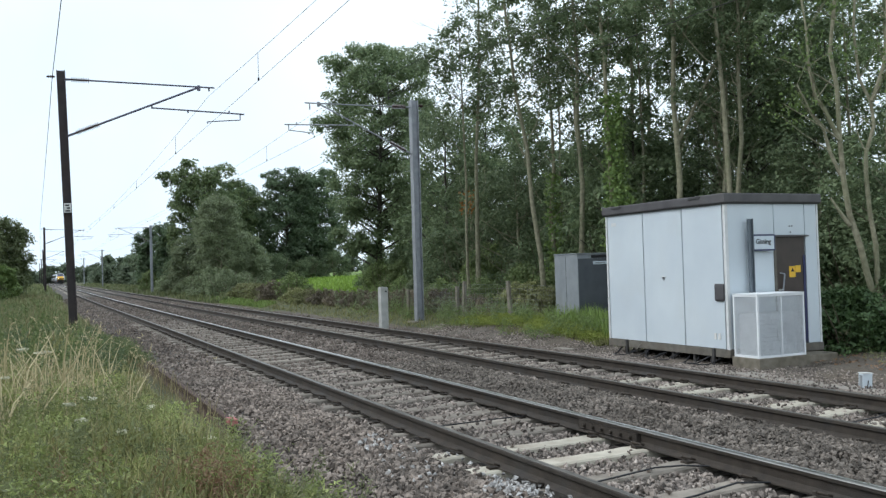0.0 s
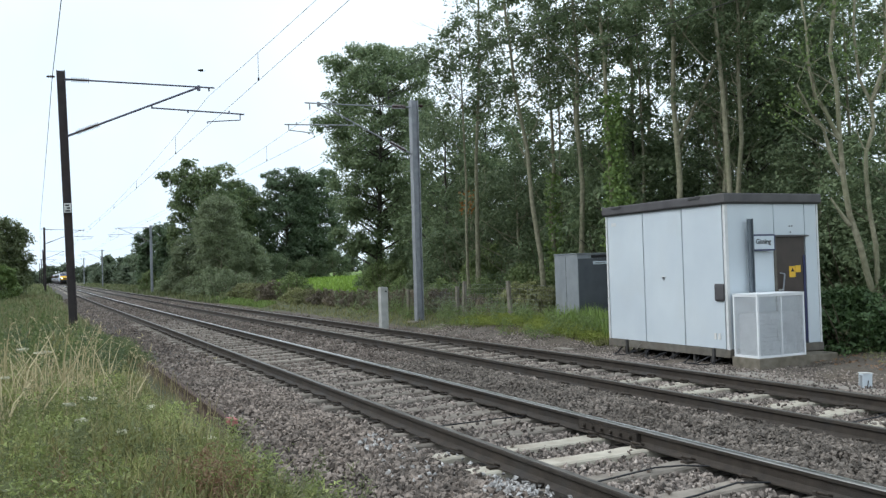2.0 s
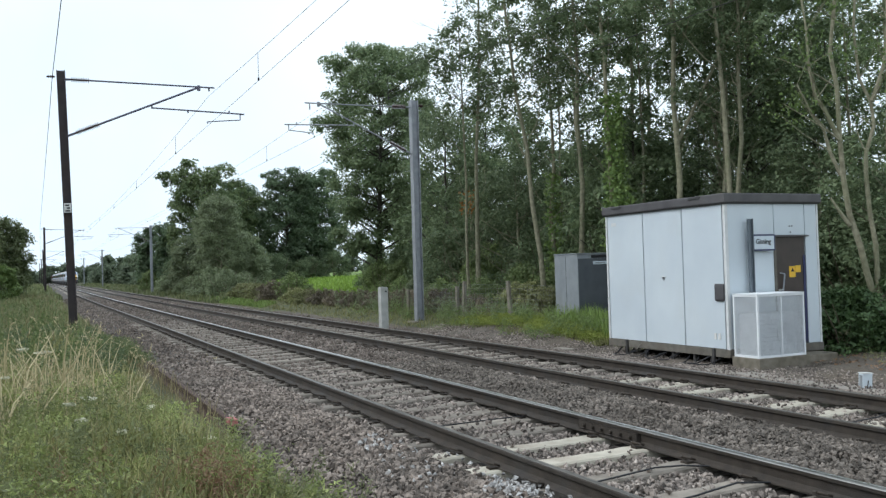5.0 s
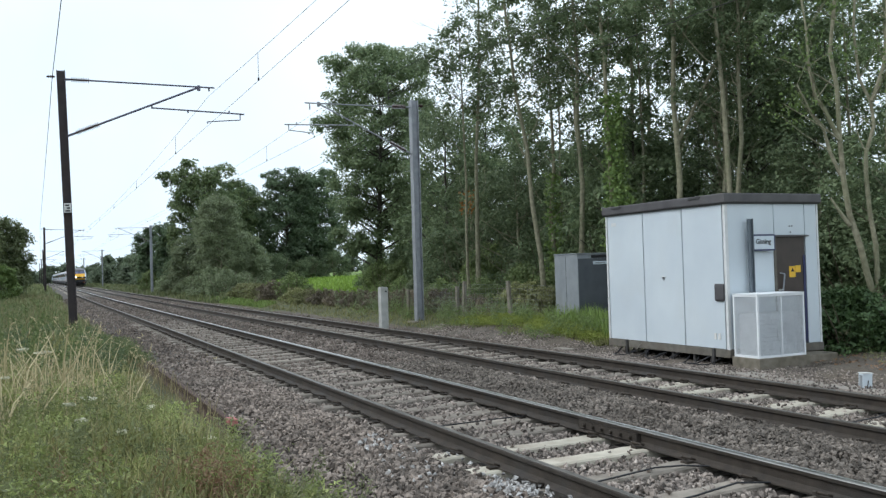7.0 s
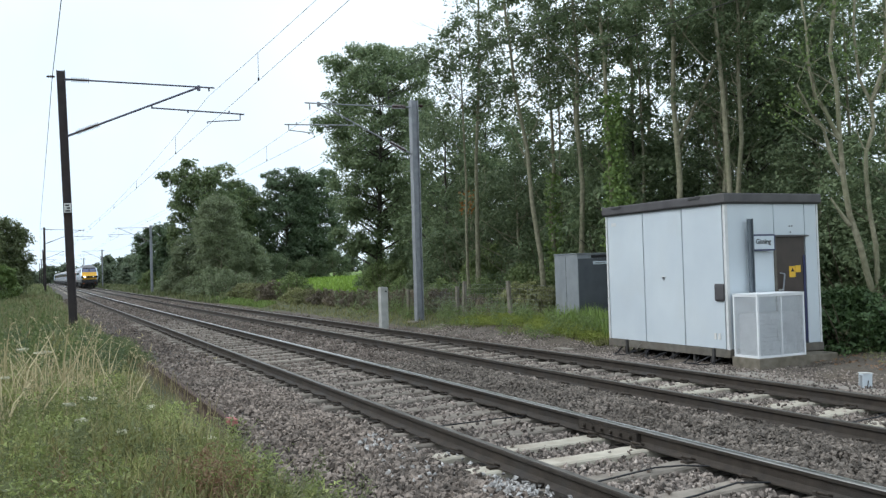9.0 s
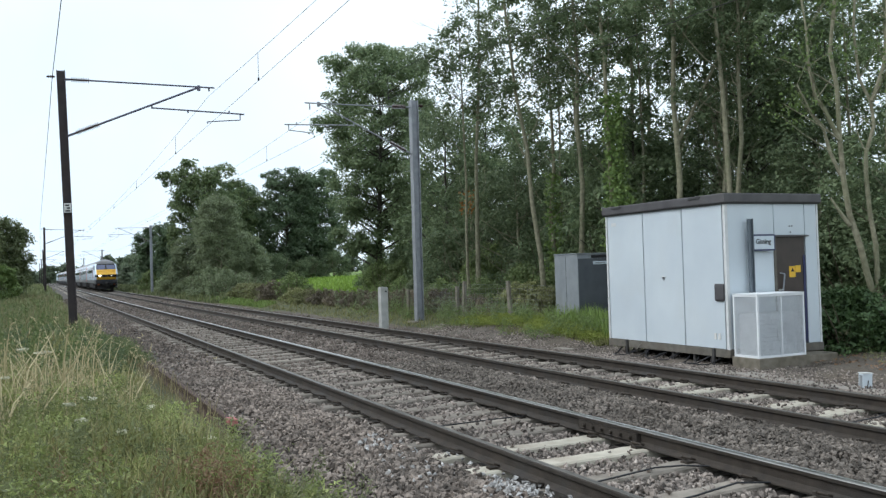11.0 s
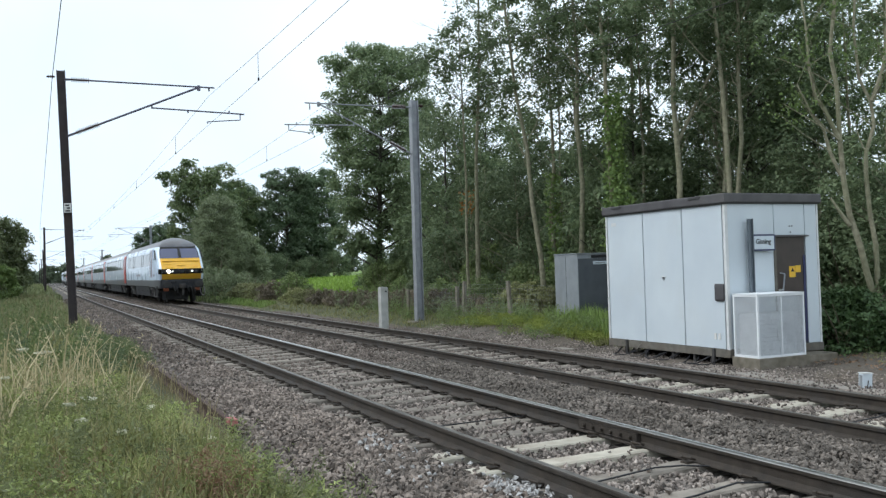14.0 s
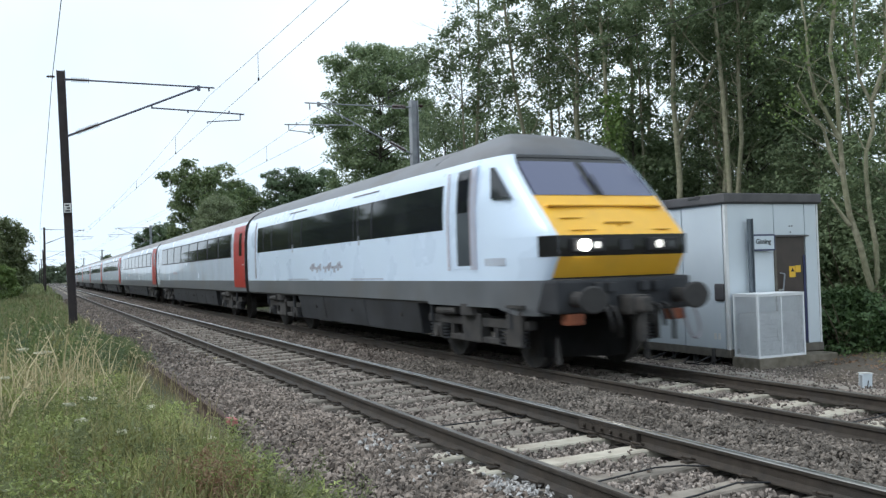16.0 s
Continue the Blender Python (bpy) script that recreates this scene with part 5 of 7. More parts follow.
    v, f = leaf_quads(c, 0.12, rng, 0.85)
    ob = thing("ivy_growth" if lift == 0 else "dead_leaf_cluster", "bright green ivy climbing a tree trunk" if lift == 0 else "cluster of dead russet leaves clinging to a trunk", "ivy" if lift == 0 else "dead leaves", pose(x, y, z0))
    put("ivy_leaves", np_mesh("ivy_leaves", v, f, m), ob)


rng = np.random.default_rng(17)
ivy_on(15.6, 21.3, 6.4, 2900, rng)
ivy_on(16.8, 26.6, 4.6, 1500, rng)
ivy_on(15.3, 20.6, 3.6, 900, rng)
ivy_on(14.75, 29.38, 0.9, 70, rng, M["russet"], 3.4)


rng = np.random.default_rng(29)
# the haze of distance sits in the leaf colour; no mist is modelled
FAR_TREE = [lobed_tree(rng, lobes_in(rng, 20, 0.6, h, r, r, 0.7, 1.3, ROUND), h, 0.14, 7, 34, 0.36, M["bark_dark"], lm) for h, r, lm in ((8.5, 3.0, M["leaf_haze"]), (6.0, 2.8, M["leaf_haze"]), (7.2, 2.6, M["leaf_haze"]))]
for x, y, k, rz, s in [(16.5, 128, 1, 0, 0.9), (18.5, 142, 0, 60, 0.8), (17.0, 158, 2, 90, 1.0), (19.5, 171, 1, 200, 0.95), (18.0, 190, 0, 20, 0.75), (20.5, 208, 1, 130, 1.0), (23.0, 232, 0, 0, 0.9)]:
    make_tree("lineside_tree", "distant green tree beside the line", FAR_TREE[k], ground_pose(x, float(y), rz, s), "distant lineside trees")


# distant woods and hedges along the line, and round the horizon
def far_wood(name, label, spots, rng, leaf, per, material):
    sets = []
    for x, y, w, h in spots:
        n = int(per * h)
        az, k = rng.uniform(0, 6.28, n), rng.uniform(0, 1, n) ** 0.5
        zz = rng.uniform(0, 1, n)
        prof = np.sqrt(np.clip(1 - (zz * 0.98) ** 2.2, 0, 1)) * (0.8 + 0.3 * np.sin(az * 3 + x))
        c = np.stack([x + np.cos(az) * w * k * prof, y + np.sin(az) * w * k * prof, float(rise(x, y)) + zz * h], 1)
        sets.append(leaf_tris(c, leaf * 1.1, rng, 0.9))
    v, f = merge(sets)
    tagged(put(name, np_mesh(name, v, f, material)), label, "woodland", kind="stuff")


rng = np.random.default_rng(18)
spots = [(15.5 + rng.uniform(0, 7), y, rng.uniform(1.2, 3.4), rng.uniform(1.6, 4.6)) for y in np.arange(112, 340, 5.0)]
far_wood("lineside_scrub", "distant green scrub and trees along the line", spots, rng, 0.65, 200, M["leaf_far_haze"])
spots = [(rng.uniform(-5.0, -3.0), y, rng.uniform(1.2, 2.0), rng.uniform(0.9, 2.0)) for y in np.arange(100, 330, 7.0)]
far_wood("verge_scrub", "distant green scrub on the verge", spots, rng, 0.6, 160, M["leaf_far_haze"])
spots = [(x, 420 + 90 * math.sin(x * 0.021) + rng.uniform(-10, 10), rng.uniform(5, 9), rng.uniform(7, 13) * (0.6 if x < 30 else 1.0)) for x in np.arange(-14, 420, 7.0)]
far_wood("distant_woods", "hazy distant line of woods on the horizon", spots, rng, 1.9, 55, M["leaf_far_haze"])
spots = [(x, 130 + rng.uniform(-8, 8), rng.uniform(4, 7), rng.uniform(6, 9)) for x in np.arange(62, 150, 6.0)]
far_wood("field_woods", "dark woods beyond the green field", spots, rng, 1.1, 150, M["leaf_dark"])
spots = [(x, y, rng.uniform(4, 6), rng.uniform(4.5, 6.5) + (9.5 if y > 30 else 0)) for x, y in [(-24 - 3 * math.sin(q), -30 + 6.5 * q) for q in range(34)] + [(45, -30), (36, -40), (10, -90), (-10, -90), (0, -95)]]
far_wood("hedgerow_woods", "tall hedgerow trees round the field", spots, rng, 1.4, 80, M["leaf_dark"])


# ---- grasses ----
def blades(bases, heights, width, rng, lean=0.35, wind=(0.0, 0.0)):
    """Curved tapering blades, four triangles in two quads each."""
    n = len(bases)
    az = rng.uniform(0, 6.28, n)
    out = np.stack([np.cos(az), np.sin(az), np.zeros(n)], 1)
    side = np.stack([-np.sin(az), np.cos(az), np.zeros(n)], 1)
    bend = (np.minimum(np.abs(rng.normal(0, lean, n)), 1.7 * lean) * heights)[:, None]
    w = (width * rng.uniform(0.6, 1.4, n))[:, None]
    up = np.zeros((n, 3))
    up[:, 2] = heights
    mid = bases + up * 0.55 + out * bend * 0.35
    tip = bases + up * 0.95 + out * bend + np.array([wind[0], wind[1], 0])[None, :] * heights[:, None]
    v = np.stack([bases - side * w, bases + side * w, mid - side * w * 0.8, mid + side * w * 0.8, tip - side * w * 0.12, tip + side * w * 0.12], 1)
    f = np.array([[0, 1, 3, 2], [2, 3, 5, 4]])[None] + (np.arange(n) * 6)[:, None, None]
    return v.reshape(-1, 3), f.reshape(-1, 4)


def stand(xs, ys):
    return np.stack([xs, ys, rise(xs, ys) - 0.02], 1)


def grass_patch(name, label, xs, ys, h, spread, width, material, rng, lean=0.35):
    b = stand(xs, ys)
    v, f = blades(b, np.clip(rng.normal(h, spread, len(xs)), 0.06, None), width, rng, lean)
    tagged(put(name, np_mesh(name, v, f, material)), label, "grass", kind="stuff")


rng = np.random.default_rng(31)


def verge_edge(ys):
    return np.interp(ys, [3, 6, 7.5, 9, 10, 12, 14, 18, 24, 40], [1.55, 1.52, 1.45, 1.27, 1.15, 1.18, 1.3, 1.42, 1.7, 1.9]) + 0.10 * np.sin(ys * 2.7) + 0.06 * np.sin(ys * 7.1)


def verge_patch(label, n, y0, y1, power, depth, h, width, material):
    ys = y0 + (y1 - y0) * rng.uniform(0, 1, n) ** power
    inset = depth * rng.uniform(0, 1, n) ** 1.25
    xs = verge_edge(ys) + shift(ys) - inset + rng.normal(0, 0.06, n)
    lump = 0.75 + 0.35 * np.sin(xs * 2.3 + ys * 0.9) * np.sin(ys * 1.3 - xs) + 0.2 * np.sin(ys * 3.7)
    low = np.interp(ys, [6.8, 8.5, 13, 17], [0.85, 0.5, 0.45, 0.3])
    hh = np.clip(h * (low + (1 - low) * np.clip(inset / 0.7, 0, 1)) * lump * rng.uniform(0.55, 1.35, n), 0.05, None)
    keep = (ys < 3.2) | (xs > -0.5 - 0.02 * ys) | (rng.uniform(0, 1, n) < 0.25)
    v, f = blades(stand(xs, ys)[keep], hh[keep], width, rng, 0.5)
    tagged(put("verge_grass", np_mesh("verge_grass", v, f, material)), label, "grass", kind="stuff")


verge_patch("rough olive-green grass on the near verge", 40000, 3.2, 20, 1.25, 3.4, 0.38, 0.0075, M["grass"])
verge_patch("rough olive-green grass farther back on the verge", 16000, -6.0, 3.2, 1.0, 4.5, 0.34, 0.009, M["grass"])
verge_patch("dry straw-coloured grass blades on the near verge", 2600, 3.2, 14, 1.0, 3.2, 0.46, 0.0048, M["straw_blade"])
n = 5200
ys = rng.uniform(7.0, 24, n)
xs = verge_edge(ys) + 0.55 * rng.uniform(-0.1, 1, n)
keep = (xs < 1.8) & ((xs < 1.5) | (ys < 9.6) | (ys > 18))
v, f = blades(stand(xs[keep], ys[keep]), rng.uniform(0.04, 0.13, n)[keep], 0.006, rng, 0.6)
tagged(put("verge_grass", np_mesh("verge_grass", v, f, M["grass"])), "short green grass at the ballast edge", "grass", kind="stuff")
n = 300
ys = rng.uniform(9.6, 19, n)
xs = 1.93 - np.abs(rng.normal(0, 0.2, n))
v, f = blades(stand(xs, ys), rng.uniform(0.12, 0.45, n), 0.005, rng, 0.5)
tagged(put("verge_grass", np_mesh("verge_grass", v, f, M["straw_blade"])), "dry grass leaning over the old rail", "grass", kind="stuff")
verge_patch("rough green grass farther along the verge", 12000, 18, 78, 1.5, 4.6, 0.42, 0.016, M["grass_far"])
verge_patch("dry grass farther along the verge", 5000, 18, 78, 1.4, 4.6, 0.5, 0.012, M["straw_blade"])
n = 5000
ys = 75 + 200 * rng.uniform(0, 1, n) ** 1.5
xs = 2.0 + shift(ys) - 7 * rng.uniform(0, 1, n)
grass_patch("verge_grass", "rough green grass far along the verge", xs, ys, 0.5, 0.15, 0.06, M["grass_far"], rng)
n = 18000
ys = 16.4 + 60 * rng.uniform(0, 1, n) ** 2.0
xs = 10.0 + np.abs(rng.normal(0, 0.35, n)) + shift(ys) + 3.4 * rng.uniform(0, 1, n) ** 1.1
keep = (ys > 23.5) | (xs > 11.35) | ((ys > 19.0) & (xs > 10.75))
xs, ys = xs[keep], ys[keep]
grass_patch("cess_grass", "short green grass beside the far track", xs, ys, 0.11, 0.05, 0.010, M["grass"], rng)
n = 7000
ys = 55 + 200 * rng.uniform(0, 1, n) ** 1.6
xs = 9.7 + shift(ys) + np.abs(rng.normal(0, 0.3, n)) + 4.5 * rng.uniform(0, 1, n)
grass_patch("cess_grass", "rough grass far along the far track", xs, ys, 0.25, 0.1, 0.05, M["grass_far"], rng)
n = 6500
ys = rng.uniform(15.9, 20.2, n)
xs = 12.0 + 1.7 * rng.uniform(0, 1, n) ** 0.8 + (ys - 15.6) * 0.06
grass_patch("long_grass", "lush long grass round the cabinet", xs, ys, 0.27, 0.11, 0.009, M["grass_lush"], rng, 0.25)
n = 700
ys = rng.uniform(6.5, 12, n)
xs = 14.6 + 3 * rng.uniform(0, 1, n)
grass_patch("hut_grass", "sparse short grass beside the hut path", xs, ys, 0.12, 0.05, 0.007, M["grass"], rng)
n = 14000
ys = 36 + 62 * rng.uniform(0, 1, n)
xs = 16 + 34 * rng.uniform(0, 1, n)
grass_patch("field_crop", "bright green crop in the field beyond the fence", xs, ys, 0.5, 0.08, 0.11, M["crop"], rng, 0.35)


def herbs(name, label, spots, rng, material, leaf, per, h):
    sets = []
    for x, y, s in spots:
        k = int(per * s)
        c = rng.normal(0, 1, (k, 3)) * np.array([0.13, 0.13, 0.0]) * s
        c[:, 2] = rng.uniform(0.03, h * s, k)
        c[:, :2] *= (1.15 - 0.6 * c[:, 2:3] / (h * s))
        c += np.array([x, y, float(rise(x, y))])
        sets.append(leaf_quads(c, leaf, rng, 0.24, -0.2))
    v, f = merge(sets)
    tagged(put(name, np_mesh(name, v, f, material)), label, "wild plants", kind="stuff")


spots = []
for _ in range(190):
    y = 3.4 + 9.0 * rng.uniform(0, 1) ** 1.4
    spots.append((float(verge_edge(y)) - 0.05 - 2.1 * rng.uniform(0, 1), y, rng.uniform(0.5, 1.15)))
spots = [s for s in spots if not (abs(s[0] - 0.86) < 0.26 and 4.0 < s[1] < 5.5) and not (s[0] > 1.45 and s[1] > 8.3)]
herbs("verge_herbs", "leafy green weeds in the verge grass", spots[:95], rng, M["herb"], 0.05, 230, 0.40)
herbs("verge_herbs", "dusky grey-green weeds in the verge grass", spots[95:], rng, M["herb_dark"], 0.046, 240, 0.42)
def spires(name, label, spots, rng, material, leaf, per, h):
    """Upright leafy stems, leaves in whorls that shorten upward."""
    sets = []
    for x, y, s in spots:
        k = int(per * s)
        u = rng.uniform(0.05, 1, k)
        az = rng.uniform(0, 6.28, k)
        r = (0.02 + 0.075 * (1 - u) ** 0.7) * rng.uniform(0.3, 1.2, k) * s
        lean = rng.normal(0, 0.12, 2)
        z = u * h * s
        c = np.stack([x + r * np.cos(az) + lean[0] * z, y + r * np.sin(az) + lean[1] * z, float(rise(x, y)) + z], 1)
        sets.append(leaf_quads(c, leaf, rng, 0.24, -0.15))
    v, f = merge(sets)
    tagged(put(name, np_mesh(name, v, f, material)), label, "wild plants", kind="stuff")


spots = []
for _ in range(330):
    y = 3.8 + 5.6 * rng.uniform(0, 1) ** 1.2
    spots.append((float(verge_edge(y)) + (0.02 if y < 6.3 else -0.6) - 1.9 * rng.uniform(0, 1) ** 1.1, y, rng.uniform(0.5, 1.1)))
spots = [s for s in spots if not (abs(s[0] - 0.86) < 0.26 and 4.0 < s[1] < 5.5) and not (s[0] > 1.45 and s[1] > 8.3)]
spires("verge_weeds", "upright leafy green weeds on the verge edge", spots[:150], rng, M["herb"], 0.04, 190, 0.5)
spires("verge_weeds", "dusky feathery weeds on the verge edge", spots[150:], rng, M["herb_dark"], 0.034, 210, 0.52)
spots = [(0.25 + rng.normal(0, 0.3), 5.9 + rng.normal(0, 0.5), rng.uniform(0.5, 0.9)) for _ in range(40)] + [(0.92 + rng.normal(0, 0.12), 5.35 + rng.normal(0, 0.16), rng.uniform(0.7, 1.1)) for _ in range(34)]
spires("dead_docks", "brown dead dock stems in the verge", spots, rng, M["dock"], 0.03, 90, 0.46)
spots = []
for _ in range(360):
    y = 13 + 48 * rng.uniform(0, 1) ** 1.5
    spots.append((1.0 - (0.09 * y + 0.4) * rng.uniform(0, 1), y, rng.uniform(0.6, 1.3)))
spires("verge_nettles", "dark green nettles farther along the verge", spots, rng, M["leaf_mid"], 0.08, 80, 0.45)
spots = [(1.35 - 1.9 * rng.uniform(0, 1) ** 0.8, 13.2 + 9.5 * rng.uniform(0, 1), rng.uniform(0.6, 1.15)) for _ in range(190)]
spires("verge_nettles", "dark green nettle bed on the verge", spots, rng, M["leaf_dark"], 0.07, 110, 0.42)
spots = [(1.25 + 0.85 * rng.uniform(0, 1), 18.6 + 6.0 * rng.uniform(0, 1), rng.uniform(0.6, 1.2)) for _ in range(80)]
herbs("ballast_weeds", "low green weeds creeping onto the ballast edge", spots, rng, M["leaf_hedge"], 0.05, 220, 0.3)
spots = [(10.2 + 2.2 * rng.uniform(0, 1) + 0.4, 17.5 + 14 * rng.uniform(0, 1) ** 1.3, rng.uniform(0.6, 1.4)) for _ in range(110)]
herbs("cess_herbs", "low leafy weeds beside the far track", spots, rng, M["leaf_mid"], 0.07, 170, 0.32)


spots = [(11.25 + 1.3 * rng.uniform(0, 1), 20.5 + 15 * rng.uniform(0, 1), rng.uniform(0.6, 1.5)) for _ in range(170)]
spires("fence_weeds", "tall grey-green weeds along the wire fence", spots, rng, M["leaf_grey"], 0.065, 90, 0.5)
spots = [(11.2 + 1.0 * rng.uniform(0, 1), 21.5 + 20 * rng.uniform(0, 1), rng.uniform(0.6, 1.4)) for _ in range(90)]
spires("dead_bramble", "dead brown bramble stems along the fence", spots, rng, M["bramble"], 0.05, 80, 0.55)


spots = []
for _ in range(290):
    y = 16.2 + 6.4 * rng.uniform(0, 1)
    edge = float(np.interp(y, [16, 18, 20, 22, 25], [11.7, 11.4, 11.1, 10.8, 10.4]))
    spots.append((edge + 1.3 * rng.uniform(0, 1) ** 1.3, y, rng.uniform(0.6, 1.2)))
herbs("cess_clover", "low yellow-green clover and weeds beside the gravel", spots, rng, M["leaf_lime"], 0.05, 170, 0.17)
n = 3200
ys = rng.uniform(44, 62, n)
xs = 10.3 + 0.9 * rng.uniform(0, 1, n)
grass_patch("cess_grass", "bright green mown-looking grass strip beside the far track", xs, ys, 0.14, 0.04, 0.03, M["grass_lush"], rng)


# tall dry grass stems with seed heads
def seed_stems(n, rng):
    sets, heads = [], []
    ys = 8.4 + 4.6 * rng.uniform(0, 1, n)
    xs = 1.0 - 1.5 * rng.uniform(0, 1, n) - (ys < 9) * 0.4
    keep = xs < 1.7
    xs, ys = xs[keep], ys[keep]
    b = stand(xs, ys)
    h = np.clip(rng.normal(0.68, 0.24, len(xs)), 0.3, 1.2)
    v, f = blades(b, h, 0.008, rng, 0.55, (0.06, 0.02))
    tips = v.reshape(-1, 6, 3)[:, 4]
    sets.append((v, f))
    per = 6
    c = np.repeat(tips, per, 0) + rng.normal(0, 1, (len(tips) * per, 3)) * np.array([0.012, 0.012, 0.05]) - np.array([0, 0, 0.05])
    heads.append(leaf_quads(c, 0.045, rng, 0.26, -0.8))
    v, f = merge(sets + heads)
    tagged(put("seeding_grass", np_mesh("seeding_grass", v, f, M["straw"])), "tall dry straw-coloured grass stems with seed heads", "grass", kind="stuff")


seed_stems(210, rng)
n = 230
ys = 8.6 + 4.6 * rng.uniform(0, 1, n)
xs = 1.1 - 1.6 * rng.uniform(0, 1, n)
grass_patch("straw_grass", "tangled dry straw-coloured grass in the verge", xs, ys, 0.40, 0.12, 0.005, M["straw"], rng, 0.6)


def umbel(x, y, h, w, rng):
    ob = thing("umbel_flower", "flat white wildflower head on green stem", "wildflower", pose(x, y, float(rise(x, y))), "verge wildflowers")
    pts = np.array([[0, 0, 0], [0.02, 0.01, h * 0.5], [0.03, 0.0, h]])
    v, f = tubes([(pts, [0.005, 0.004, 0.003])], 5)
    put("stem", np_mesh("stem", v, f, M["herb"]), ob)
    k = 90
    r, az = np.sqrt(rng.uniform(0, 1, k)) * w, rng.uniform(0, 6.28, k)
    c = np.stack([0.03 + r * np.cos(az), r * np.sin(az), h + 0.01 - r * r * 1.5 + rng.normal(0, 0.004, k)], 1)
    v, f = leaf_quads(c, 0.022, rng, 0.9, 0, 0.7)
    put("flower_head", np_mesh("flower_head", v, f, M["petal"]), ob, "cluster of tiny white petals")


for x, y, h, w in [(-0.18, 12.8, 0.60, 0.08), (0.02, 12.5, 0.56, 0.06), (0.1, 12.35, 0.58, 0.09), (0.22, 8.42, 0.40, 0.055), (0.4, 8.56, 0.42, 0.06), (0.88, 8.05, 0.38, 0.03), (0.54, 6.95, 0.36, 0.03),
                   (1.23, 7.24, 0.22, 0.045), (-0.33, 10.64, 0.45, 0.05), (0.67, 7.09, 0.34, 0.025), (0.3, 7.7, 0.36, 0.04)]:
    umbel(x, y, h, w, rng)


# ---- train ----
PROFILE_Z = [0.95, 1.05, 1.33, 2.0, 2.6, 2.95, 3.12, 3.25, 3.38, 3.52, 3.64, 3.73, 3.775, 3.79]
PROFILE_X = [1.33, 1.345, 1.365, 1.372, 1.360, 1.325, 1.285, 1.21, 1.09, 0.88, 0.62, 0.34, 0.14, 0.0]


def half_width(z):
    return np.interp(z, PROFILE_Z, PROFILE_X)


def side_patch(y0, y1, z0, z1, side, off=0.004, thick=0.02, material=None, name="panel", parent=None, label="", taper=None):
    """A panel that follows the body's side, a little proud of it. taper: shift of y at the top, for each end."""
    zs = np.unique(np.concatenate([np.linspace(z0, z1, 5), [z for z in PROFILE_Z if z0 < z < z1]]))
    t0, t1 = taper or (0.0, 0.0)
    v = []
    for z in zs:
        u = (z - z0) / (z1 - z0)
        for y in (y0 + t0 * u, y1 + t1 * u):
            for o in (off, off - thick):
                v.append((side * (half_width(z) + o), y, z))
    f = []
    n = len(zs)
    for i in range(n - 1):
        a = i * 4
        f += [[a, a + 2, a + 6, a + 4], [a + 3, a + 1, a + 5, a + 7], [a + 1, a, a + 4, a + 5], [a + 2, a + 3, a + 7, a + 6]]
    f += [[0, 1, 3, 2], [(n - 1) * 4, (n - 1) * 4 + 2, (n - 1) * 4 + 3, (n - 1) * 4 + 1]]
    f = np.array(f)
    if side > 0:
        f = f[:, ::-1]
    return put(name, np_mesh(name, np.array(v), f, material), parent, label)


def tube_body(y0, y1, z0, z1, material, name, parent, label=""):
    """Lengthwise shell between two heights of the body's profile, on both sides."""
    zs = np.array([z0] + [z for z in PROFILE_Z if z0 < z < z1] + [z1])
    row = [(-half_width(z), z) for z in zs]
    if z1 >= 3.79:
        row += [(half_width(z), z) for z in zs[::-1][1:]]
        rows = [row]
    else:
        rows = [row, [(-x, z) for x, z in row][::-1]]
    sets = []
    ys = np.array([y0, y1])
    for r in rows:
        r = np.array(r)
        v = np.stack([np.repeat(r[None, :, 0], 2, 0), np.repeat(ys[:, None], len(r), 1), np.repeat(r[None, :, 1], 2, 0)], -1).reshape(-1, 3)
        j = np.arange(len(r) - 1)
        f = np.stack([j, j + 1, j + 1 + len(r), j + len(r)], 1)
        sets.append((v, f))
    v, f = merge(sets)
    return put(name, np_mesh(name, v, f, material, True), parent, label)


def end_wall(y, z0, material, name, parent):
    zs = np.array([z0] + [z for z in PROFILE_Z if z > z0])
    bm = bmesh.new()
    pts = [(-half_width(z), y, z) for z in zs] + [(half_width(z), y, z) for z in zs[::-1][1:]]
    bm.faces.new([bm.verts.new(p) for p in pts])
    return part(name, bm, material, parent)


WHEEL_R = 0.457


def wheelset_mesh():
    bm = bmesh.new()
    for s in (-1, 1):
        add_rod(bm, (s * 0.685, 0, 0), (s * 0.815, 0, 0), WHEEL_R, sides=24)
        add_rod(bm, (s * 0.66, 0, 0), (s * 0.69, 0, 0), WHEEL_R + 0.028, sides=24)
        for k in range(4):
            a = k * math.pi / 2
            add_rod(bm, (s * 0.80, 0.25 * math.cos(a), 0.25 * math.sin(a)), (s * 0.825, 0.25 * math.cos(a), 0.25 * math.sin(a)), 0.05, sides=8)
    add_rod(bm, (-0.7, 0, 0), (0.7, 0, 0), 0.09, sides=10)
    me = bpy.data.meshes.new("wheelset")
    bm.to_mesh(me)
    bm.free()
    me.materials.append(M["under"])
    return me


WHEELSET = wheelset_mesh()


def bogie(parent, yc, base=2.6):
    frame_bm = bmesh.new()
    for s in (-1, 1):
        add_box(frame_bm, s * 1.10 - 0.08, s * 1.10 + 0.08, yc - base / 2 - 0.45, yc + base / 2 + 0.45, 0.60, 0.74, 0.02)
        add_box(frame_bm, s * 1.12 - 0.10, s * 1.12 + 0.10, yc - 0.36, yc + 0.30, 0.34, 0.80, 0.03)
        add_box(frame_bm, s * 1.12 - 0.06, s * 1.12 + 0.06, yc - 0.9, yc + 0.85, 0.34, 0.44, 0.02)
        for k in (-1, 1):
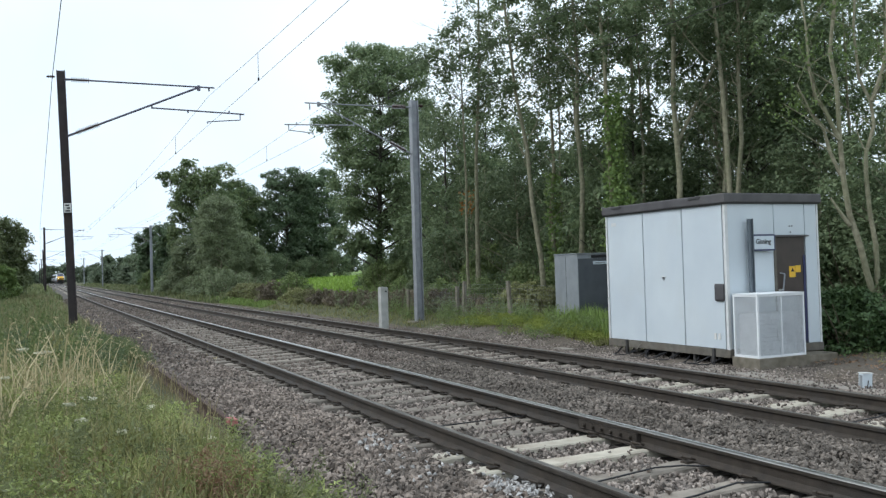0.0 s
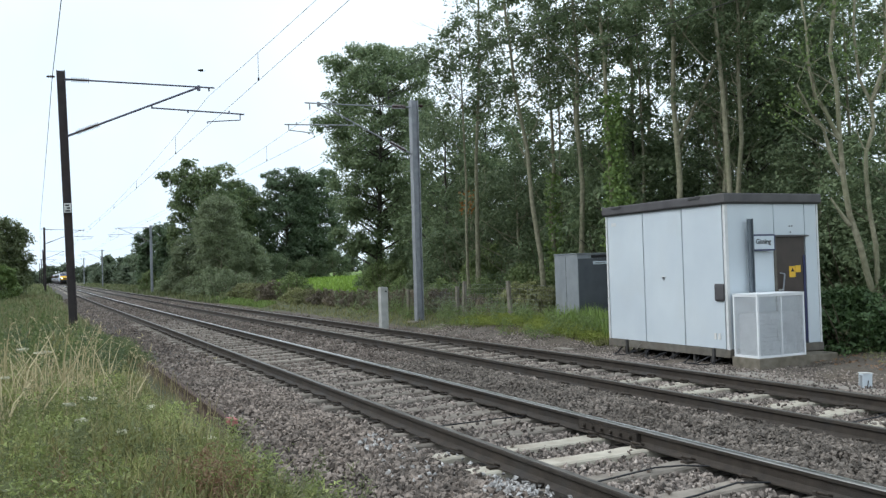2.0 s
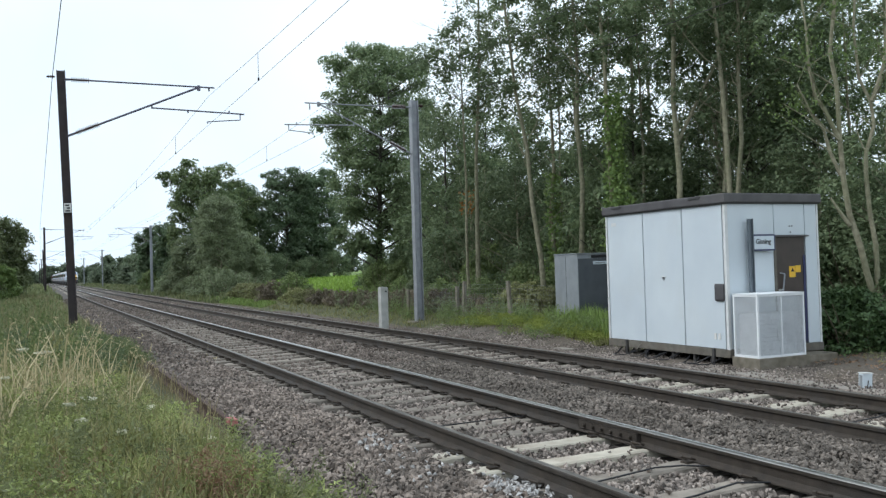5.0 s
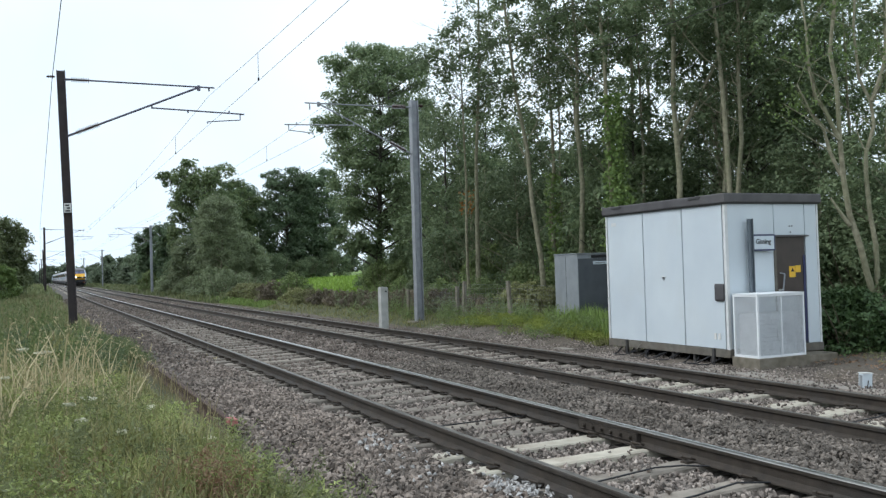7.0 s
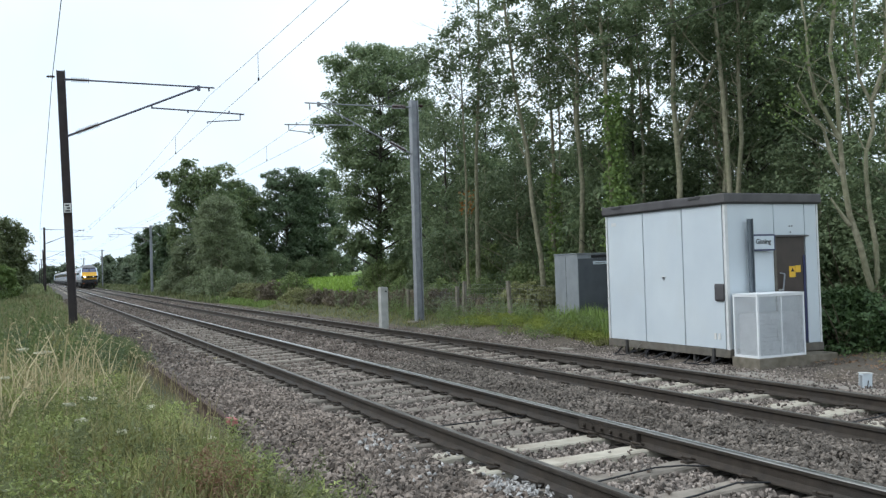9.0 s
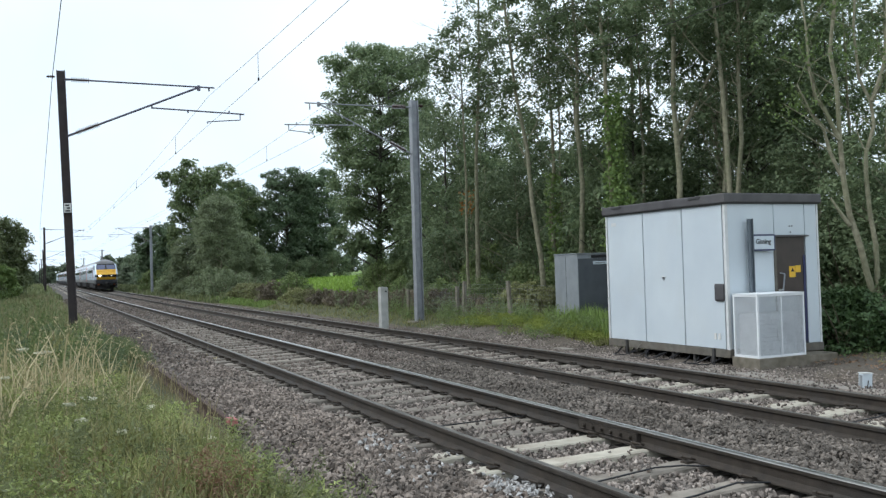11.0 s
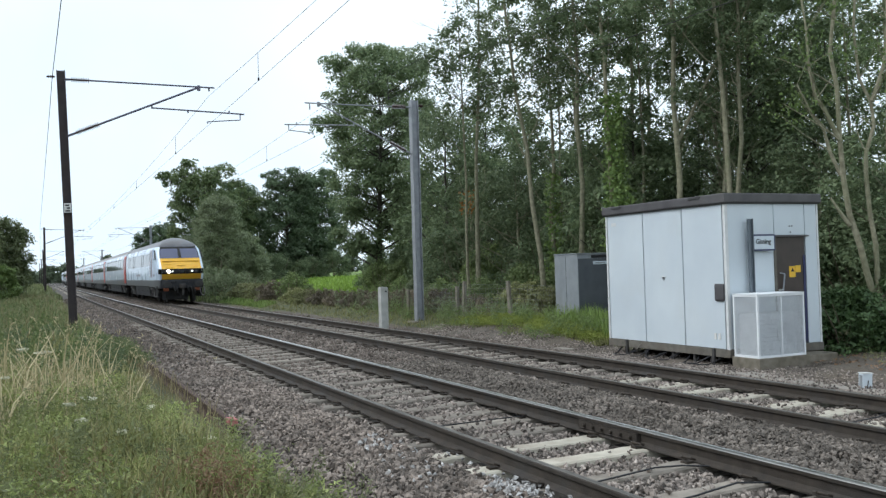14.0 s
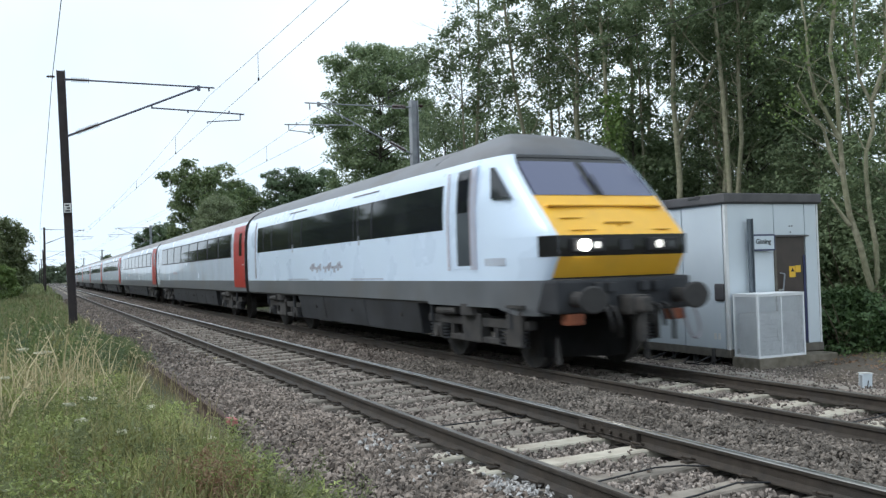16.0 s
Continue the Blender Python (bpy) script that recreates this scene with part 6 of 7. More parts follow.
            add_box(frame_bm, s * 1.12 - 0.05, s * 1.12 + 0.05, yc + k * 0.78 - 0.05, yc + k * 0.78 + 0.05, 0.40, 0.66)
    add_box(frame_bm, -1.1, 1.1, yc - 0.25, yc + 0.25, 0.5, 0.75)
    fr = part("bogie_frame", frame_bm, M["under"], parent, "grimy steel bogie frame")
    for s in (-1, 1):
        for k in (-1, 1):
            y = yc + k * base / 2
            bm = box(s * 1.10 - 0.12, s * 1.10 + 0.12, y - 0.16, y + 0.16, 0.34, 0.60, 0.04)
            add_rod(bm, (s * 1.2, y, 0.457), (s * 1.25, y, 0.457), 0.10, sides=14)
            part("axle_box", bm, M["under"], fr)
            for d in (-0.26, 0.26):
                bm = bmesh.new()
                for q in range(5):
                    add_rod(bm, (s * 1.13, y + d, 0.34 + q * 0.055), (s * 1.13, y + d, 0.365 + q * 0.055), 0.085, sides=12)
                part("coil_spring", bm, M["skirt"], fr)
            part("damper", rod((s * 1.25, y + 0.12 * k, 0.62), (s * 1.25, y + 0.12 * k, 0.93), 0.04), M["skirt"], fr)
        part("air_spring", rod((s * 1.1, yc, 0.78), (s * 1.1, yc, 0.96), 0.26, sides=16), M["under"], fr)
        part("yaw_damper", rod((s * 1.24, yc + 0.4, 0.84), (s * 1.24, yc + 1.15, 0.82), 0.07, sides=12), M["under"], fr)
    sets = []
    for k in (-1, 1):
        sets.append(put("wheelset", WHEELSET, parent, "steel wheels on axle", pose(0, yc + k * base / 2, WHEEL_R)))
    return sets


def under_boxes(parent, y0, y1, rng):
    """A long dark skirt of cases, leaning in towards the bottom."""
    y = y0
    while y < y1 - 0.6:
        w = min(rng.uniform(1.6, 3.2), y1 - y)
        bm = box(-1.30, 1.30, y + 0.012, y + w - 0.012, 0.36, 0.985, 0.02)
        for v in bm.verts:
            if v.co.z < 0.6:
                v.co.x *= 0.93
        case = part("equipment_box", bm, M["skirt"], parent, "dark grimy underfloor equipment case")
        for s in (-1, 1):
            part("latch", box(s * 1.25 - 0.03, s * 1.25 + 0.03, y + w * 0.3, y + w * 0.3 + 0.08, 0.66, 0.72), M["under"], case)
        y += w


def build_driving_trailer():
    v_ = thing("driving_trailer", "white driving van trailer with yellow nose and grey roof", "train vehicle")
    L = 18.55
    y_body = 4.4
    tube_body(y_body, L, 1.33, 3.25, M["white_body"], "body_side", v_, "glossy white body side")
    tube_body(y_body, L, 0.97, 1.33, M["grey_body"], "lower_band", v_, "grey lower body band")
    tube_body(y_body, L, 3.25, 3.79, M["train_roof"], "roof", v_, "dirty grey roof")
    end_wall(L, 0.97, M["under"], "rear_end", v_)
    part("floor_pan", box(-1.3, 1.3, 1.2, L, 0.93, 0.972), M["under"], v_)
    # nose: rows by height, columns round the plan
    zs = np.array([0.92, 1.0, 1.15, 1.33, 1.36, 1.5, 1.655, 1.66, 1.80, 1.945, 1.95, 2.1, 2.30, 2.45, 2.535, 2.56, 2.7, 2.85, 3.0, 3.12, 3.19, 3.24, 3.33, 3.44, 3.55, 3.65, 3.72, 3.765, 3.79])
    front = np.interp(zs, [0.92, 1.33, 1.66, 1.95, 2.55, 3.20, 3.33, 3.48, 3.62, 3.72, 3.77, 3.79], [0.80, 0.66, 0.44, 0.44, 1.06, 1.72, 1.84, 2.10, 2.52, 3.05, 3.6, 4.3])
    v = np.zeros((len(zs), 25, 3))
    for i, z in enumerate(zs):
        w, yf = float(half_width(z)), front[i]
        wf = max(0.0, w - np.interp(z, [0.9, 1.95, 3.2, 3.79], [0.20, 0.20, 0.16, 0.0]))
        wy = max(0.0, wf - 0.085) if z < 3.3 else wf * 0.94
        lead = min(1.5, y_body - yf)
        pts = [(w, y_body), (w, yf + lead * 0.95), (w - 0.01 * (w - wf) / 0.2, yf + lead * 0.7), (w - (w - wf) * 0.3, yf + lead * 0.42), (w - (w - wf) * 0.62, yf + lead * 0.22),
               (wf + (w - wf) * 0.10, yf + lead * 0.11), (wf - 0.03 * (wf > 0), yf + lead * 0.055), (wy, yf + lead * 0.035), (wy * 0.8, yf + lead * 0.022), (wy * 0.55, yf + lead * 0.010), (wy * 0.30, yf + lead * 0.004), (wy * 0.1, yf), (0.0, yf)]
        # the cab roof swells a little above the van's roof
        swell = [0.055 * max(0.0, (z - 3.3) / 0.49) * math.sin(math.pi * min(1.0, max(0.0, (y_body - y) / (y_body - 1.7)))) for x, y in pts]
        left = [(-x, y, z + d) for (x, y), d in zip(pts, swell)]
        right = [(-x, y, z) for x, y, z in left[::-1][1:]]
        v[i] = np.array(left + right)

    def patch(name, za, zb, ca, cb, material, label="", push=0.0):
        rows = [i for i, z in enumerate(zs) if za - 1e-6 <= z <= zb + 1e-6]
        sub = v[rows][:, ca:cb + 1].copy()
        if push:
            sub[:, :, 1] += push
        nr, nc = sub.shape[:2]
        i, j = np.meshgrid(np.arange(nr - 1), np.arange(nc - 1), indexing="ij")
        a = (i * nc + j).ravel()
        f = np.stack([a, a + nc, a + nc + 1, a + 1], 1)[:, ::-1]
        return put(name, np_mesh(name, sub.reshape(-1, 3), f, material, True), v_, label)
    patch("cab_side", 1.33, 3.24, 0, 7, M["white_body"], "white cab side")
    patch("cab_side", 1.33, 3.24, 17, 24, M["white_body"], "white cab side")
    patch("cab_skirt", 0.92, 1.33, 0, 7, M["grey_body"], "grey cab skirt")
    patch("cab_skirt", 0.92, 1.33, 17, 24, M["grey_body"], "grey cab skirt")
    patch("front_beam", 0.92, 1.36, 7, 17, M["skirt"], "black front beam")
    patch("lower_panel", 1.36, 1.66, 7, 17, M["yellow"], "yellow lower warning panel")
    patch("light_recess", 1.655, 1.95, 7, 17, M["gloss_black"], "black lamp band", 0.0)
    hood = patch("bonnet", 1.95, 2.56, 7, 17, M["yellow"], "sloping yellow bonnet panel")
    patch("windscreen_surround", 2.535, 3.19, 7, 17, M["gloss_black"], "black windscreen surround", 0.012)
    patch("brow", 3.19, 3.24, 7, 17, M["gloss_black"], "dark brow strip")
    patch("roof_dome", 3.24, 3.79, 0, 24, M["train_roof"], "grey domed cab roof")
    # two windscreen panes
    rows = [i for i, z in enumerate(zs) if 2.56 <= z <= 3.13]
    for ca, cb in ((7, 12), (12, 17)):
        sub = v[rows][:, ca:cb + 1].copy()
        sign = -1 if ca == 7 else 1
        outer = np.abs(sub[:, :, 0]).max(1, keepdims=True)
        sub[:, :, 0] = sign * (0.065 + (np.abs(sub[:, :, 0]) / outer) * (outer - 0.10))
        sub[:, :, 1] -= 0.012
        nr, nc = sub.shape[:2]
        i, j = np.meshgrid(np.arange(nr - 1), np.arange(nc - 1), indexing="ij")
        a = (i * nc + j).ravel()
        f = np.stack([a, a + nc, a + nc + 1, a + 1], 1)[:, ::-1]
        put("windscreen", np_mesh("windscreen", sub.reshape(-1, 3), f, M["screen"], True), v_, "tinted windscreen reflecting the sky")
    bm = rod((-0.06, 1.02, 2.56), (-0.09, 1.36, 2.90), 0.012)
    add_rod(bm, (0.06, 1.02, 2.56), (0.09, 1.36, 2.90), 0.012)
    part("wiper", bm, M["black"], v_)
    # wrap of the black band round the cab side
    for s in (-1, 1):
        rows = [i for i, z in enumerate(zs) if 1.66 <= z <= 1.95]
        ca, cb = (4, 7) if s < 0 else (17, 20)
        sub = v[rows][:, ca:cb + 1].copy()
        sub[:, :, 0] += s * 0.006
        sub[:, :, 1] -= 0.006
        nr, nc = sub.shape[:2]
        i, j = np.meshgrid(np.arange(nr - 1), np.arange(nc - 1), indexing="ij")
        a = (i * nc + j).ravel()
        f = np.stack([a, a + nc, a + nc + 1, a + 1], 1)[:, ::-1]
        put("band_wrap", np_mesh("band_wrap", sub.reshape(-1, 3), f, M["gloss_black"], True), v_)
    # bonnet lines and handle
    for x0, x1, z in ((-0.9, -0.55, 2.20), (-0.84, -0.45, 2.02), (0.55, 0.85, 2.02)):
        yf = float(np.interp(z, zs, front))
        part("bonnet_line", box(x0, x1, yf - 0.002, yf + 0.06, z, z + 0.006), M["amber"], hood)
    yf = float(np.interp(2.38, zs, front))
    part("bonnet_lip", box(-1.0, 1.0, yf - 0.035, yf + 0.09, 2.38, 2.405, 0.008), M["yellow"], hood, "yellow ledge across the bonnet")
    # darker yellow strip painting the shadow on the underside of the ledge
    part("bonnet_seam", box(-0.99, 0.99, yf - 0.012, yf + 0.05, 2.366, 2.378), M["amber"], hood)
    yf = float(np.interp(2.12, zs, front))
    bm = box(-0.23, 0.23, yf - 0.02, yf + 0.03, 2.12, 2.14)
    add_box(bm, -0.012, 0.012, yf - 0.06, yf + 0.03, 2.02, 2.12)
    part("step_bar", bm, M["amber"], hood, "brown step bar")
    # lamps
    for x, on in ((-0.64, True), (0.64, False)):
        cluster = part("lamp_cluster", box(x - 0.27, x + 0.27, 0.405, 0.47, 1.71, 1.90, 0.02), M["black"], v_, "headlight cluster")
        part("headlight", rod((x - 0.08, 0.40, 1.805), (x - 0.08, 0.38, 1.805), 0.082 if on else 0.06, sides=20), M["lamp_on"] if on else M["lamp_dim"], cluster, "lit headlight" if on else "dim headlight")
        part("marker_light", rod((x + 0.13, 0.40, 1.805), (x + 0.13, 0.385, 1.805), 0.05, sides=16), M["lamp_dim"] if on else M["lens"], cluster)
    part("emblem_panel", box(-0.1, 0.1, 0.412, 0.42, 1.73, 1.88), M["skirt"], v_)
    # cab side window, cab door with grab rails, van windows
    for s in (-1, 1):
        bm = bmesh.new()
        tri = [(1.98, 3.05), (1.42, 2.55), (1.90, 2.56)]
        fv = [bm.verts.new((s * (np.interp(y, [1.4, 2.0], [half_width(z) - 0.02, half_width(z) - 0.002]) + 0.012), y, z)) for y, z in tri]
        bv = [bm.verts.new((vv.co.x - s * 0.08, vv.co.y, vv.co.z)) for vv in fv]
        bm.faces.new(fv)
        bm.faces.new(bv[::-1])
        for q in range(3):
            bm.faces.new((fv[q], bv[q], bv[(q + 1) % 3], fv[(q + 1) % 3]))
        bmesh.ops.recalc_face_normals(bm, faces=bm.faces[:])
        part("cab_window", bm, M["glass"], v_, "dark triangular cab side window")
        side_patch(2.42, 3.35, 1.52, 3.14, s, 0.006, 0.02, M["white_body"], "cab_door", v_, "white cab door")
        side_patch(2.62, 3.08, 1.57, 3.10, s, 0.012, 0.02, M["cab_door_grey"], "door_recess", v_, "dark grey lower door panel")
        side_patch(2.66, 3.04, 2.42, 3.06, s, 0.017, 0.02, M["glass"], "door_window", v_, "dark drop window")
        for y in (2.40, 2.53, 3.36):
            bm = rod((s * 1.40, y, 1.50), (s * 1.405, y, 2.4), 0.016)
            add_rod(bm, (s * 1.405, y, 2.4), (s * 1.34, y, 3.10), 0.016)
            part("grab_rail", bm, M["pink"], v_, "pale grab rail")
        side_patch(3.62, 17.15, 2.18, 2.93, s, 0.004, 0.02, M["glass"], "window_band", v_, "long black window band")
        side_patch(5.15, 5.75, 2.26, 2.87, s, 0.008, 0.012, M["coach_glass"], "guard_window", v_, "dark guard's window")
        for y in (15.35, 16.35):
            side_patch(y, y + 0.05, 2.18, 2.93, s, 0.008, 0.012, M["joint"], "band_joint", v_)
        for y0, y1 in ((7.1, 7.85), (12.3, 13.1)):
            pane = side_patch(y0, y1, 2.24, 2.89, s, 0.010, 0.02, M["coach_glass"], "luggage_door_window", v_, "dark luggage door window")
            side_patch(y1 + 0.03, y1 + 0.07, 2.18, 2.93, s, 0.012, 0.02, M["joint"], "window_frame", pane)
            side_patch(y0 - 0.06, y0 - 0.03, 2.18, 2.93, s, 0.012, 0.02, M["joint"], "window_frame", pane)
            side_patch(y1 + 0.32, y1 + 0.345, 2.18, 2.93, s, 0.008, 0.012, M["joint"], "band_joint", v_)
            side_patch(y0 - 0.6, y1 + 0.6, 1.36, 1.375, s, 0.005, 0.01, M["ink"], "door_seam", v_)
            bm = rod((s * 1.385, y1 - 0.02, 2.08), (s * 1.385, y1 - 0.02, 2.28), 0.012)
            part("door_handle", bm, M["chrome"], v_)
            side_patch(y0 - 0.3, y1 + 0.5, 3.13, 3.15, s, 0.02, 0.02, M["ink"], "rain_strip", v_)
        for y0, y1, z0, z1 in [(11.42 - 0.135 * q, 11.52 - 0.135 * q, 1.56 + (0.05, 0.0, 0.05, 0.05, -0.04)[q % 5], (1.70, 1.78, 1.68, 1.76, 1.69)[(q * 3) % 5]) for q in range(19) if q != 7]:
            side_patch(y0, y1, z0, z1 - 0.02, s, 0.003, 0.008, M["ink"], "lettering_bar", v_, "grey unreadable lettering")
        for y0 in (1.52, 1.65, 1.78, 1.91, 2.04):
            side_patch(y0, y0 + 0.085, 1.555, 1.67, s, 0.004, 0.012, M["ink_pale"], "number_bar", v_)
        side_patch(17.35, 17.5, 1.4, 3.12, s, 0.004, 0.02, M["ink"], "end_seam", v_)
        part("side_step", box(s * 1.28 - 0.06, s * 1.28 + 0.1, 2.5, 3.1, 1.20, 1.27), M["black"], v_)
    # buffers, coupler, pipes, plough
    for s in (-1, 1):
        bm = rod((s * 0.87, 0.62, 1.06), (s * 0.87, 0.2, 1.06), 0.12, 0.10, 16)
        add_rod(bm, (s * 0.87, 0.24, 1.06), (s * 0.87, 0.06, 1.06), 0.075, sides=14)
        head = bmesh.new()
        add_rod(head, (0, 0.07, 1.06), (0, 0.02, 1.06), 0.13, 0.19, 24)
        add_rod(head, (0, 0.02, 1.06), (0, 0.0, 1.06), 0.19, 0.165, 24)
        bmesh.ops.scale(head, vec=(1.28, 1, 1), verts=head.verts[:])
        bmesh.ops.translate(head, vec=(s * 0.87, 0, 0), verts=head.verts[:])
        part("buffer_head", head, M["buffer_face"], v_, "broad oval buffer head")
        part("buffer", bm, M["buffer_face"], v_, "black sprung buffer shank")
        part("pipe_cover", box(s * 0.87 - 0.14, s * 0.87 + 0.13, 0.42, 0.62, 0.70, 0.86, 0.03), M["orange"], v_, "orange jumper cover")
    part("headstock", box(-1.16, 1.16, 0.46, 1.2, 0.86, 1.34, 0.05), M["skirt"], v_)
    for x in (-0.5, -0.3, 0.28, 0.5):
        part("jumper_socket", box(x - 0.07, x + 0.07, 0.36, 0.46, 1.14, 1.28, 0.02), M["skirt"], v_)
    for s in (-1, 1):
        cols = (2, 3, 4, 5, 6, 7) if s < 0 else (22, 21, 20, 19, 18, 17)
        bm = bmesh.new()
        top, low = [], []
        for q, c in enumerate(cols):
            x, y, z = v[0, c]
            top.append(bm.verts.new((x, y, z)))
            low.append(bm.verts.new((x - s * 0.01, y, z - (0.02 if q == 0 else 0.10))))
        for q in range(5):
            bm.faces.new((top[q], top[q + 1], low[q + 1], low[q]))
        bmesh.ops.solidify(bm, geom=bm.faces[:], thickness=0.02)
        part("cab_valance", bm, M["grey_body"], v_, "grey cab lower valance")
    bm = box(-0.16, 0.16, 0.12, 0.5, 0.82, 1.10, 0.05)
    add_box(bm, -0.11, 0.05, -0.06, 0.16, 0.86, 1.07, 0.04)
    add_box(bm, -0.05, 0.05, 0.05, 0.2, 0.45, 0.9, 0.02)
    part("coupler", bm, M["under"], v_, "black knuckle coupler")
    for x, drop in ((-0.45, 0.35), (-0.32, 0.42), (0.30, 0.38), (0.46, 0.3), (0.62, 0.5)):
        pts = [(x, 0.45, 0.95), (x, 0.30, 0.92), (x + 0.03, 0.24, 0.72), (x + 0.06, 0.28, 0.95 - drop), (x + 0.10, 0.36, 0.78)]
        vv, ff = tubes([(pts, [0.028] * 5)], 7)
        put("brake_hose", np_mesh("brake_hose", vv, ff, M["buffer_face"], True), v_)
    vv, ff = tubes([([(0.98, 0.42, 0.86), (0.985, 0.38, 0.68), (1.02, 0.36, 0.52), (1.08, 0.35, 0.43), (1.14, 0.35, 0.415), (1.20, 0.36, 0.46), (1.235, 0.38, 0.58), (1.235, 0.42, 0.74), (1.20, 0.48, 0.90)], [0.017] * 9)], 7)
    put("jumper_cable", np_mesh("jumper_cable", vv, ff, M["ink"], True), v_, "hanging pale jumper cable")
    bm = bmesh.new()
    pts = [(-1.0, 1.14, 0.74), (-1.0, 1.12, 0.22), (0, 0.84, 0.20), (0, 0.88, 0.74), (0.40, 0.97, 0.20), (0.40, 0.99, 0.74)]
    q = [bm.verts.new(p) for p in pts]
    bm.faces.new((q[0], q[1], q[2], q[3]))
    bm.faces.new((q[3], q[2], q[4], q[5]))
    bmesh.ops.solidify(bm, geom=bm.faces[:], thickness=0.04)
    part("snow_plough", bm, M["plough"], v_, "dark grey steel deflector plough")
    for s in (-1, 1):
        part("guard_iron", rod((s * 0.78, 1.15, 0.75), (s * 0.78, 1.05, 0.1), 0.045), M["under"], v_)
        part("step_ladder", box(s * 1.22 - 0.03, s * 1.22 + 0.03, 1.30, 1.75, 0.35, 0.95, 0.02), M["under"], v_)
    sets = bogie(v_, 3.0) + bogie(v_, 14.9)
    under_boxes(v_, 4.95, 12.9, np.random.default_rng(5))
    for s in (-1, 1):
        side_patch(5.1, 12.9, 0.955, 1.05, s, -0.02, 0.02, M["skirt"], "valance", v_)
    return v_, sets


COACH = 23.0


def build_coach():
    c = thing("passenger_coach", "white passenger coach with dark windows and red doors", "train vehicle", None, "passenger coaches")
    y0, y1 = 0.22, COACH - 0.22
    tube_body(y0, y1, 1.33, 3.25, M["coach_body"], "body_side", c, "white body side")
    tube_body(y0, y1, 0.97, 1.33, M["grey_body"], "lower_band", c, "grey lower body band")
    tube_body(y0, y1, 3.25, 3.79, M["coach_roof"], "roof", c, "ribbed pale grey roof")
    end_wall(y0, 0.97, M["under"], "front_end", c)
    end_wall(y1, 0.97, M["under"], "rear_end", c)
    part("floor_pan", box(-1.3, 1.3, y0, y1, 0.93, 0.972), M["under"], c)
    for y in (-0.12, COACH - 0.22):
        part("gangway", box(-0.5, 0.5, y, y + 0.34, 1.05, 3.2, 0.05), M["under"], c, "black gangway bellows")
    for s in (-1, 1):
        side_patch(2.35, 20.65, 2.13, 2.95, s, 0.004, 0.02, M["black"], "window_band", c, "dark window band")
        for k in range(8):
            ya = 2.5 + k * 2.275
            side_patch(ya + 0.06, ya + 2.10, 2.17, 2.91, s, 0.010, 0.02, M["coach_glass"], "window_pane", c)
        for ya in (0.24, COACH - 1.49):
            red = ya < 1
            door = side_patch(ya, ya + (1.7 if red else 1.0), 1.10, 3.14, s, 0.006, 0.025, M["red_door"] if red else M["coach_body"], "door", c, "red slam door" if red else "white slam door")
            side_patch(ya + 0.42, ya + 0.80, 2.15, 2.90, s, 0.012, 0.02, M["glass"], "door_window", door)
            bm = rod((s * 1.385, ya + 0.12, 1.85), (s * 1.385, ya + 0.26, 1.85), 0.02)
            part("door_handle", bm, M["chrome"], door)
        for q in range(4):
            side_patch(15.2 + q * 0.32, 15.45 + q * 0.32, 1.62, 1.74, s, 0.003, 0.008, M["ink"], "lettering_bar", c)
    for k in range(10):
        part("roof_rib", box(-1.05, 1.05, 1.4 + k * 2.25, 1.46 + k * 2.25, 3.42, 3.44), M["coach_roof"], c)
    sets = bogie(c, 3.5) + bogie(c, COACH - 3.5)
    under_boxes(c, 5.8, COACH - 5.8, np.random.default_rng(6))
    return c, sets


def build_locomotive():
    c = thing("electric_locomotive", "white electric locomotive pushing at the train's tail", "train vehicle")
    tube_body(1.0, 17.8, 1.33, 3.25, M["white_body"], "body_side", c, "white body side")
    tube_body(1.0, 17.8, 0.97, 1.33, M["grey_body"], "lower_band", c)
    tube_body(1.0, 17.8, 3.25, 3.79, M["train_roof"], "roof", c)
    end_wall(1.0, 0.97, M["gloss_black"], "front_end", c)
    end_wall(17.8, 0.97, M["yellow"], "rear_end", c)
    for s in (-1, 1):
        side_patch(1.6, 2.3, 2.3, 2.95, s, 0.006, 0.02, M["glass"], "cab_window", c)
        side_patch(16.4, 17.1, 2.3, 2.95, s, 0.006, 0.02, M["glass"], "cab_window", c)
        side_patch(5.0, 13.5, 2.4, 2.9, s, 0.006, 0.02, M["skirt"], "grille", c)
    bm = rod((-0.5, 14, 3.8), (0, 15.2, 4.6), 0.03)
    add_rod(bm, (0, 15.2, 4.6), (0, 14.0, 5.5), 0.03)
    add_rod(bm, (-0.7, 14.0, 5.52), (0.7, 14.0, 5.52), 0.03)
    part("pantograph", bm, M["under"], c, "raised pantograph arm")
    part("floor_pan", box(-1.3, 1.3, 1.0, 17.8, 0.93, 0.972), M["under"], c)
    sets = bogie(c, 4.0, 3.3) + bogie(c, 14.8, 3.3)
    under_boxes(c, 6.5, 12.3, np.random.default_rng(7))
    return c, sets


trailer, trailer_wheels = build_driving_trailer()
coach, _ = build_coach()
coaches = [coach] + [copy_thing(coach, Matrix()) for _ in range(7)]
loco, _ = build_locomotive()


# ---- a small bird that crosses the line ----
def build_bird():
    b = thing("bird", "small dark bird flying past the overhead wires", "bird")
    plumage = surface("dark_plumage", (0.02, 0.019, 0.018), (0.05, 0.046, 0.042), 30, 0.7, bump=0)
    ys = [-0.085, -0.06, -0.02, 0.03, 0.06, 0.085, 0.105]
    rr = [0.008, 0.022, 0.034, 0.034, 0.024, 0.025, 0.006]
    v, f = tubes([([(0, y, 0.004 * math.sin(y * 20)) for y in ys], rr)], 10)
    put("body", np_mesh("body", v, f, plumage, True), b, "rounded dark body and head")
